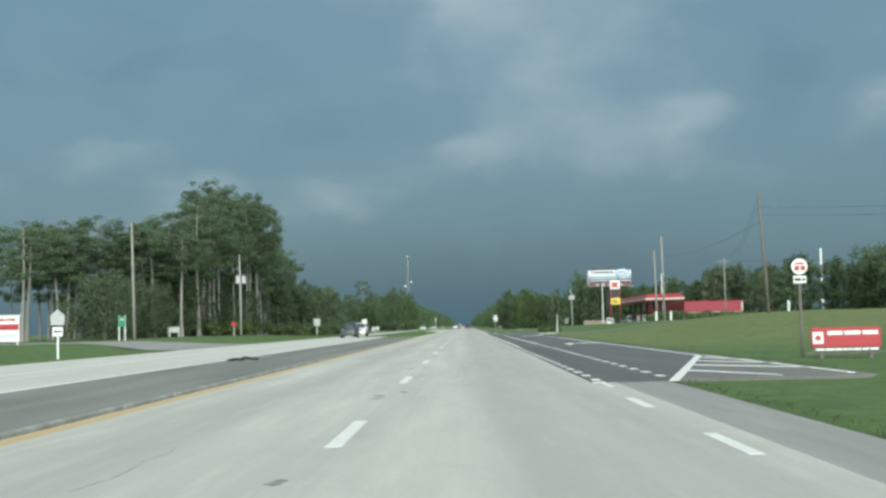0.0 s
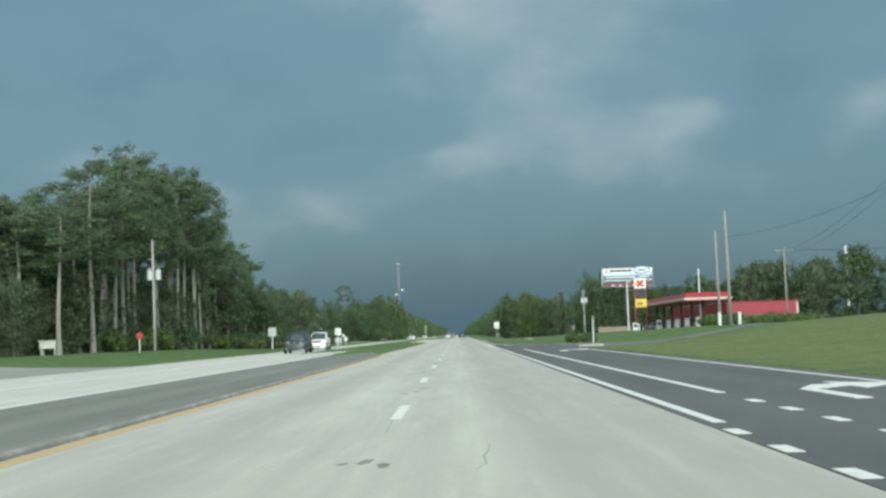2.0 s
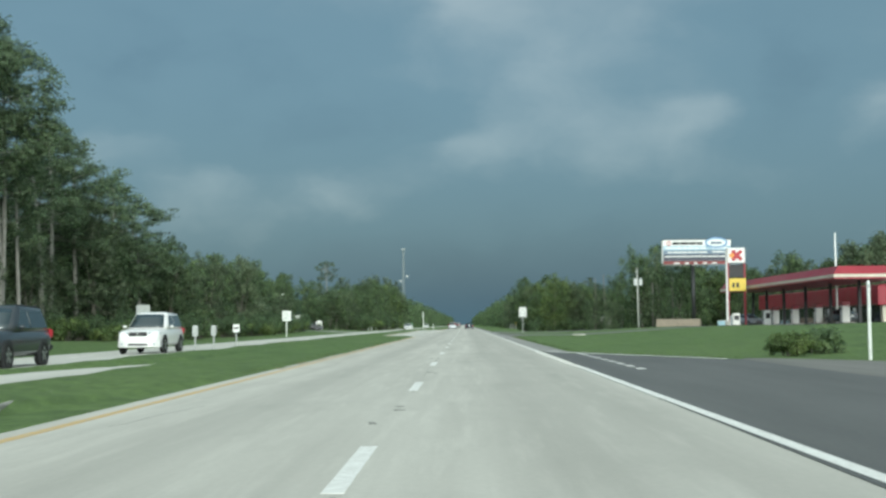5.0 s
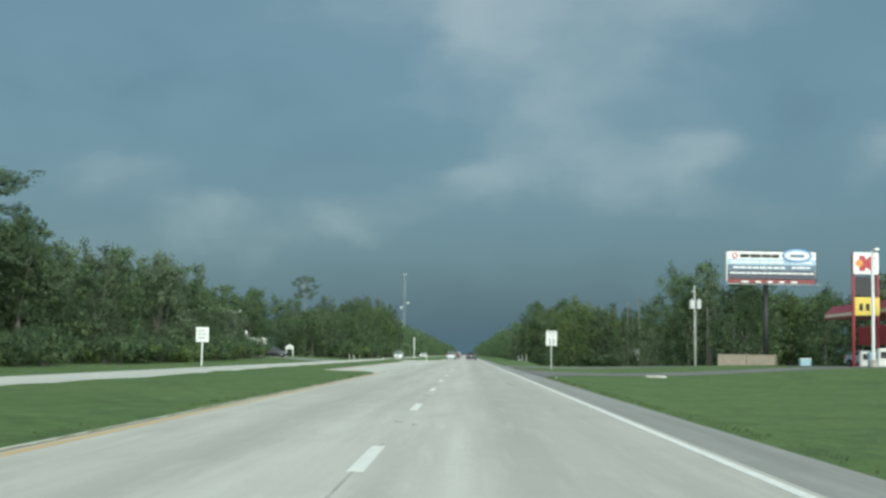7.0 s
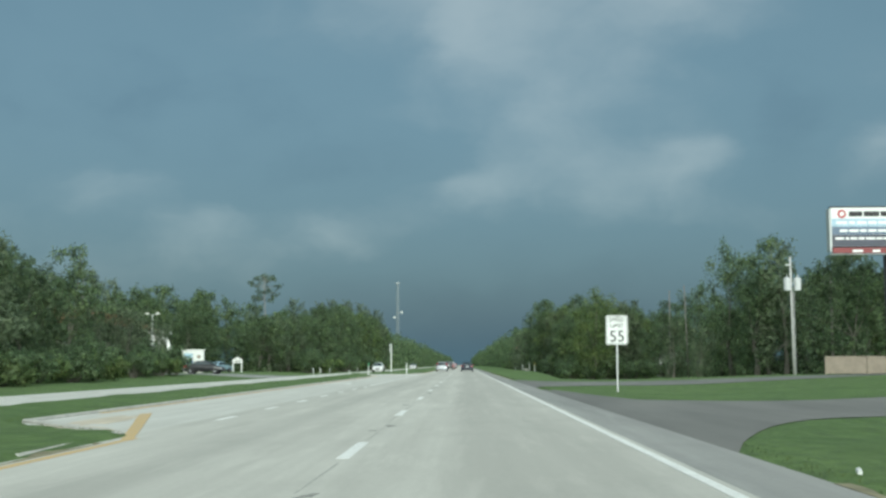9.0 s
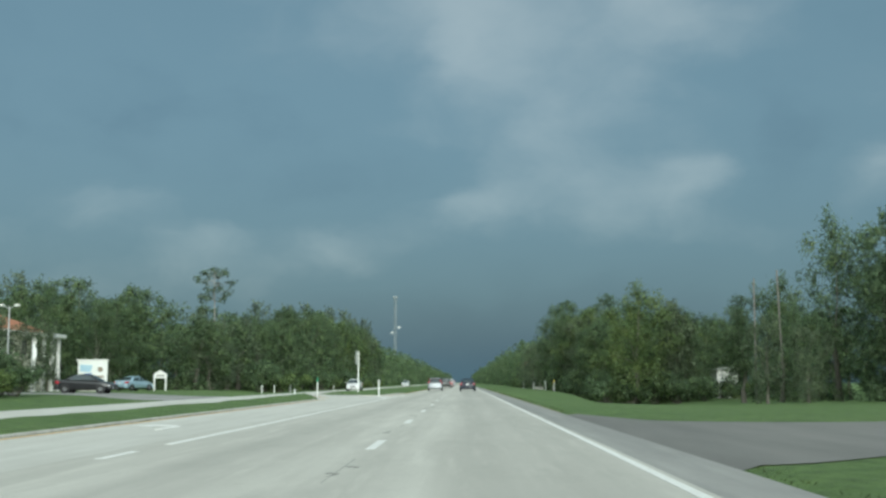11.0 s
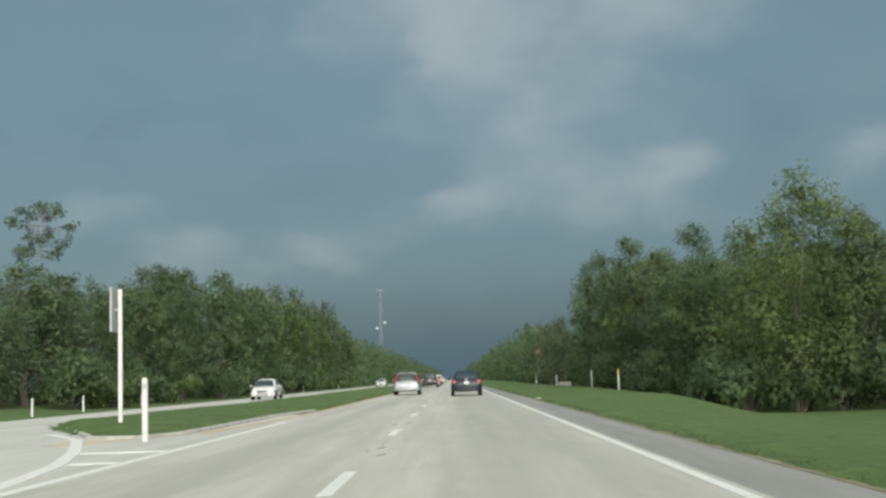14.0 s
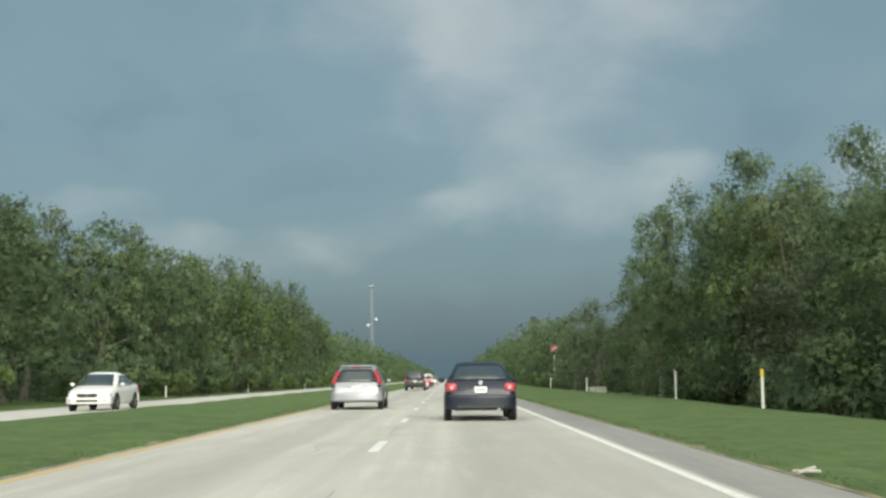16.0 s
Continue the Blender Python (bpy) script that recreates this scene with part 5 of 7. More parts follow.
def car(kind, label, x, y, z, rz, coat, lit=False, name="car", category="car", rack=False):
    k = KINDS[kind]
    root = thing(name, label, category, x, y, z, rz)
    rings = []
    for yy, w, zb, zt in k["body"]:
        h = zt - zb
        half = [(0.55 * w, zb), (0.90 * w, zb + 0.02), (w * 0.985, zb + 0.22 * h), (w, zb + 0.5 * h), (w * 0.985, zb + 0.72 * h), (w * 0.95, zb + 0.9 * h), (w * 0.86, zt), (0.45 * w, zt + 0.015)]
        rings.append([(px, yy, pz) for px, pz in half] + [(-px, yy, pz) for px, pz in reversed(half)])
    body = part("body", loft(rings), coat, root, smooth_it=True)
    (y0, z0), (y1, z1), (y2, z2), (y3, z3) = k["cab"]
    wb, wr = k["cw"]

    def ring(t):
        """Cabin outline at height fraction t: rear right, front right, front left, rear left with rounded corners."""
        w = wb + (wr - wb) * t
        ya, yb = y0 + (y1 - y0) * t, y3 + (y2 - y3) * t
        za, zc = z0 + (z1 - z0) * t - 0.02 * (t == 0), z3 + (z2 - z3) * t - 0.02 * (t == 0)
        out = []
        for sx in (1, -1):
            seq = [(0.45 * w, ya - 0.03, za), (0.80 * w, ya, za), (0.96 * w, ya + 0.10, za), (w, ya + 0.28, za), (w, (ya + yb) / 2, (za + zc) / 2), (w, yb - 0.3, zc), (0.95 * w, yb - 0.10, zc), (0.78 * w, yb + 0.02, zc), (0.4 * w, yb + 0.06, zc)]
            seq = [(sx * px, py, pz) for px, py, pz in seq]
            out += seq if sx == 1 else seq[::-1]
        return out
    top = ring(1.0)
    crown = [(px * 0.72, (y1 + y2) / 2 + (py - (y1 + y2) / 2) * 0.82, pz + 0.045) for px, py, pz in top]
    part("cabin", loft([ring(0), ring(0.35), ring(0.7), ring(0.93), top, crown]), coat, root, smooth_it=True)

    def at(sx, yy, t):
        return (sx * (wb + (wr - wb) * t), yy, 0)

    def corner(sx, rear, t, inx=1.0, dy=0.0):
        w = (wb + (wr - wb) * t) * inx
        if rear:
            return (sx * w, y0 + (y1 - y0) * t - 0.035 + dy, z0 + (z1 - z0) * t)
        return (sx * w, y3 + (y2 - y3) * t + 0.065 + dy, z3 + (z2 - z3) * t)
    part("rear_window", patch(corner(-1, True, 0.06, 0.86), corner(1, True, 0.06, 0.86), corner(1, True, 0.84, 0.84), corner(-1, True, 0.84, 0.84), 0.0, 0.012, bulge=0.012), GLASS, root, smooth_it=True)
    part("windscreen", patch(corner(1, False, 0.06, 0.86), corner(-1, False, 0.06, 0.86), corner(-1, False, 0.9, 0.84), corner(1, False, 0.9, 0.84), 0.0, 0.012, bulge=0.012), GLASS, root, smooth_it=True)
    ym = (y0 + y3) / 2 + 0.1
    for sx in (1, -1):
        def side(yy, t):
            w = wb + (wr - wb) * t
            return (sx * (w + 0.006), yy, (z0 + z3) / 2 + ((z1 + z2) / 2 - (z0 + z3) / 2) * t)
        lo, hi = 0.10, 0.86
        yr0, yr1 = y0 + (y1 - y0) * lo + 0.32, y0 + (y1 - y0) * hi + 0.25
        yf0, yf1 = y3 + (y2 - y3) * lo - 0.34, y3 + (y2 - y3) * hi - 0.22
        for nm, a0, b0, a1, b1 in (("rear_side_window", yr0, ym - 0.05, yr1, ym - 0.05), ("front_side_window", ym + 0.05, yf0, ym + 0.05, yf1)):
            quad = [side(a0, lo), side(b0, lo), side(b1, hi), side(a1, hi)]
            if sx == -1:
                quad = [quad[1], quad[0], quad[3], quad[2]]
            part(nm, patch(*quad, 0.0, 0.010), GLASS, root)
        part("wing_mirror", box(sx * (k["w"] + 0.09), y3 - 0.35, z3 + 0.08, 0.18, 0.10, 0.13, 0.035, 2), coat, root, smooth_it=True)
    r = k["r"]
    for yy in k["wheels"]:
        for sx in (1, -1):
            bm = tube([(sx * (k["w"] - 0.05), yy, r + 0.02), (sx * (k["w"] + 0.006), yy, r + 0.02)], r + 0.05, 22)
            part("wheel_arch", bm, TRIMBLACK, root)
            wheel(root, sx * (k["w"] - 0.08), yy, r, sx)
    zb = k["body"][1][2]
    part("underbody", box(0, k["L"] / 2, zb - 0.01, k["w"] * 1.5, k["L"] * 0.9, 0.12, 0.03), TRIMBLACK, root)
    tail = TAIL_LIT if lit else TAIL
    w = k["w"]
    if kind == "hatch":
        part("rear_bumper", loft([[(sx * w * a, yy, zz) for a, yy in ((-1.0, 0.30), (-0.97, 0.06), (-0.75, -0.05), (0.75, -0.05), (0.97, 0.06), (1.0, 0.30)) for sx in (1,)] for zz in (0.33, 0.40, 0.56, 0.62)]), coat, root, "silver bumper", True)
        for sx in (1, -1):
            part("tail_lamp", loft([[(sx * w * a, yy, zz) for a, yy in ((0.84 - s, 0.02 + d), (0.94 - s, 0.05 + d), (0.99 - s, 0.24 + d), (0.93 - s, 0.30 + d), (0.84 - s, 0.2 + d))] for zz, s, d in ((0.95, 0.0, 0.0), (1.08, 0.03, 0.06), (1.25, 0.10, 0.17), (1.44, 0.18, 0.31))]), tail, root, "red tail lamp", True)
            part("reverse_lamp", box(sx * w * 0.89, 0.06, 0.87, 0.14, 0.10, 0.09, 0.02), TRIMBLACK, root)
        part("tailgate_panel", loft([[(-0.70, 0.035, zz + e) if i == 0 else (p, 0.035 - 0.03 * (1 - abs(p) / 0.75), zz) for i, (p, e) in enumerate(((-0.70, 0), (-0.35, 0), (0.0, 0), (0.35, 0), (0.70, 0)))] + [(0.70, 0.1, zz), (-0.70, 0.1, zz)] for zz in (0.63, 0.80, 0.97)]), coat, root)
        part("spoiler", box(0, 0.56, 1.61, 1.10, 0.30, 0.05, 0.02), coat, root)
        part("brake_lamp", box(0, 0.40, 1.595, 0.28, 0.04, 0.03, 0.008), tail, root)
        plate_z, plate_y = 0.80, -0.01
        part("badge", prism(disc(0, 0.945, 0.055, 16, 0.6), -0.012, 0.02), CHROME, root)
        part("wiper", tube([(-0.02, 0.13, 1.03), (0.30, 0.15, 1.06)], 0.012, 6), TRIMBLACK, root)
    elif kind == "sedan":
        part("rear_bumper", loft([[(w * a, yy, zz) for a, yy in ((-1.0, 0.34), (-0.97, 0.08), (-0.72, -0.05), (0.72, -0.05), (0.97, 0.08), (1.0, 0.34))] for zz in (0.30, 0.38, 0.58, 0.65)]), coat, root, "", True)
        for sx in (1, -1):
            part("tail_lamp", loft([[(sx * w * a, yy, zz) for a, yy in ((0.66 + e, 0.0), (0.90, 0.035), (0.995, 0.34), (0.94, 0.36), (0.66 + e, 0.16))] for zz, e in ((0.75, 0.06), (0.79, 0.0), (0.88, 0.0), (0.94, 0.05))]), tail, root, "glowing red tail lamp", True)
            part("reverse_lamp", box(sx * w * 0.80, 0.02, 0.83, 0.09, 0.05, 0.06, 0.01), HEADLAMP, root, "clear reverse lamp")
        part("boot_lip", box(0, 0.16, 1.03, 1.30, 0.14, 0.045, 0.02), coat, root)
        part("diffuser", box(0, -0.02, 0.36, 1.2, 0.10, 0.10, 0.02), TRIMBLACK, root)
        part("exhaust_pipe", tube([(0.45, -0.06, 0.30), (0.45, 0.25, 0.30)], 0.035, 10), CHROME, root)
        plate_z, plate_y = 0.78, -0.01
        part("badge", prism(disc(0, 0.955, 0.055, 16), -0.005, 0.04), CHROME, root)
        part("brake_lamp", box(0, 0.78, 1.07, 0.3, 0.04, 0.03, 0.008), tail, root)
    else:
        part("rear_bumper", box(0, 0.04, 0.56, w * 1.94, 0.26, 0.22, 0.05, 2), TRIMBLACK, root)
        for sx in (1, -1):
            part("tail_lamp", box(sx * w * 0.90, 0.06, 0.98, 0.15, 0.16, 0.26, 0.03, 2), tail, root, "red tail lamp")
        plate_z, plate_y = 0.86, 0.01
    plate = part("number_plate", box(0, plate_y - 0.025, plate_z, 0.31, 0.012, 0.155, 0.004), PLATE, root)
    part("plate_bar", box(0, plate_y - 0.034, plate_z, 0.22, 0.006, 0.045, 0), PLATEINK, plate)
    # front
    L = k["L"]
    zf = k["body"][-2][3]
    part("grille", box(0, L - 0.005, zf - 0.07, 0.78, 0.10, 0.17, 0.03), TRIMBLACK, root)
    part("grille_bar", box(0, L + 0.047, zf - 0.07, 0.07, 0.02, 0.13, 0.006), CHROME, root)
    part("front_bumper", loft([[(w * a, L + yy, zz) for a, yy in ((-0.99, -0.45), (-0.93, -0.14), (-0.6, 0.035), (0.6, 0.035), (0.93, -0.14), (0.99, -0.45))] for zz in (0.28, 0.34, 0.50, 0.56)]), coat, root, "", True)
    part("air_intake", box(0, L + 0.02, 0.40, 0.85, 0.05, 0.11, 0.02), TRIMBLACK, root)
    for sx in (1, -1):
        part("headlamp", loft([[(sx * w * a, L + yy, zz) for a, yy in ((0.46, -0.035), (0.74, -0.11), (0.94, -0.33), (0.9, -0.4), (0.46, -0.2))] for zz in (zf - 0.15, zf - 0.09, zf - 0.02, zf + 0.015)]), HEADLAMP, root, "clear headlamp", True)
        part("fog_lamp", prism(disc(sx * w * 0.72, 0.42, 0.055, 14), L - 0.06, L + 0.005), HEADLAMP, root)
    if rack:
        for sx in (1, -1):
            part("roof_rail", tube([(sx * 0.6, y1 + 0.1, z1 + 0.05), (sx * 0.6, y2 - 0.1, z2 + 0.05)], 0.02, 8), TRIMBLACK, root)
    return root


car("hatch", "silver hatchback with red tail lamps driving in the inner lane", -3.92, 401.4, 0.0, 0, SILVER).scale.z = 0.95
car("sedan", "dark navy saloon with glowing tail lamps in the outer lane", 0.10, 388.9, 0.0, 0, NAVY, True)
car("suv", "black sport utility vehicle ahead in the inner lane", -3.70, 472.0, 0.0, 0, BLACKCAR, True, rack=True)
car("sedan", "white saloon driving ahead in the inner lane", -3.6, 486.5, 0.0, 0, WHITECAR, True)
car("sedan", "red saloon far ahead in the inner lane", -3.6, 512.0, 0.0, 0, REDCAR, True)
car("suv", "white sport utility vehicle far ahead on the road", -3.7, 540.0, 0.0, 0, WHITECAR, True)
car("sedan", "dark grey saloon far ahead in the outer lane", 0.0, 575.0, 0.0, 0, DARKGREY, True)
car("hatch", "silver hatchback far ahead in the inner lane", -3.6, 600.0, 0.0, 0, SILVER, True)
car("sedan", "white oncoming saloon on the opposite carriageway", -14.5, 410.0, -0.07, 180, WHITECAR)
car("suv", "dark grey oncoming pickup-style vehicle on the opposite carriageway", -14.5, 150.0, -0.07, 180, DARKGREY, rack=True)
car("suv", "white oncoming sport utility vehicle on the opposite carriageway", -14.9, 169.5, -0.07, 180, WHITECAR)
car("sedan", "white oncoming saloon far along the opposite carriageway", -14.9, 560.0, -0.07, 180, WHITECAR)
car("sedan", "black saloon waiting on the side street", -32.2, 344.0, None, -90, BLACKCAR)
car("sedan", "light blue saloon parked beside the sign board", -35.4, 373.0, None, -24, LIGHTBLUE)

# ---- signs, poles and posts ----


def bars(parent, x0, x1, z, h, y, mat, seed, name="text_bar", gap=0.25, wide=(1.5, 4.5)):
    """A line of writing too small to read, as plain bars."""
    rng = random.Random(seed)
    x = x0
    while x < x1 - h:
        w = min(x1 - x, h * rng.uniform(*wide))
        part(name, box(x + w / 2, y, z, w, 0.008, h, 0), mat, parent)
        x += w + h * gap * 2


def post_sign(name, label, x, y, w, h, top, face=SIGNWHITE, post=STEEL, z=None, rz=0.0, back=False, post_r=0.035, category="road sign"):
    """A flat sign on one post."""
    s = thing(name, label, category, x, y, z, rz)
    part("post", box(0, 0.03, top / 2 - 0.15, post_r * 2, post_r * 1.4, top + 0.3, 0.008), post, s)
    panel = part("panel", prism([(-w / 2 + 0.04, top - h), (w / 2 - 0.04, top - h), (w / 2, top - h + 0.04), (w / 2, top - 0.04), (w / 2 - 0.04, top), (-w / 2 + 0.04, top), (-w / 2, top - 0.04), (-w / 2, top - h + 0.04)], -0.015, 0.0), face, s)
    if back:
        for zz in (top - h * 0.25, top - h * 0.75):
            part("brace", box(0, -0.03, zz, w * 0.8, 0.02, 0.05, 0.004), STEEL, s)
    return s, panel


# speed limit sign
s, panel = post_sign("speed_limit_sign", "white rectangular speed limit sign on a steel post", 5.58, 251.8, 0.86, 1.15, 2.98)
for x0, x1, z0, z1 in ((-0.39, 0.39, 2.935, 2.955), (-0.39, 0.39, 1.855, 1.875), (-0.40, -0.38, 1.855, 2.955), (0.38, 0.40, 1.855, 2.955)):
    part("border", box((x0 + x1) / 2, -0.02, (z0 + z1) / 2, x1 - x0, 0.006, z1 - z0, 0), INK, s)
lettering("SPEED", 0.235, 0, -0.018, 2.73, s, INK)
lettering("LIMIT", 0.235, 0, -0.018, 2.49, s, INK)
lettering("55", 0.62, 0, -0.018, 1.95, s, INK)

# round route marker with a small plate, on a dark post
s = thing("route_marker", "round white route marker over a small plate on a dark post", "road sign", 8.15, 32.0, -0.02)
part("post", box(0, 0.03, 1.1, 0.07, 0.05, 2.5, 0.008), POLE_DARK, s)
part("plate", prism(disc(0, 2.42, 0.21, 28), -0.02, 0.0), SIGNWHITE, s)
part("symbol_bar", box(0, -0.024, 2.50, 0.22, 0.006, 0.05, 0), SIGNRED, s)
part("symbol_bar", box(-0.07, -0.024, 2.38, 0.12, 0.006, 0.12, 0), SIGNRED, s)
part("symbol_bar", box(0.09, -0.024, 2.38, 0.12, 0.006, 0.12, 0), SIGNRED, s)
low = part("direction_plate", box(0, -0.01, 2.08, 0.34, 0.02, 0.20, 0.02), SIGNWHITE, s)
bars(low, -0.13, 0.13, 2.08, 0.07, -0.024, INK, 3)

# low red banner on a dark stand
s = thing("banner_sign", "low red banner with white lettering on a dark stand", "banner", 8.98, 31.0, 0.0, -2)
part("banner", box(0, 0, 0.55, 1.74, 0.05, 0.50, 0.015), SIGNRED, s)
part("skirt_panel", box(0.0, -0.004, 0.235, 1.66, 0.04, 0.12, 0.01), POLE_DARK, s)
part("rail", box(0.0, 0.03, 0.15, 1.9, 0.05, 0.06, 0.01), POLE_DARK, s)
logo = part("logo_panel", box(-0.70, -0.03, 0.54, 0.27, 0.02, 0.30, 0.01), SIGNWHITE, s)
part("logo_shape", prism([(-0.79, 0.54), (-0.70, 0.46), (-0.61, 0.54), (-0.70, 0.62)], -0.046, -0.038), SIGNRED, logo)
bars(s, -0.46, 0.80, 0.66, 0.10, -0.03, SIGNWHITE, 5, wide=(2.5, 4.5))
bars(s, -0.76, 0.80, 0.245, 0.055, -0.028, SIGNWHITE, 6)
for sx in (-0.62, 0.62):
    part("leg", box(sx, 0.02, 0.09, 0.10, 0.06, 0.30, 0.01), POLE_DARK, s)
    part("foot", box(sx, 0.02, -0.03, 0.14, 0.5, 0.05, 0.01), POLE_DARK, s)

# signs beside the oncoming carriageway
s, p = post_sign("route_sign", "grey pentagon route sign above a small white plaque on a post", -21.0, 61.0, 0.52, 0.46, 1.62, post=WHITEPOST, rz=0, post_r=0.05)
part("pentagon", prism([(-0.34, 1.72), (0.34, 1.72), (0.36, 2.2), (0.0, 2.52), (-0.36, 2.2)], -0.03, -0.005), SIGNBACK, s)
bars(p, -0.18, 0.18, 1.40, 0.09, -0.024, INK, 8)
s = thing("property_sign", "white board with a red band on two posts in the grass", "sign board", -35.6, 91.0, None, 0)
part("board", box(0, 0, 1.2, 3.6, 0.10, 1.9, 0.02), SIGNWHITE, s)
part("red_band", box(0, -0.056, 1.35, 3.5, 0.012, 0.42, 0), SIGNRED, s)
part("cap_rail", box(0, 0, 2.20, 3.8, 0.16, 0.10, 0.02), SIGNWHITE, s)
for sx in (-1.6, 1.6):
    part("post", box(sx, 0.10, 0.9, 0.14, 0.10, 2.4, 0.015), WHITEPOST, s)
bars(s, -1.5, 1.5, 1.9, 0.16, -0.056, SIGNRED, 12)
bars(s, -1.5, 1.5, 0.7, 0.13, -0.056, SKYBLUE, 13)
s = thing("street_sign", "green sign panel held between two white posts", "road sign", -32.0, 112.0, None, 0)
part("panel", box(0, -0.02, 1.75, 0.62, 0.04, 0.95, 0.02), SIGNGREEN, s)
bars(s, -0.2, 0.2, 1.95, 0.10, -0.045, SIGNWHITE, 14)
for sx in (-0.27, 0.27):
    part("post", box(sx, 0.03, 1.0, 0.12, 0.08, 2.6, 0.01), WHITEPOST, s)
s = thing("utility_cabinet", "small white utility cabinet standing in the grass", "utility box", -35.7, 148.0)
part("body", box(0, 0, 0.85, 1.45, 0.8, 0.62, 0.06, 2), SIGNWHITE, s)
part("lid", box(0, 0, 1.20, 1.56, 0.9, 0.10, 0.03), SIGNWHITE, s)
for sx in (-0.58, 0.58):
    part("leg", box(sx, 0, 0.25, 0.16, 0.6, 0.7, 0.02), SIGNWHITE, s)
s = thing("marker_sign", "round red marker sign on a slim white post", "road sign", -29.8, 155.0)
part("disc", prism(disc(0, 1.45, 0.34, 8, turn=math.pi / 8), -0.02, 0.0), SIGNRED, s)
part("post", box(0, 0.03, 0.6, 0.09, 0.05, 1.7, 0.01), WHITEPOST, s)
s, p = post_sign("sign_back", "rectangular road sign seen from behind on a pale post", -25.44, 206.0, 1.05, 1.15, 2.85, SIGNBACK, WHITEPOST, back=True, post_r=0.06)
for x, y, w, h, top in ((-13.3, 168.7, 0.26, 0.5, 1.45), (-13.3, 172.9, 0.26, 0.5, 1.45)):
    s, p = post_sign("marker_post", "slim marker sign seen from behind on a steel post", x, y, w, h, top, SIGNBACK, STEEL, back=True)
s, p = post_sign("small_sign", "small white sign on a slim steel post", -13.3, 178.85, 0.36, 0.42, 1.5)
bars(p, -0.12, 0.12, 1.30, 0.10, -0.022, INK, 17)
s, p = post_sign("road_notice", "white rectangular road sign with faint markings on a post", -21.35, 253.5, 1.0, 1.15, 3.0, SIGNWHITE, WHITEPOST, post_r=0.055)
for i, zz in enumerate((2.72, 2.45, 2.15)):
    bars(p, -0.34, 0.34, zz, 0.13, -0.022, SIGNBACK, 20 + i)

# roadside board, banner flag and twin lamp by the driveway
s = thing("notice_board", "large white roadside board with pale blue artwork", "sign board", -36.0, 365.7, None, 0)
part("board", box(0, 0, 1.65, 2.85, 0.16, 2.5, 0.03), SIGNWHITE, s)
part("cap", box(0, 0, 2.98, 3.1, 0.30, 0.14, 0.03), WHITEWALL, s)
part("artwork", prism([(-1.2, 1.9), (-0.2, 1.85), (0.0, 2.5), (-1.2, 2.55)], -0.094, -0.082), SKYBLUE, s)
part("artwork", prism([(-0.9, 1.1), (0.1, 1.1), (-0.1, 1.75), (-0.8, 1.7)], -0.094, -0.082), SIGNBLUE, s)
part("artwork", prism([(0.3, 1.3), (1.15, 1.3), (1.15, 1.5), (0.3, 1.5)], -0.094, -0.082), FENCEWOOD, s)
part("artwork", prism(disc(0.75, 2.1, 0.26, 12), -0.094, -0.082), FENCEWOOD, s)
part("base", box(0, 0, 0.22, 2.5, 0.4, 0.5, 0.03), KERB, s)
s = thing("banner_flag", "white feather flag on a thin pole", "flag", -34.2, 343.7)
part("pole", tube([(0, 0, -0.2), (0, 0, 4.0)], 0.04, 8), STEEL, s)
part("flag", prism([(0.03, 2.6), (0.34, 2.75), (0.36, 3.3), (0.20, 3.8), (0.03, 3.95)], -0.01, 0.01), SIGNWHITE, s)
s = thing("area_light", "twin-headed area light on a slim grey pole", "street lamp", -35.5, 342.0)
part("pole", tube([(0, 0, -0.2), (0, 0, 6.7)], [0.09, 0.06], 10), STEEL, s)
for sx in (-1, 1):
    part("arm", tube([(0, 0, 6.5), (sx * 0.5, 0, 6.75)], 0.03, 8), STEEL, s)
    part("lamp_head", box(sx * 0.62, 0, 6.78, 0.42, 0.3, 0.16, 0.04, 2), WHITEWALL, s)
s = thing("yard_sign", "small white gabled sign on two white posts", "sign board", -32.2, 376.8)
part("panel", prism([(-0.7, 1.3), (0.7, 1.3), (0.7, 1.75), (0.0, 2.15), (-0.7, 1.75)], -0.03, 0.03), WHITEWALL, s)
bars(s, -0.45, 0.45, 1.55, 0.14, -0.036, INK, 31)
for sx in (-0.6, 0.6):
    part("post", box(sx, 0.0, 0.75, 0.16, 0.12, 1.9, 0.015), WHITEPOST, s)

# markers in the median opening
s = thing("object_marker", "tall narrow white sign seen edge-on on a post", "road sign", -8.8, 346.4)
part("post", box(0, 0, 1.55, 0.10, 0.07, 3.4, 0.01), WHITEPOST, s)
part("panel", box(-0.16, 0.02, 2.75, 0.05, 0.62, 1.1, 0.01), SIGNBACK, s)
part("bracket", box(-0.08, 0.02, 2.75, 0.12, 0.05, 0.06, 0.005), STEEL, s)


def delineator(x, y, h, label="slim white plastic marker post in the grass", cap=None, r=0.055, grp="marker posts"):
    s = thing("marker_post", label, "marker post", x, y, None, 0, grp)
    part("post", tube([(0, 0, -0.2), (0, 0, h - 0.06), (0, 0, h)], [r, r, r * 0.6], 10), WHITEPOST, s, smooth_it=False)
    if cap:
        part("cap", tube([(0, 0, h - 0.26), (0, 0, h + 0.01), (0, 0, h + 0.05)], [r * 1.15, r * 1.15, r * 0.6], 10), cap, s)
    else:
        part("reflector", box(0, -r - 0.002, h - 0.16, r * 1.3, 0.012, 0.10, 0.003), SIGNBACK, s)
    return s


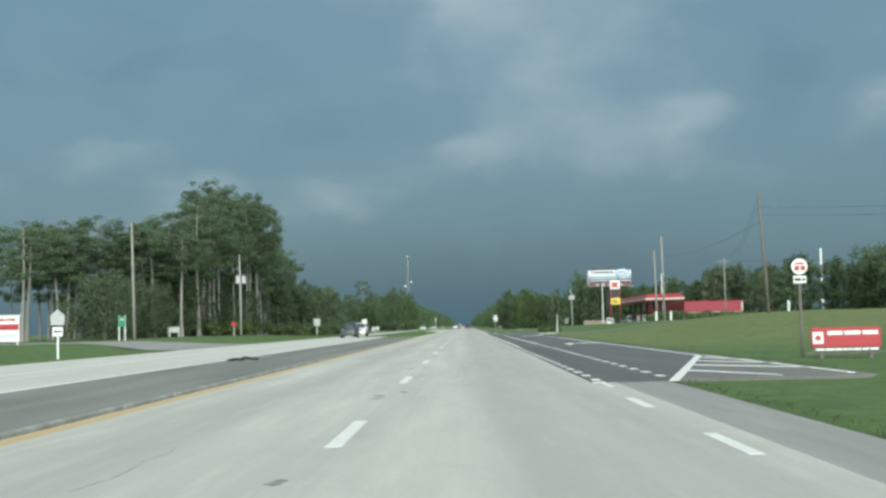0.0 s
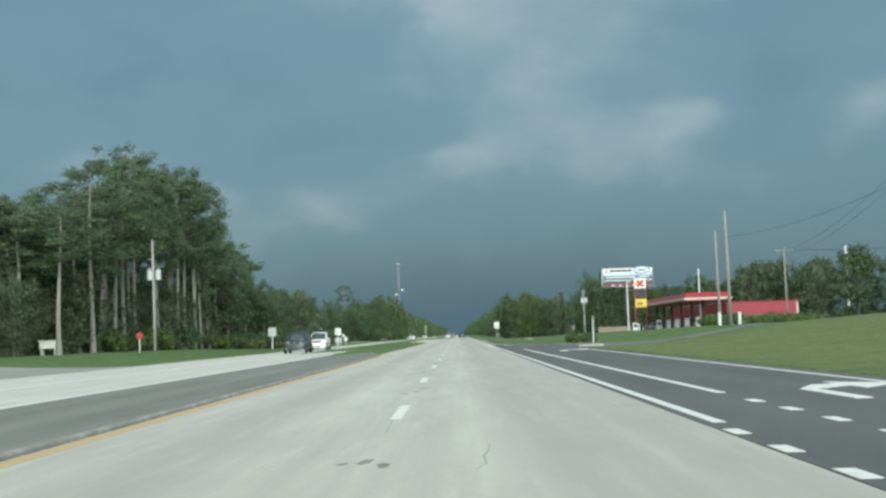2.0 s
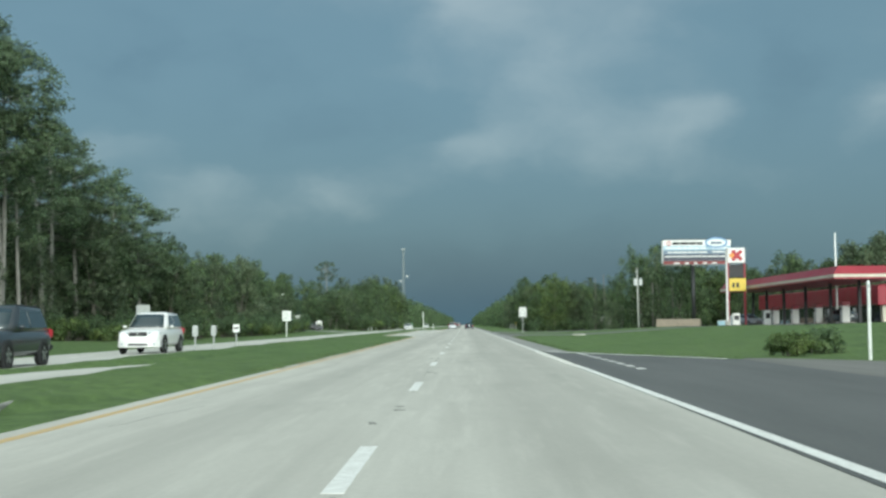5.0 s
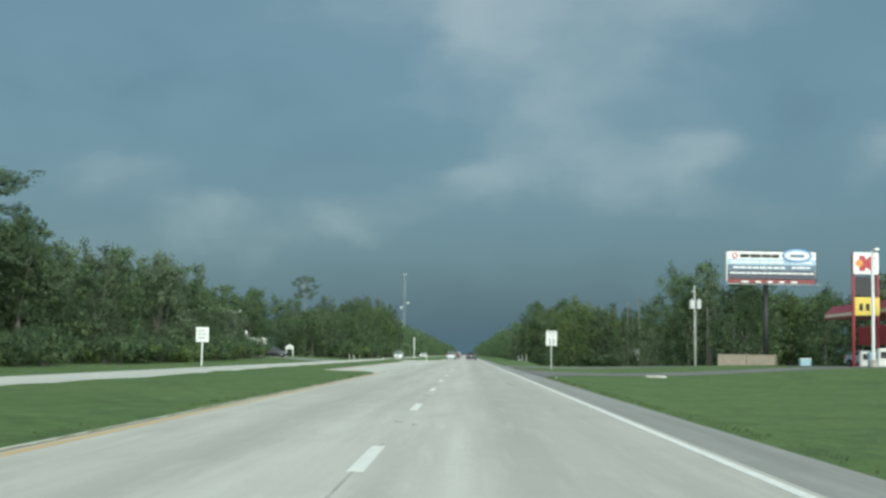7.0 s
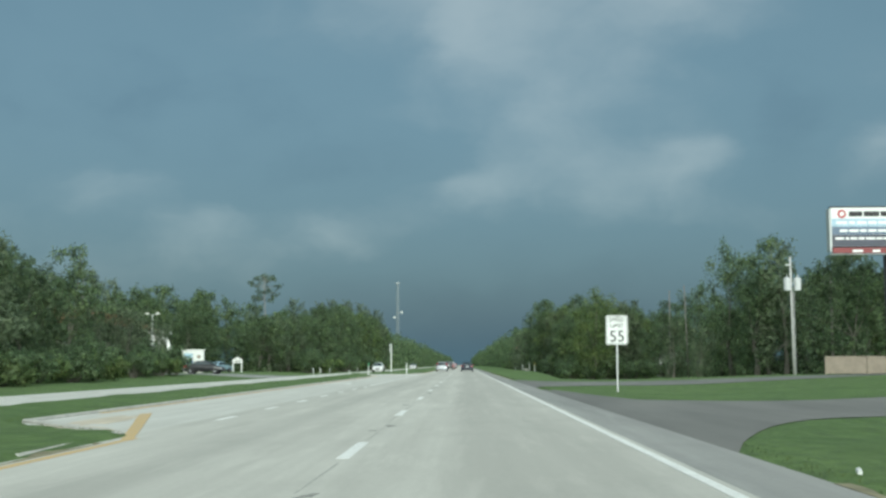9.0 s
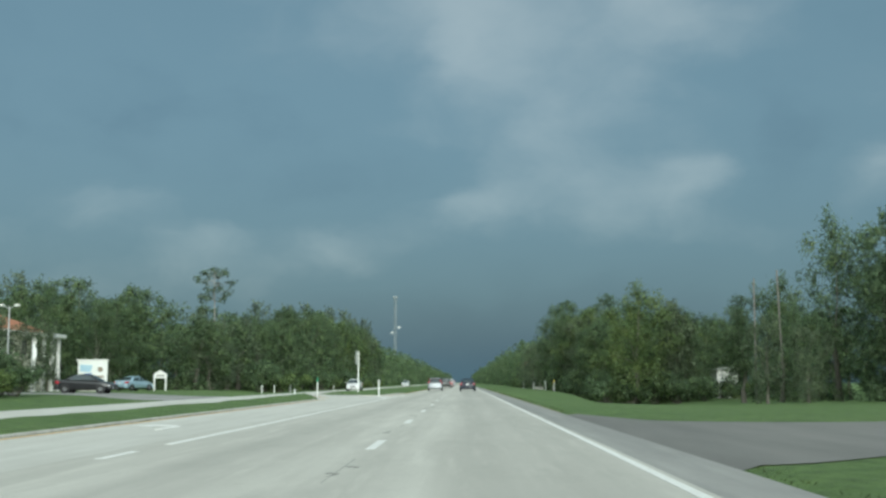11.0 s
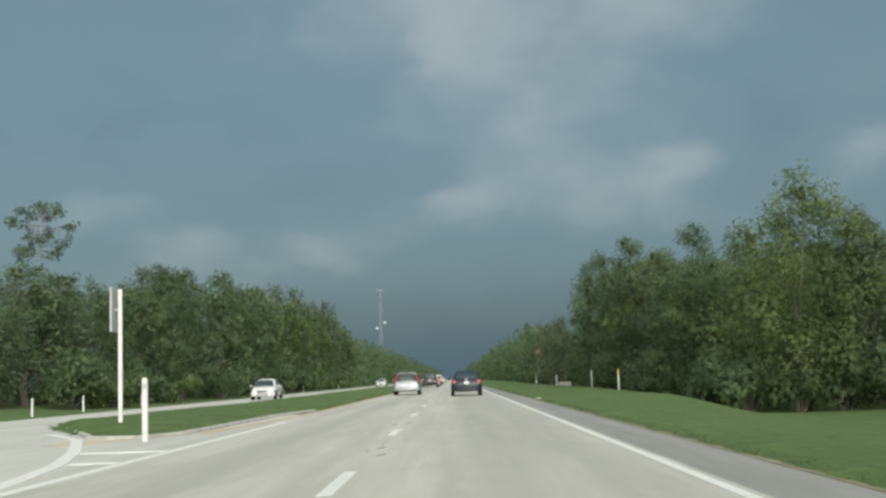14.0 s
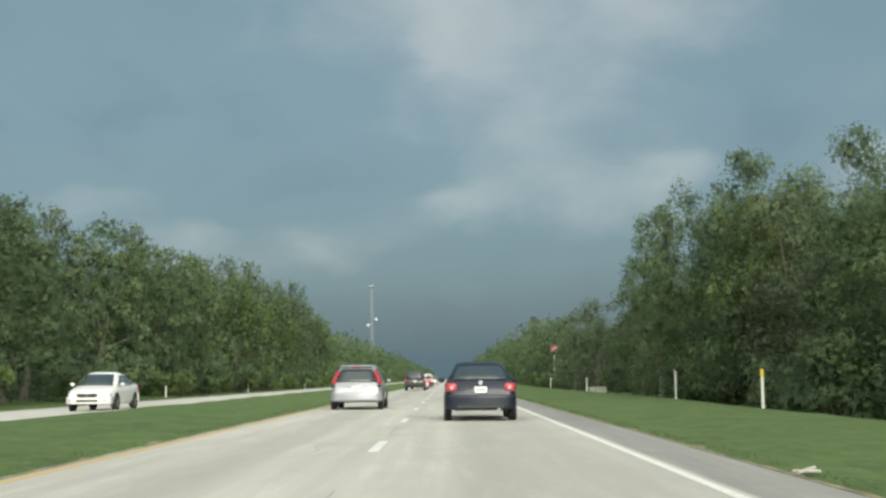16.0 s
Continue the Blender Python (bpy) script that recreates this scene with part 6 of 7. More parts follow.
delineator(-6.75, 340.6, 1.32, r=0.06)
delineator(-10.2, 330.6, 1.35, "white marker post with a green top at the median opening", SIGNGREEN, r=0.042)
delineator(-13.15, 341.0, 0.85)
for y in (377.5, 386, 399, 450, 488, 540):
    delineator(-21.6, y, 0.9)
delineator(11.1, 404.6, 1.45, "white marker post with a yellow top", SIGNYELLOW, 0.06)
for x, y, h in ((11.2, 422.8, 1.45), (12.8, 520, 1.5)):
    delineator(x, y, h, r=0.06)
delineator(10.35, 147.2, 2.2, "tall slim white pole beside the station entrance", r=0.05)
for x, y in ((25.3, 167.6), (27.3, 167.6)):
    delineator(x, y, 1.3, "stout white guard post at the foot of a utility pole", r=0.16)
delineator(27.2, 106.2, 0.9, "stout white guard post at the foot of a utility pole", r=0.12)
s = thing("red_sign", "red and white sign high on a slim post", "road sign", 13.5, 522.0)
part("post", box(0, 0.03, 2.6, 0.08, 0.06, 5.6, 0.01), STEEL, s)
part("panel", prism(disc(0, 5.3, 0.52, 8, turn=math.pi / 8), -0.03, 0.0), SIGNRED, s)
part("white_bar", prism([(-0.30, 5.08), (-0.02, 5.10), (0.30, 5.42), (0.10, 5.56)], -0.045, -0.032), SIGNWHITE, s)
s = thing("culvert_headwall", "low pale concrete culvert headwall with a white post beside it", "headwall", 13.4, 476.0)
part("wall", box(0.2, 0, 0.25, 1.6, 0.25, 0.75, 0.04), KERB, s)
part("post", tube([(-0.85, 0.0, -0.2), (-0.85, 0.0, 1.5)], 0.08, 10), WHITEPOST, s)


def utility_pole(x, y, top, label, wood=POLE_WOOD, lean=(0, 0), arm=0.0, cans=0, can_z=7.7, r=0.15):
    g = gz(x, y)
    s = thing("utility_pole", label, "utility pole", x, y)
    h = top - g
    part("shaft", tube([(0, 0, -0.5), (lean[0] * 0.5, lean[1] * 0.5, h * 0.5), (lean[0], lean[1], h)], [r, r * 0.85, r * 0.65], 10), wood, s, smooth_it=True)
    if arm:
        part("crossarm", box(lean[0], lean[1], h - 0.5, arm, 0.10, 0.12, 0.01), wood, s)
        for k in (-0.46, -0.2, 0.2, 0.46):
            part("insulator", tube([(lean[0] + arm * k, lean[1], h - 0.44), (lean[0] + arm * k, lean[1], h - 0.22)], [0.04, 0.03], 8), PORCELAIN, s)
    for i in range(cans):
        cx = (-0.38, 0.42)[i]
        can = part("transformer", tube([(cx, -0.1, can_z - g - 0.5), (cx, -0.1, can_z - g + 0.42), (cx, -0.1, can_z - g + 0.5)], [0.28, 0.28, 0.18], 14), PORCELAIN, s)
        part("bushing", tube([(cx, -0.1, can_z - g + 0.48), (cx, -0.1, can_z - g + 0.75)], 0.04, 8), PORCELAIN, can)
        part("bracket", box(cx * 0.5, -0.05, can_z - g + 0.1, abs(cx), 0.06, 0.08, 0), STEEL, s)
    if cans:
        part("cutout", box(-0.25, -0.08, can_z - g + 1.5, 0.45, 0.10, 0.10, 0.02), PORCELAIN, s)
        part("cable_guard", tube([(0.12, -0.1, 0.0), (0.12, -0.1, can_z - g - 0.6)], 0.03, 6), STEEL, s)
    return s


utility_pole(25.7, 107.0, 12.1, "tall dark wooden utility pole leaning slightly in the grass", POLE_DARK, (-0.55, 0.0))
utility_pole(26.5, 168.0, 12.6, "tall grey wooden utility pole near the filling station", POLE_WOOD, (-0.12, 0.0), r=0.19)
utility_pole(25.55, 168.6, 10.7, "grey wooden utility pole leaning beside a taller pole", POLE_WOOD, (-0.10, 0.0), r=0.17)
utility_pole(44.7, 215.0, 11.7, "wooden utility pole with a crossarm behind the station", POLE_WOOD, (0, 0), 2.4)
utility_pole(68.0, 280.0, 11.0, "wooden utility pole carrying a grey transformer", POLE_WOOD, (0, 0), 0.0, 1, 8.9, 0.18)
utility_pole(25.45, 300.8, 9.45, "pale wooden utility pole carrying two transformers", POLE_PALE, (-0.08, 0), 0.0, 2, 7.3, 0.12)
utility_pole(-30.3, 162.7, 11.2, "pale wooden utility pole carrying two transformers", POLE_PALE, (-0.12, 0), 0.0, 2, 7.8, 0.13)
utility_pole(-29.5, 107.0, 10.7, "slim grey wooden utility pole by the side street", POLE_WOOD, (-0.2, 0), r=0.14)
utility_pole(38.2, 243.0, 10.4, "slim pale pole behind the filling station canopy", WHITEPOST, (0, 0), r=0.13)
utility_pole(24.5, 353.0, 9.9, "bare dark wooden pole at the edge of the trees", POLE_DARK, (0, 0), r=0.09)
utility_pole(26.2, 350.5, 10.4, "bare grey wooden pole leaning at the edge of the trees", POLE_DARK, (-0.35, 0), r=0.09)
utility_pole(33.6, 318.0, 9.0, "bare wooden utility pole among the trees", POLE_DARK, (0, 0), r=0.14)
utility_pole(30.6, 320.0, 7.8, "bare wooden utility pole among the trees", POLE_DARK, (0, 0), r=0.14)
s = thing("monopole", "distant white monopole rising above the trees", "mast", 148.0, 515.0, 0.0)
part("shaft", tube([(0, 0, 0), (0, 0, 22.0), (0, 0, 30.0)], [0.6, 0.42, 0.38], 12), WHITEPOST, s)
part("sleeve", tube([(0, 0, 23.0), (0, 0, 29.5)], 0.55, 12), WHITEPOST, s)


def cable(a, b, sag):
    n = 14
    pts = [(a[0] + (b[0] - a[0]) * i / n, a[1] + (b[1] - a[1]) * i / n, a[2] + (b[2] - a[2]) * i / n - sag * 4 * (i / n) * (1 - i / n)) for i in range(n + 1)]
    ob = tagged(new("power_cable"), "thin dark overhead cable strung between poles", "cable", "overhead cables")
    part("strand", tube(pts, 0.013, 5), WIRE, ob)


for dz in (0.15, 0.9):
    cable((25.2, 107, 11.9 - dz), (44.7, 215, 11.4 - dz), 1.3)
cable((44.7, 215, 11.3), (68, 280, 10.6), 1.0)
cable((25.2, 107, 9.6), (26.1, 168, 10.0), 0.9)
cable((45.6, 215, 11.3), (86, 190, 11.6), 0.9)
cable((43.8, 215, 11.3), (86, 188, 11.6), 0.9)
cable((25.2, 107, 10.8), (66, 96, 11.2), 0.7)
cable((25.2, 107, 10.1), (66, 96, 10.5), 0.7)

# lattice mast on the horizon
MASTGREY = plain("hazy_grey_steel", (0.26, 0.29, 0.30), 0.6, 0.3)
s = thing("radio_mast", "distant slender lattice radio mast with dishes", "mast", -65.7, 1427.0, 0.0)
legs = [(1.1 * math.cos(a), 1.1 * math.sin(a)) for a in (0.5, 2.6, 4.7)]
for lx, ly in legs:
    part("leg", tube([(lx * 1.6, ly * 1.6, 0), (lx, ly, 82)], 0.20, 6), MASTGREY, s)
for i in range(26):
    z0, z1 = 82 * i / 26, 82 * (i + 1) / 26
    bm = bmesh.new()
    for j in range(3):
        a, b = legs[j], legs[(j + 1) % 3]
        k0, k1 = 1.6 - 0.6 * z0 / 82, 1.6 - 0.6 * z1 / 82
        tube([(a[0] * k0, a[1] * k0, z0), (b[0] * k1, b[1] * k1, z1)], 0.12, 4, bm)
    part("lattice", bm, MASTGREY, s)
for zz, dx in ((53.0, 4.0), (48, -3.0)):
    part("dish", tube([(dx, -1.5, zz), (dx, -1.0, zz)], [1.2, 0.5], 14), SIGNBACK, s)
    part("outrigger", tube([(0, 0, zz), (dx, -1.2, zz)], 0.15, 6), STEEL, s)
part("head_frame", box(0, 0, 82.0, 4.2, 3.0, 1.6, 0.1), MASTGREY, s)

# ---- filling station ----
s = thing("station_canopy", "filling station canopy with a red roof edge and white band", "canopy", 0, 0, 0.0)
cx0, cx1, cy0, cy1 = 32.0, 39.0, 223.0, 272.0
part("roof_deck", box((cx0 + cx1) / 2, (cy0 + cy1) / 2, 5.10, cx1 - cx0 - 0.1, cy1 - cy0 - 0.1, 0.30, 0.02), WHITEWALL, s)
for nm, mat, za, zb, o0, o1 in (("lower_band", REDWALL, 4.85, 4.998, 0.01, 0.01), ("white_band", CREAM, 5.0, 5.28, 0.0, 0.0), ("red_edge", REDWALL, 5.284, 6.02, 0.02, -0.55)):
    ring0 = [(cx0 - o0, cy0 - o0), (cx1 + o0, cy0 - o0), (cx1 + o0, cy1 + o0), (cx0 - o0, cy1 + o0)]
    ring1 = [(cx0 - o1, cy0 - o1), (cx1 + o1, cy0 - o1), (cx1 + o1, cy1 + o1), (cx0 - o1, cy1 + o1)]
    part(nm, loft([[(x, y, za) for x, y in ring0], [(x, y, zb) for x, y in ring1]]), mat, s)
for yy in (227, 236, 245, 254, 262, 269):
    g = gz(35.5, yy)
    part("column", box(35.5, yy, (4.95 + g) / 2, 0.30, 0.30, 4.95 - g, 0.03), TRIMBLACK, s, "dark painted column")
for yy in (231, 240, 249, 258):
    part("ceiling_lamp", box(34.0, yy, 4.92, 0.6, 0.6, 0.08, 0.02), SIGNWHITE, s)
for yy in (231.5, 240.5, 249.5, 258):
    g = gz(35.5, yy) + 0.04
    p = thing("fuel_pump", "red and white fuel pump on a concrete island", "fuel pump", 35.5, yy, g, 0, "fuel pumps")
    part("island", box(0, 0, 0.09, 1.2, 3.2, 0.18, 0.04), KERB, p)
    part("body", box(0, 0, 0.95, 0.7, 0.9, 1.55, 0.05, 2), WHITEWALL, p)
    part("red_panel", box(0, 0, 1.95, 0.74, 0.94, 0.42, 0.04), REDWALL, p)
    part("display", box(-0.36, 0, 1.45, 0.03, 0.5, 0.3, 0.01), INK, p)
    part("hose", tube([(-0.38, 0.3, 1.3), (-0.55, 0.36, 0.7), (-0.40, 0.3, 0.35)], 0.025, 6), RUBBER, p)
s = thing("station_shop", "long low filling station shop with a red fascia and dark windows", "shop", 0, 0, 0.0)
part("wall", box(48.5, 269.5, 2.4, 11.0, 53.0, 4.6, 0.03), CREAM, s)
part("red_fascia", box(42.85, 269.5, 3.85, 0.36, 53.6, 2.0, 0.04), REDWALL, s)
part("red_fascia", box(48.0, 242.8, 3.75, 11.2, 0.36, 2.0, 0.04), REDWALL, s)
part("roof", box(48.5, 269.5, 4.85, 11.6, 53.8, 0.12, 0.03), REDWALL, s)
for i in range(13):
    w = part("window", box(42.96, 245.5 + 4 * i, 1.75, 0.08, 3.4, 2.0, 0.01), DARKGLASS, s)
    part("window_frame", box(42.93, 247.5 + 4 * i, 1.75, 0.14, 0.12, 2.1, 0.01), STEEL, w)
part("poster", box(42.9, 252, 1.9, 0.05, 1.1, 1.3, 0.01), SIGNWHITE, s)
part("poster", box(42.9, 262, 1.9, 0.05, 1.1, 1.3, 0.01), SIGNWHITE, s)
# tall price sign
s = thing("price_sign", "tall station sign with a white logo panel and yellow price panel", "station sign", 30.55, 255.8, None)
for sx in (-0.95, 0.95):
    part("post", box(sx, 0, 4.4, 0.20, 0.20, 9.2, 0.02), REDWALL, s)
logo = part("logo_panel", box(0, -0.02, 8.15, 2.0, 0.5, 1.75, 0.05, 2), SIGNWHITE, s)
part("logo_shape", prism([(-0.55, 7.55), (-0.15, 7.55), (0.0, 7.85), (0.45, 7.5), (0.72, 7.75), (0.35, 8.15), (0.72, 8.55), (0.45, 8.8), (0.0, 8.45), (-0.15, 8.75), (-0.55, 8.75)], -0.30, -0.275), SIGNRED, logo)
part("logo_shape", prism(disc(-0.55, 8.15, 0.28, 14), -0.31, -0.28), SIGNORANGE, logo)
price = part("price_panel", box(0.08, -0.02, 4.75, 1.95, 0.4, 1.45, 0.04, 2), SIGNYELLOW, s)
bars(price, -0.55, 0.7, 4.7, 0.55, -0.235, INK, 44, "price_bar", 0.2, (0.35, 0.7))
part("dark_panel", box(0, 0.05, 6.35, 1.7, 0.12, 1.5, 0.02), TRIMBLACK, s)
s = thing("lot_light", "tall slim white light pole at the forecourt edge", "street lamp", 26.3, 241.0)
part("pole", tube([(0, 0, -0.3), (0, 0, 7.8)], [0.13, 0.09], 10), WHITEPOST, s)
part("lamp_head", box(0.15, -0.2, 7.85, 0.36, 0.6, 0.16, 0.04, 2), WHITEWALL, s)
part("footing", tube([(0, 0, -0.1), (0, 0, 0.5)], 0.28, 12), KERB, s)
# clutter at the forecourt edge
for x, y, h, lab, mat in ((27.6, 243, 1.3, "white upright machine at the forecourt edge", WHITEWALL), (28.6, 248.0, 1.1, "pale teal upright machine at the forecourt edge", SKYBLUE), (29.4, 252.5, 1.2, "white upright machine at the forecourt edge", WHITEWALL), (32.6, 250.0, 1.7, "white poster stand at the forecourt edge", SIGNWHITE)):
    s = thing("air_machine", lab, "machine", x, y)
    part("body", box(0, 0, h / 2, 0.75, 0.6, h, 0.06, 2), mat, s)
    part("panel", box(0, -0.31, h * 0.65, 0.5, 0.03, h * 0.35, 0.01), TRIMBLACK, s)
    part("base", box(0, 0, 0.04, 0.95, 0.8, 0.14, 0.02), KERB, s)
for x, y, rz, c, lab in ((33.8, 270, 200, SILVER, "silver saloon parked at the filling station"), (37.6, 236, 10, DARKGREY, "dark grey saloon parked beside a fuel pump")):
    car("sedan", lab, x, y, gz(x, y) + 0.045, rz, c)
car("suv", "white pickup-style vehicle parked behind the low hedge", 47.0, 228.0, gz(47, 228) + 0.045, 80, WHITECAR)
# low hedge in front of the station
hedge = [shrub(71, 1.3, 1.7, 900, BRIGHT_LEAF, "low ragged green hedge plant", 0.2), shrub(72, 1.5, 1.5, 900, OAK_LEAF, "low ragged green hedge plant", 0.2)]
for i in range(26):
    x = 27.5 + 0.95 * i * 0.9 + random.uniform(-0.4, 0.4)
    y = 186 + 1.0 * i + random.uniform(-2, 2)
    group(plant(hedge[i % 2], x, y, random.uniform(0.8, 1.1)), "station hedge")
for p in hedge:
    hx, hy = (9.0, 150.5) if p is hedge[0] else (10.4, 152.5)
    p.matrix_basis = Matrix.Translation((hx, hy, gz(hx, hy) - 0.05)) @ Matrix.Diagonal((0.7, 0.7, 0.6, 1))

# billboard
PALEBLUE = plain("pale_blue_print", (0.36, 0.50, 0.60), 0.5, 0, 0.15, 1.2)
SLATEBLUE = plain("slate_blue_print", (0.12, 0.17, 0.24), 0.5, 0, 0.15, 1.2)
DEEPBLUE = plain("dark_slate_print", (0.055, 0.06, 0.085), 0.5, 0, 0.15, 1.2)
DARKRED = plain("dark_red_print", (0.20, 0.035, 0.035), 0.5, 0, 0.15, 1.2)
s = thing("billboard", "large billboard with blue and white artwork on one dark post", "billboard", 35.5, 306.0)
g = gz(35.5, 306)
part("post", tube([(-0.6, 0.4, -0.3), (-0.6, 0.4, 10.6 - g)], 0.30, 16), TRIMBLACK, s, "dark steel post", True)
face = part("face", box(0, 0, 12.35 - g, 10.6, 0.35, 3.3, 0.03), SIGNWHITE, s)
part("skirt", box(0, 0.02, 10.42 - g, 10.4, 0.30, 0.46, 0.02), DARKRED, s, "dark red lower skirt")
part("trim", box(-5.42, 0.1, 12.1 - g, 0.16, 0.9, 3.6, 0.01), SIGNBACK, s)
part("frame_edge", box(0, 0, 14.04 - g, 10.7, 0.42, 0.08, 0.01), TRIMBLACK, s)
for sx in (-5.33, 5.33):
    part("frame_edge", box(sx, 0, 12.25 - g, 0.06, 0.42, 3.6, 0.01), TRIMBLACK, s)
part("catwalk", box(0.0, -0.75, 10.02 - g, 11.4, 0.7, 0.06, 0.01), STEEL, s)
for i in range(6):
    part("strut", tube([(-5 + 2 * i, 0.0, 10.0 - g), (-5 + 2 * i, -1.05, 10.02 - g)], 0.04, 6), STEEL, s)
part("torsion_beam", box(0, 0.45, 10.6 - g, 10.0, 0.35, 0.4, 0.02), TRIMBLACK, s)
part("oval", prism(disc(3.0, 13.55 - g, 1.75, 32, 0.48), -0.26, -0.18), SIGNBLUE, face, "blue oval emblem")
part("oval_rim", prism(disc(3.0, 13.55 - g, 1.6, 32, 0.44), -0.275, -0.262), PALEBLUE, face)
part("oval_core", prism(disc(3.0, 13.52 - g, 1.40, 32, 0.37), -0.29, -0.276), SIGNWHITE, face)
part("oval_bar", box(3.0, -0.30, 13.50 - g, 1.7, 0.012, 0.34, 0), SLATEBLUE, face)
part("emblem", prism(disc(-4.4, 13.45 - g, 0.36, 20), -0.20, -0.176), SIGNRED, face)
part("emblem_core", prism(disc(-4.4, 13.45 - g, 0.2, 16), -0.215, -0.202), SIGNWHITE, face)
part("blue_field", box(0, -0.18, 12.72 - g, 10.5, 0.01, 0.66, 0), PALEBLUE, face)
part("blue_field", box(0, -0.18, 12.05 - g, 10.5, 0.01, 0.66, 0), SLATEBLUE, face)
part("blue_field", box(0, -0.18, 11.21 - g, 10.5, 0.01, 1.0, 0), DEEPBLUE, face)
bars(face, -3.8, 0.9, 13.45 - g, 0.42, -0.18, INK, 51, gap=0.12, wide=(2.2, 4.0))
bars(face, -4.9, 1.6, 12.72 - g, 0.27, -0.19, SIGNWHITE, 52, wide=(1.8, 3.5))
bars(face, -4.6, 1.6, 12.05 - g, 0.22, -0.19, SIGNWHITE, 53, wide=(1.2, 4))
bars(face, -5.0, 5.0, 11.40 - g, 0.20, -0.19, SIGNWHITE, 54, wide=(1.2, 4))
bars(face, 2.4, 4.8, 12.1 - g, 0.24, -0.19, SIGNWHITE, 55)
bars(face, 2.4, 4.8, 12.72 - g, 0.22, -0.19, SIGNWHITE, 57)
bars(s, -3.6, 3.8, 10.36 - g, 0.20, -0.135, SIGNWHITE, 56, gap=2.0)
# fence panels and bin beneath it
s = thing("fence", "two tan timber fence panels between slim posts", "fence", 0, 0, 0.0)
for i in range(2):
    x = 30.2 + 3.35 * i
    g = gz(x, 303)
    p = part("fence_panel", box(x, 303, g + 0.72, 3.2, 0.08, 1.35, 0.015), FENCEWOOD, s)
    part("cap_rail", box(x, 303, g + 1.42, 3.25, 0.14, 0.06, 0.01), FENCEWOOD, p)
for i in range(3):
    x = 28.55 + 3.35 * i
    part("fence_post", box(x, 303, gz(x, 303) + 0.70, 0.13, 0.16, 1.5, 0.015), FENCEWOOD, s)
s = thing("refuse_bin", "pale green and white refuse bin beside the fence", "bin", 38.2, 301.5)
s.scale = (0.62, 0.62, 0.9)
part("body", loft([[(sx * 1.0 * k, sy * 0.7 * k, z) for sx, sy in ((-1, -1), (1, -1), (1, 1), (-1, 1))] for z, k in ((0.05, 0.9), (1.15, 1.0))]), SKYBLUE, s)
part("lid", box(0, 0, 1.20, 2.1, 1.5, 0.09, 0.02), WHITEWALL, s)
s = thing("concrete_pad", "flat concrete slab set in the grass", "concrete slab", 9.4, 225.3)
part("slab", box(0, 0, 0.05, 1.1, 0.8, 0.14, 0.02), KERB, s)
s = thing("concrete_pad", "flat concrete slab set in the grass", "concrete slab", 7.6, 124.0)
part("slab", box(0, 0, 0.06, 1.6, 1.0, 0.12, 0.02), KERB, s)

# ---- buildings among the trees ----
s = thing("house", "cream two-storey building with a terracotta roof and columned porch", "house", -46.0, 353.0)
part("wall", box(0, 0, 2.7, 9.0, 30.0, 5.6, 0.03), CREAM, s)
part("roof", loft([[(sx * 5.2, sy * 15.8, 5.5) for sx, sy in ((-1, -1), (1, -1), (1, 1), (-1, 1))], [(sx * 0.4, sy * 11.5, 7.6) for sx, sy in ((-1, -1), (1, -1), (1, 1), (-1, 1))]]), TERRACOTTA, s)
part("eaves", box(0, 0, 5.47, 10.5, 31.7, 0.16, 0.02), WHITEWALL, s)
for i in range(8):
    yy = -13 + 3.7 * i
    for zz in (1.6, 4.1):
        w = part("window", box(4.53, yy, zz, 0.08, 1.2, 1.4, 0.01), DARKGLASS, s)
        part("window_frame", box(4.55, yy, zz - 0.75, 0.18, 1.4, 0.1, 0.01), WHITEWALL, w)
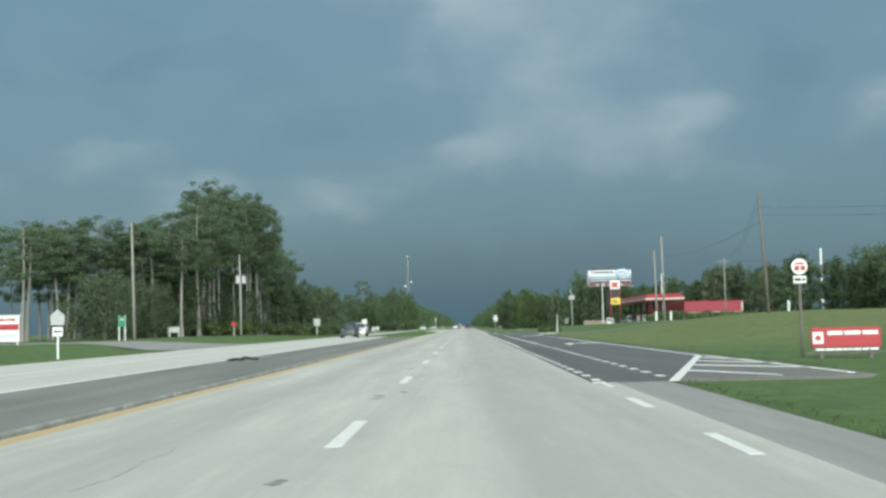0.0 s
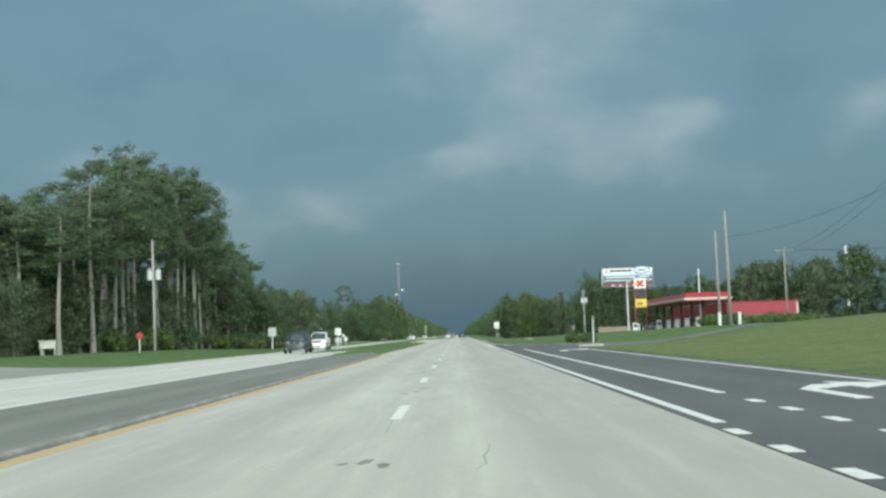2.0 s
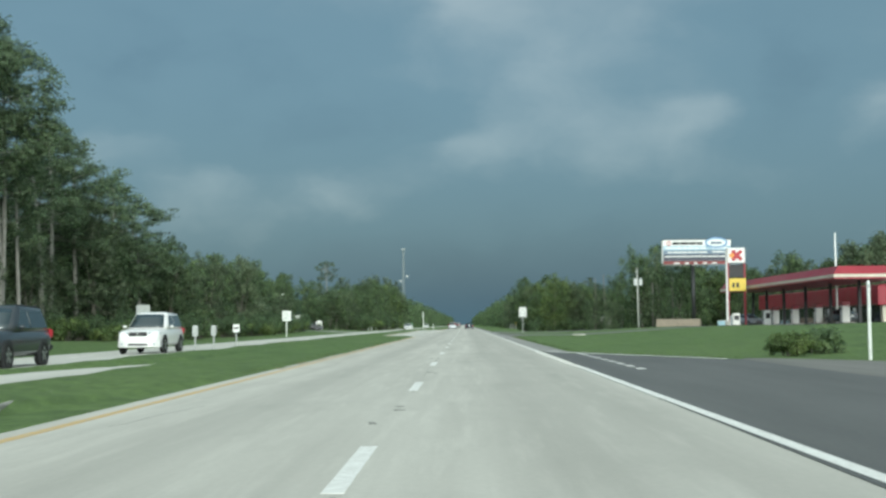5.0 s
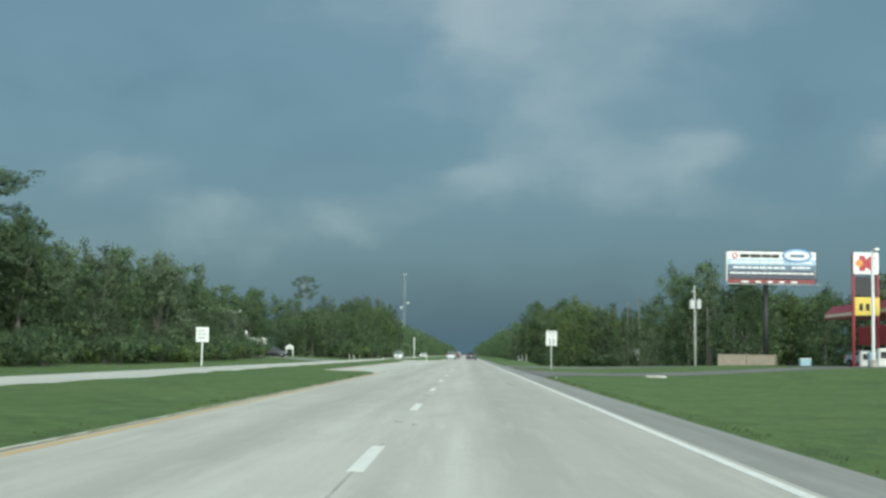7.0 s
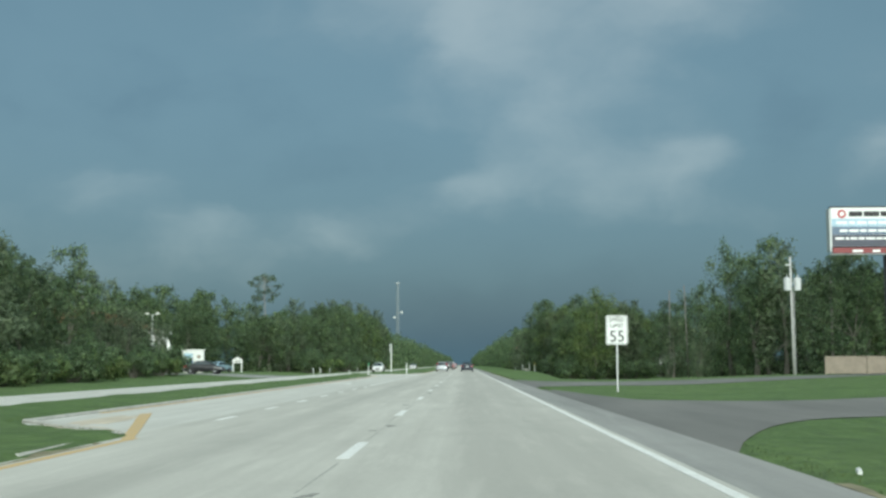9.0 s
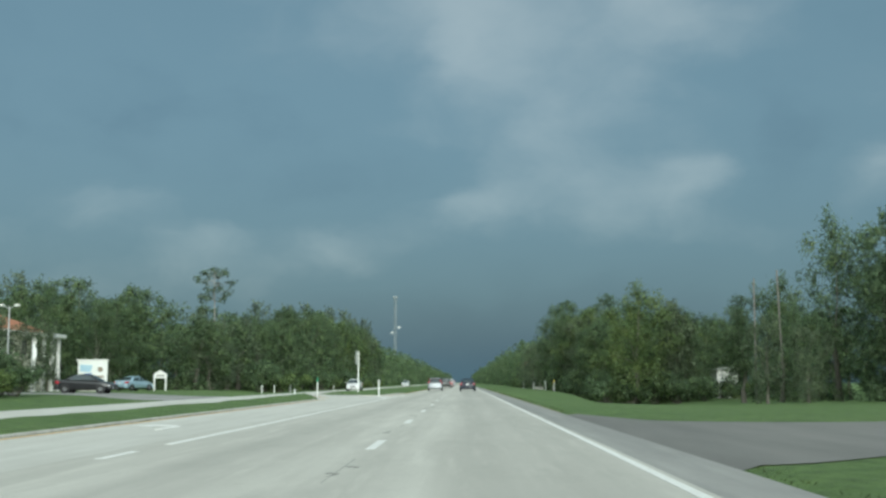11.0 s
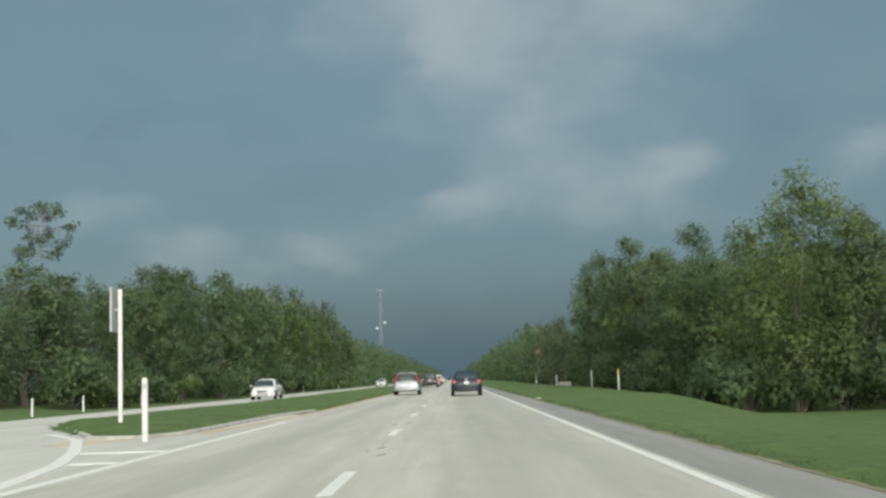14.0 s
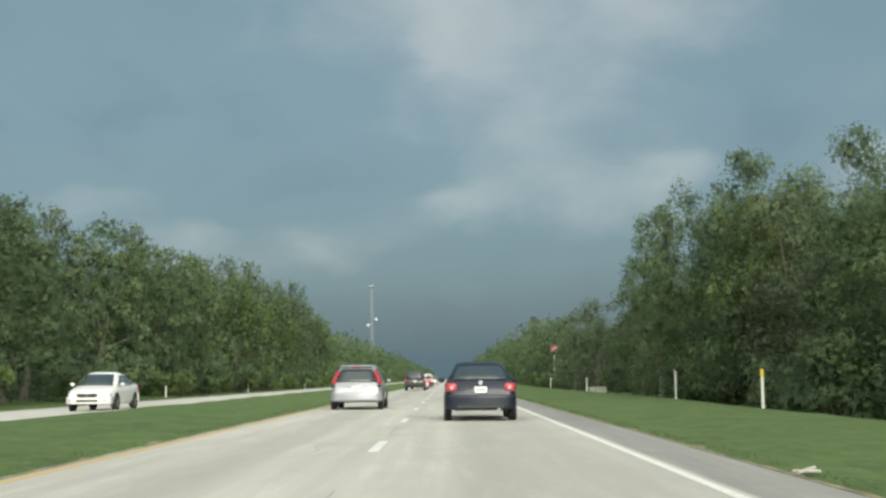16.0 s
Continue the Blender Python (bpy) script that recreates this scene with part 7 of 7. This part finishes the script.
for xx in (-2.5, 2.0):
    for zz in (1.6, 4.1):
        w = part("window", box(xx, -15.03, zz, 1.3, 0.08, 1.4, 0.01), DARKGLASS, s)
        part("window_frame", box(xx, -15.05, zz - 0.75, 1.5, 0.18, 0.1, 0.01), WHITEWALL, w)
for yy in (8.0, 10.5, 13.0, 14.8):
    part("column", tube([(5.9, yy, -0.2), (5.9, yy, 5.2)], [0.24, 0.20], 12), WHITEWALL, s)
part("porch_roof", box(5.4, 11.4, 5.3, 2.2, 8.0, 0.36, 0.03), WHITEWALL, s)
s = thing("shed", "small white shed with a pale metal roof among the trees", "shed", 31.2, 398.0)
part("wall", box(0, 0, 1.70, 2.5, 4.0, 3.5, 0.02), WHITEWALL, s)
part("roof", prism([(-1.6, 3.40), (1.6, 3.60), (1.6, 3.75), (-1.6, 3.55)], -2.4, 2.4), STEEL, s)
part("door", box(-0.4, -2.02, 1.0, 0.9, 0.06, 2.0, 0.01), TRIMBLACK, s)

# broken stake lying at the pavement edge, and a scrap of litter
s = thing("broken_stake", "broken white marker stake lying at the edge of the grass", "stake", 3.1, 371.3, 0.02)
part("stake_piece", tube([(-0.13, -0.10, 0.02), (0.12, 0.16, 0.05)], 0.02, 8), KERB, s)
part("stake_base", tube([(-0.14, 0.06, 0.02), (0.10, -0.12, 0.03)], 0.018, 8), KERB, s)
s = thing("paper_scrap", "crumpled white paper cup lying in the grass", "litter", 3.3, 215.2, 0.03)
part("cup", tube([(0, -0.05, 0.03), (0.02, 0.06, 0.04)], [0.022, 0.030], 10), WHITEPOST, s)
s = thing("tyre_scrap", "torn black strip of tyre tread lying on the median strip", "debris", -8.37, 42.3, 0.012, 62)
bm = bmesh.new()
loft([[(x, -0.09 + 0.05 * math.sin(x * 5), 0.01 + h), (x, 0.09 + 0.05 * math.sin(x * 5), 0.01 + h), (x, 0.08 + 0.05 * math.sin(x * 5), 0.07 + h), (x, -0.08 + 0.05 * math.sin(x * 5), 0.07 + h)] for x, h in ((-0.7, 0.0), (-0.4, 0.04), (-0.1, 0.0), (0.2, 0.07), (0.5, 0.02), (0.75, 0.0))], bm)
part("tread", bm, RUBBER, s)
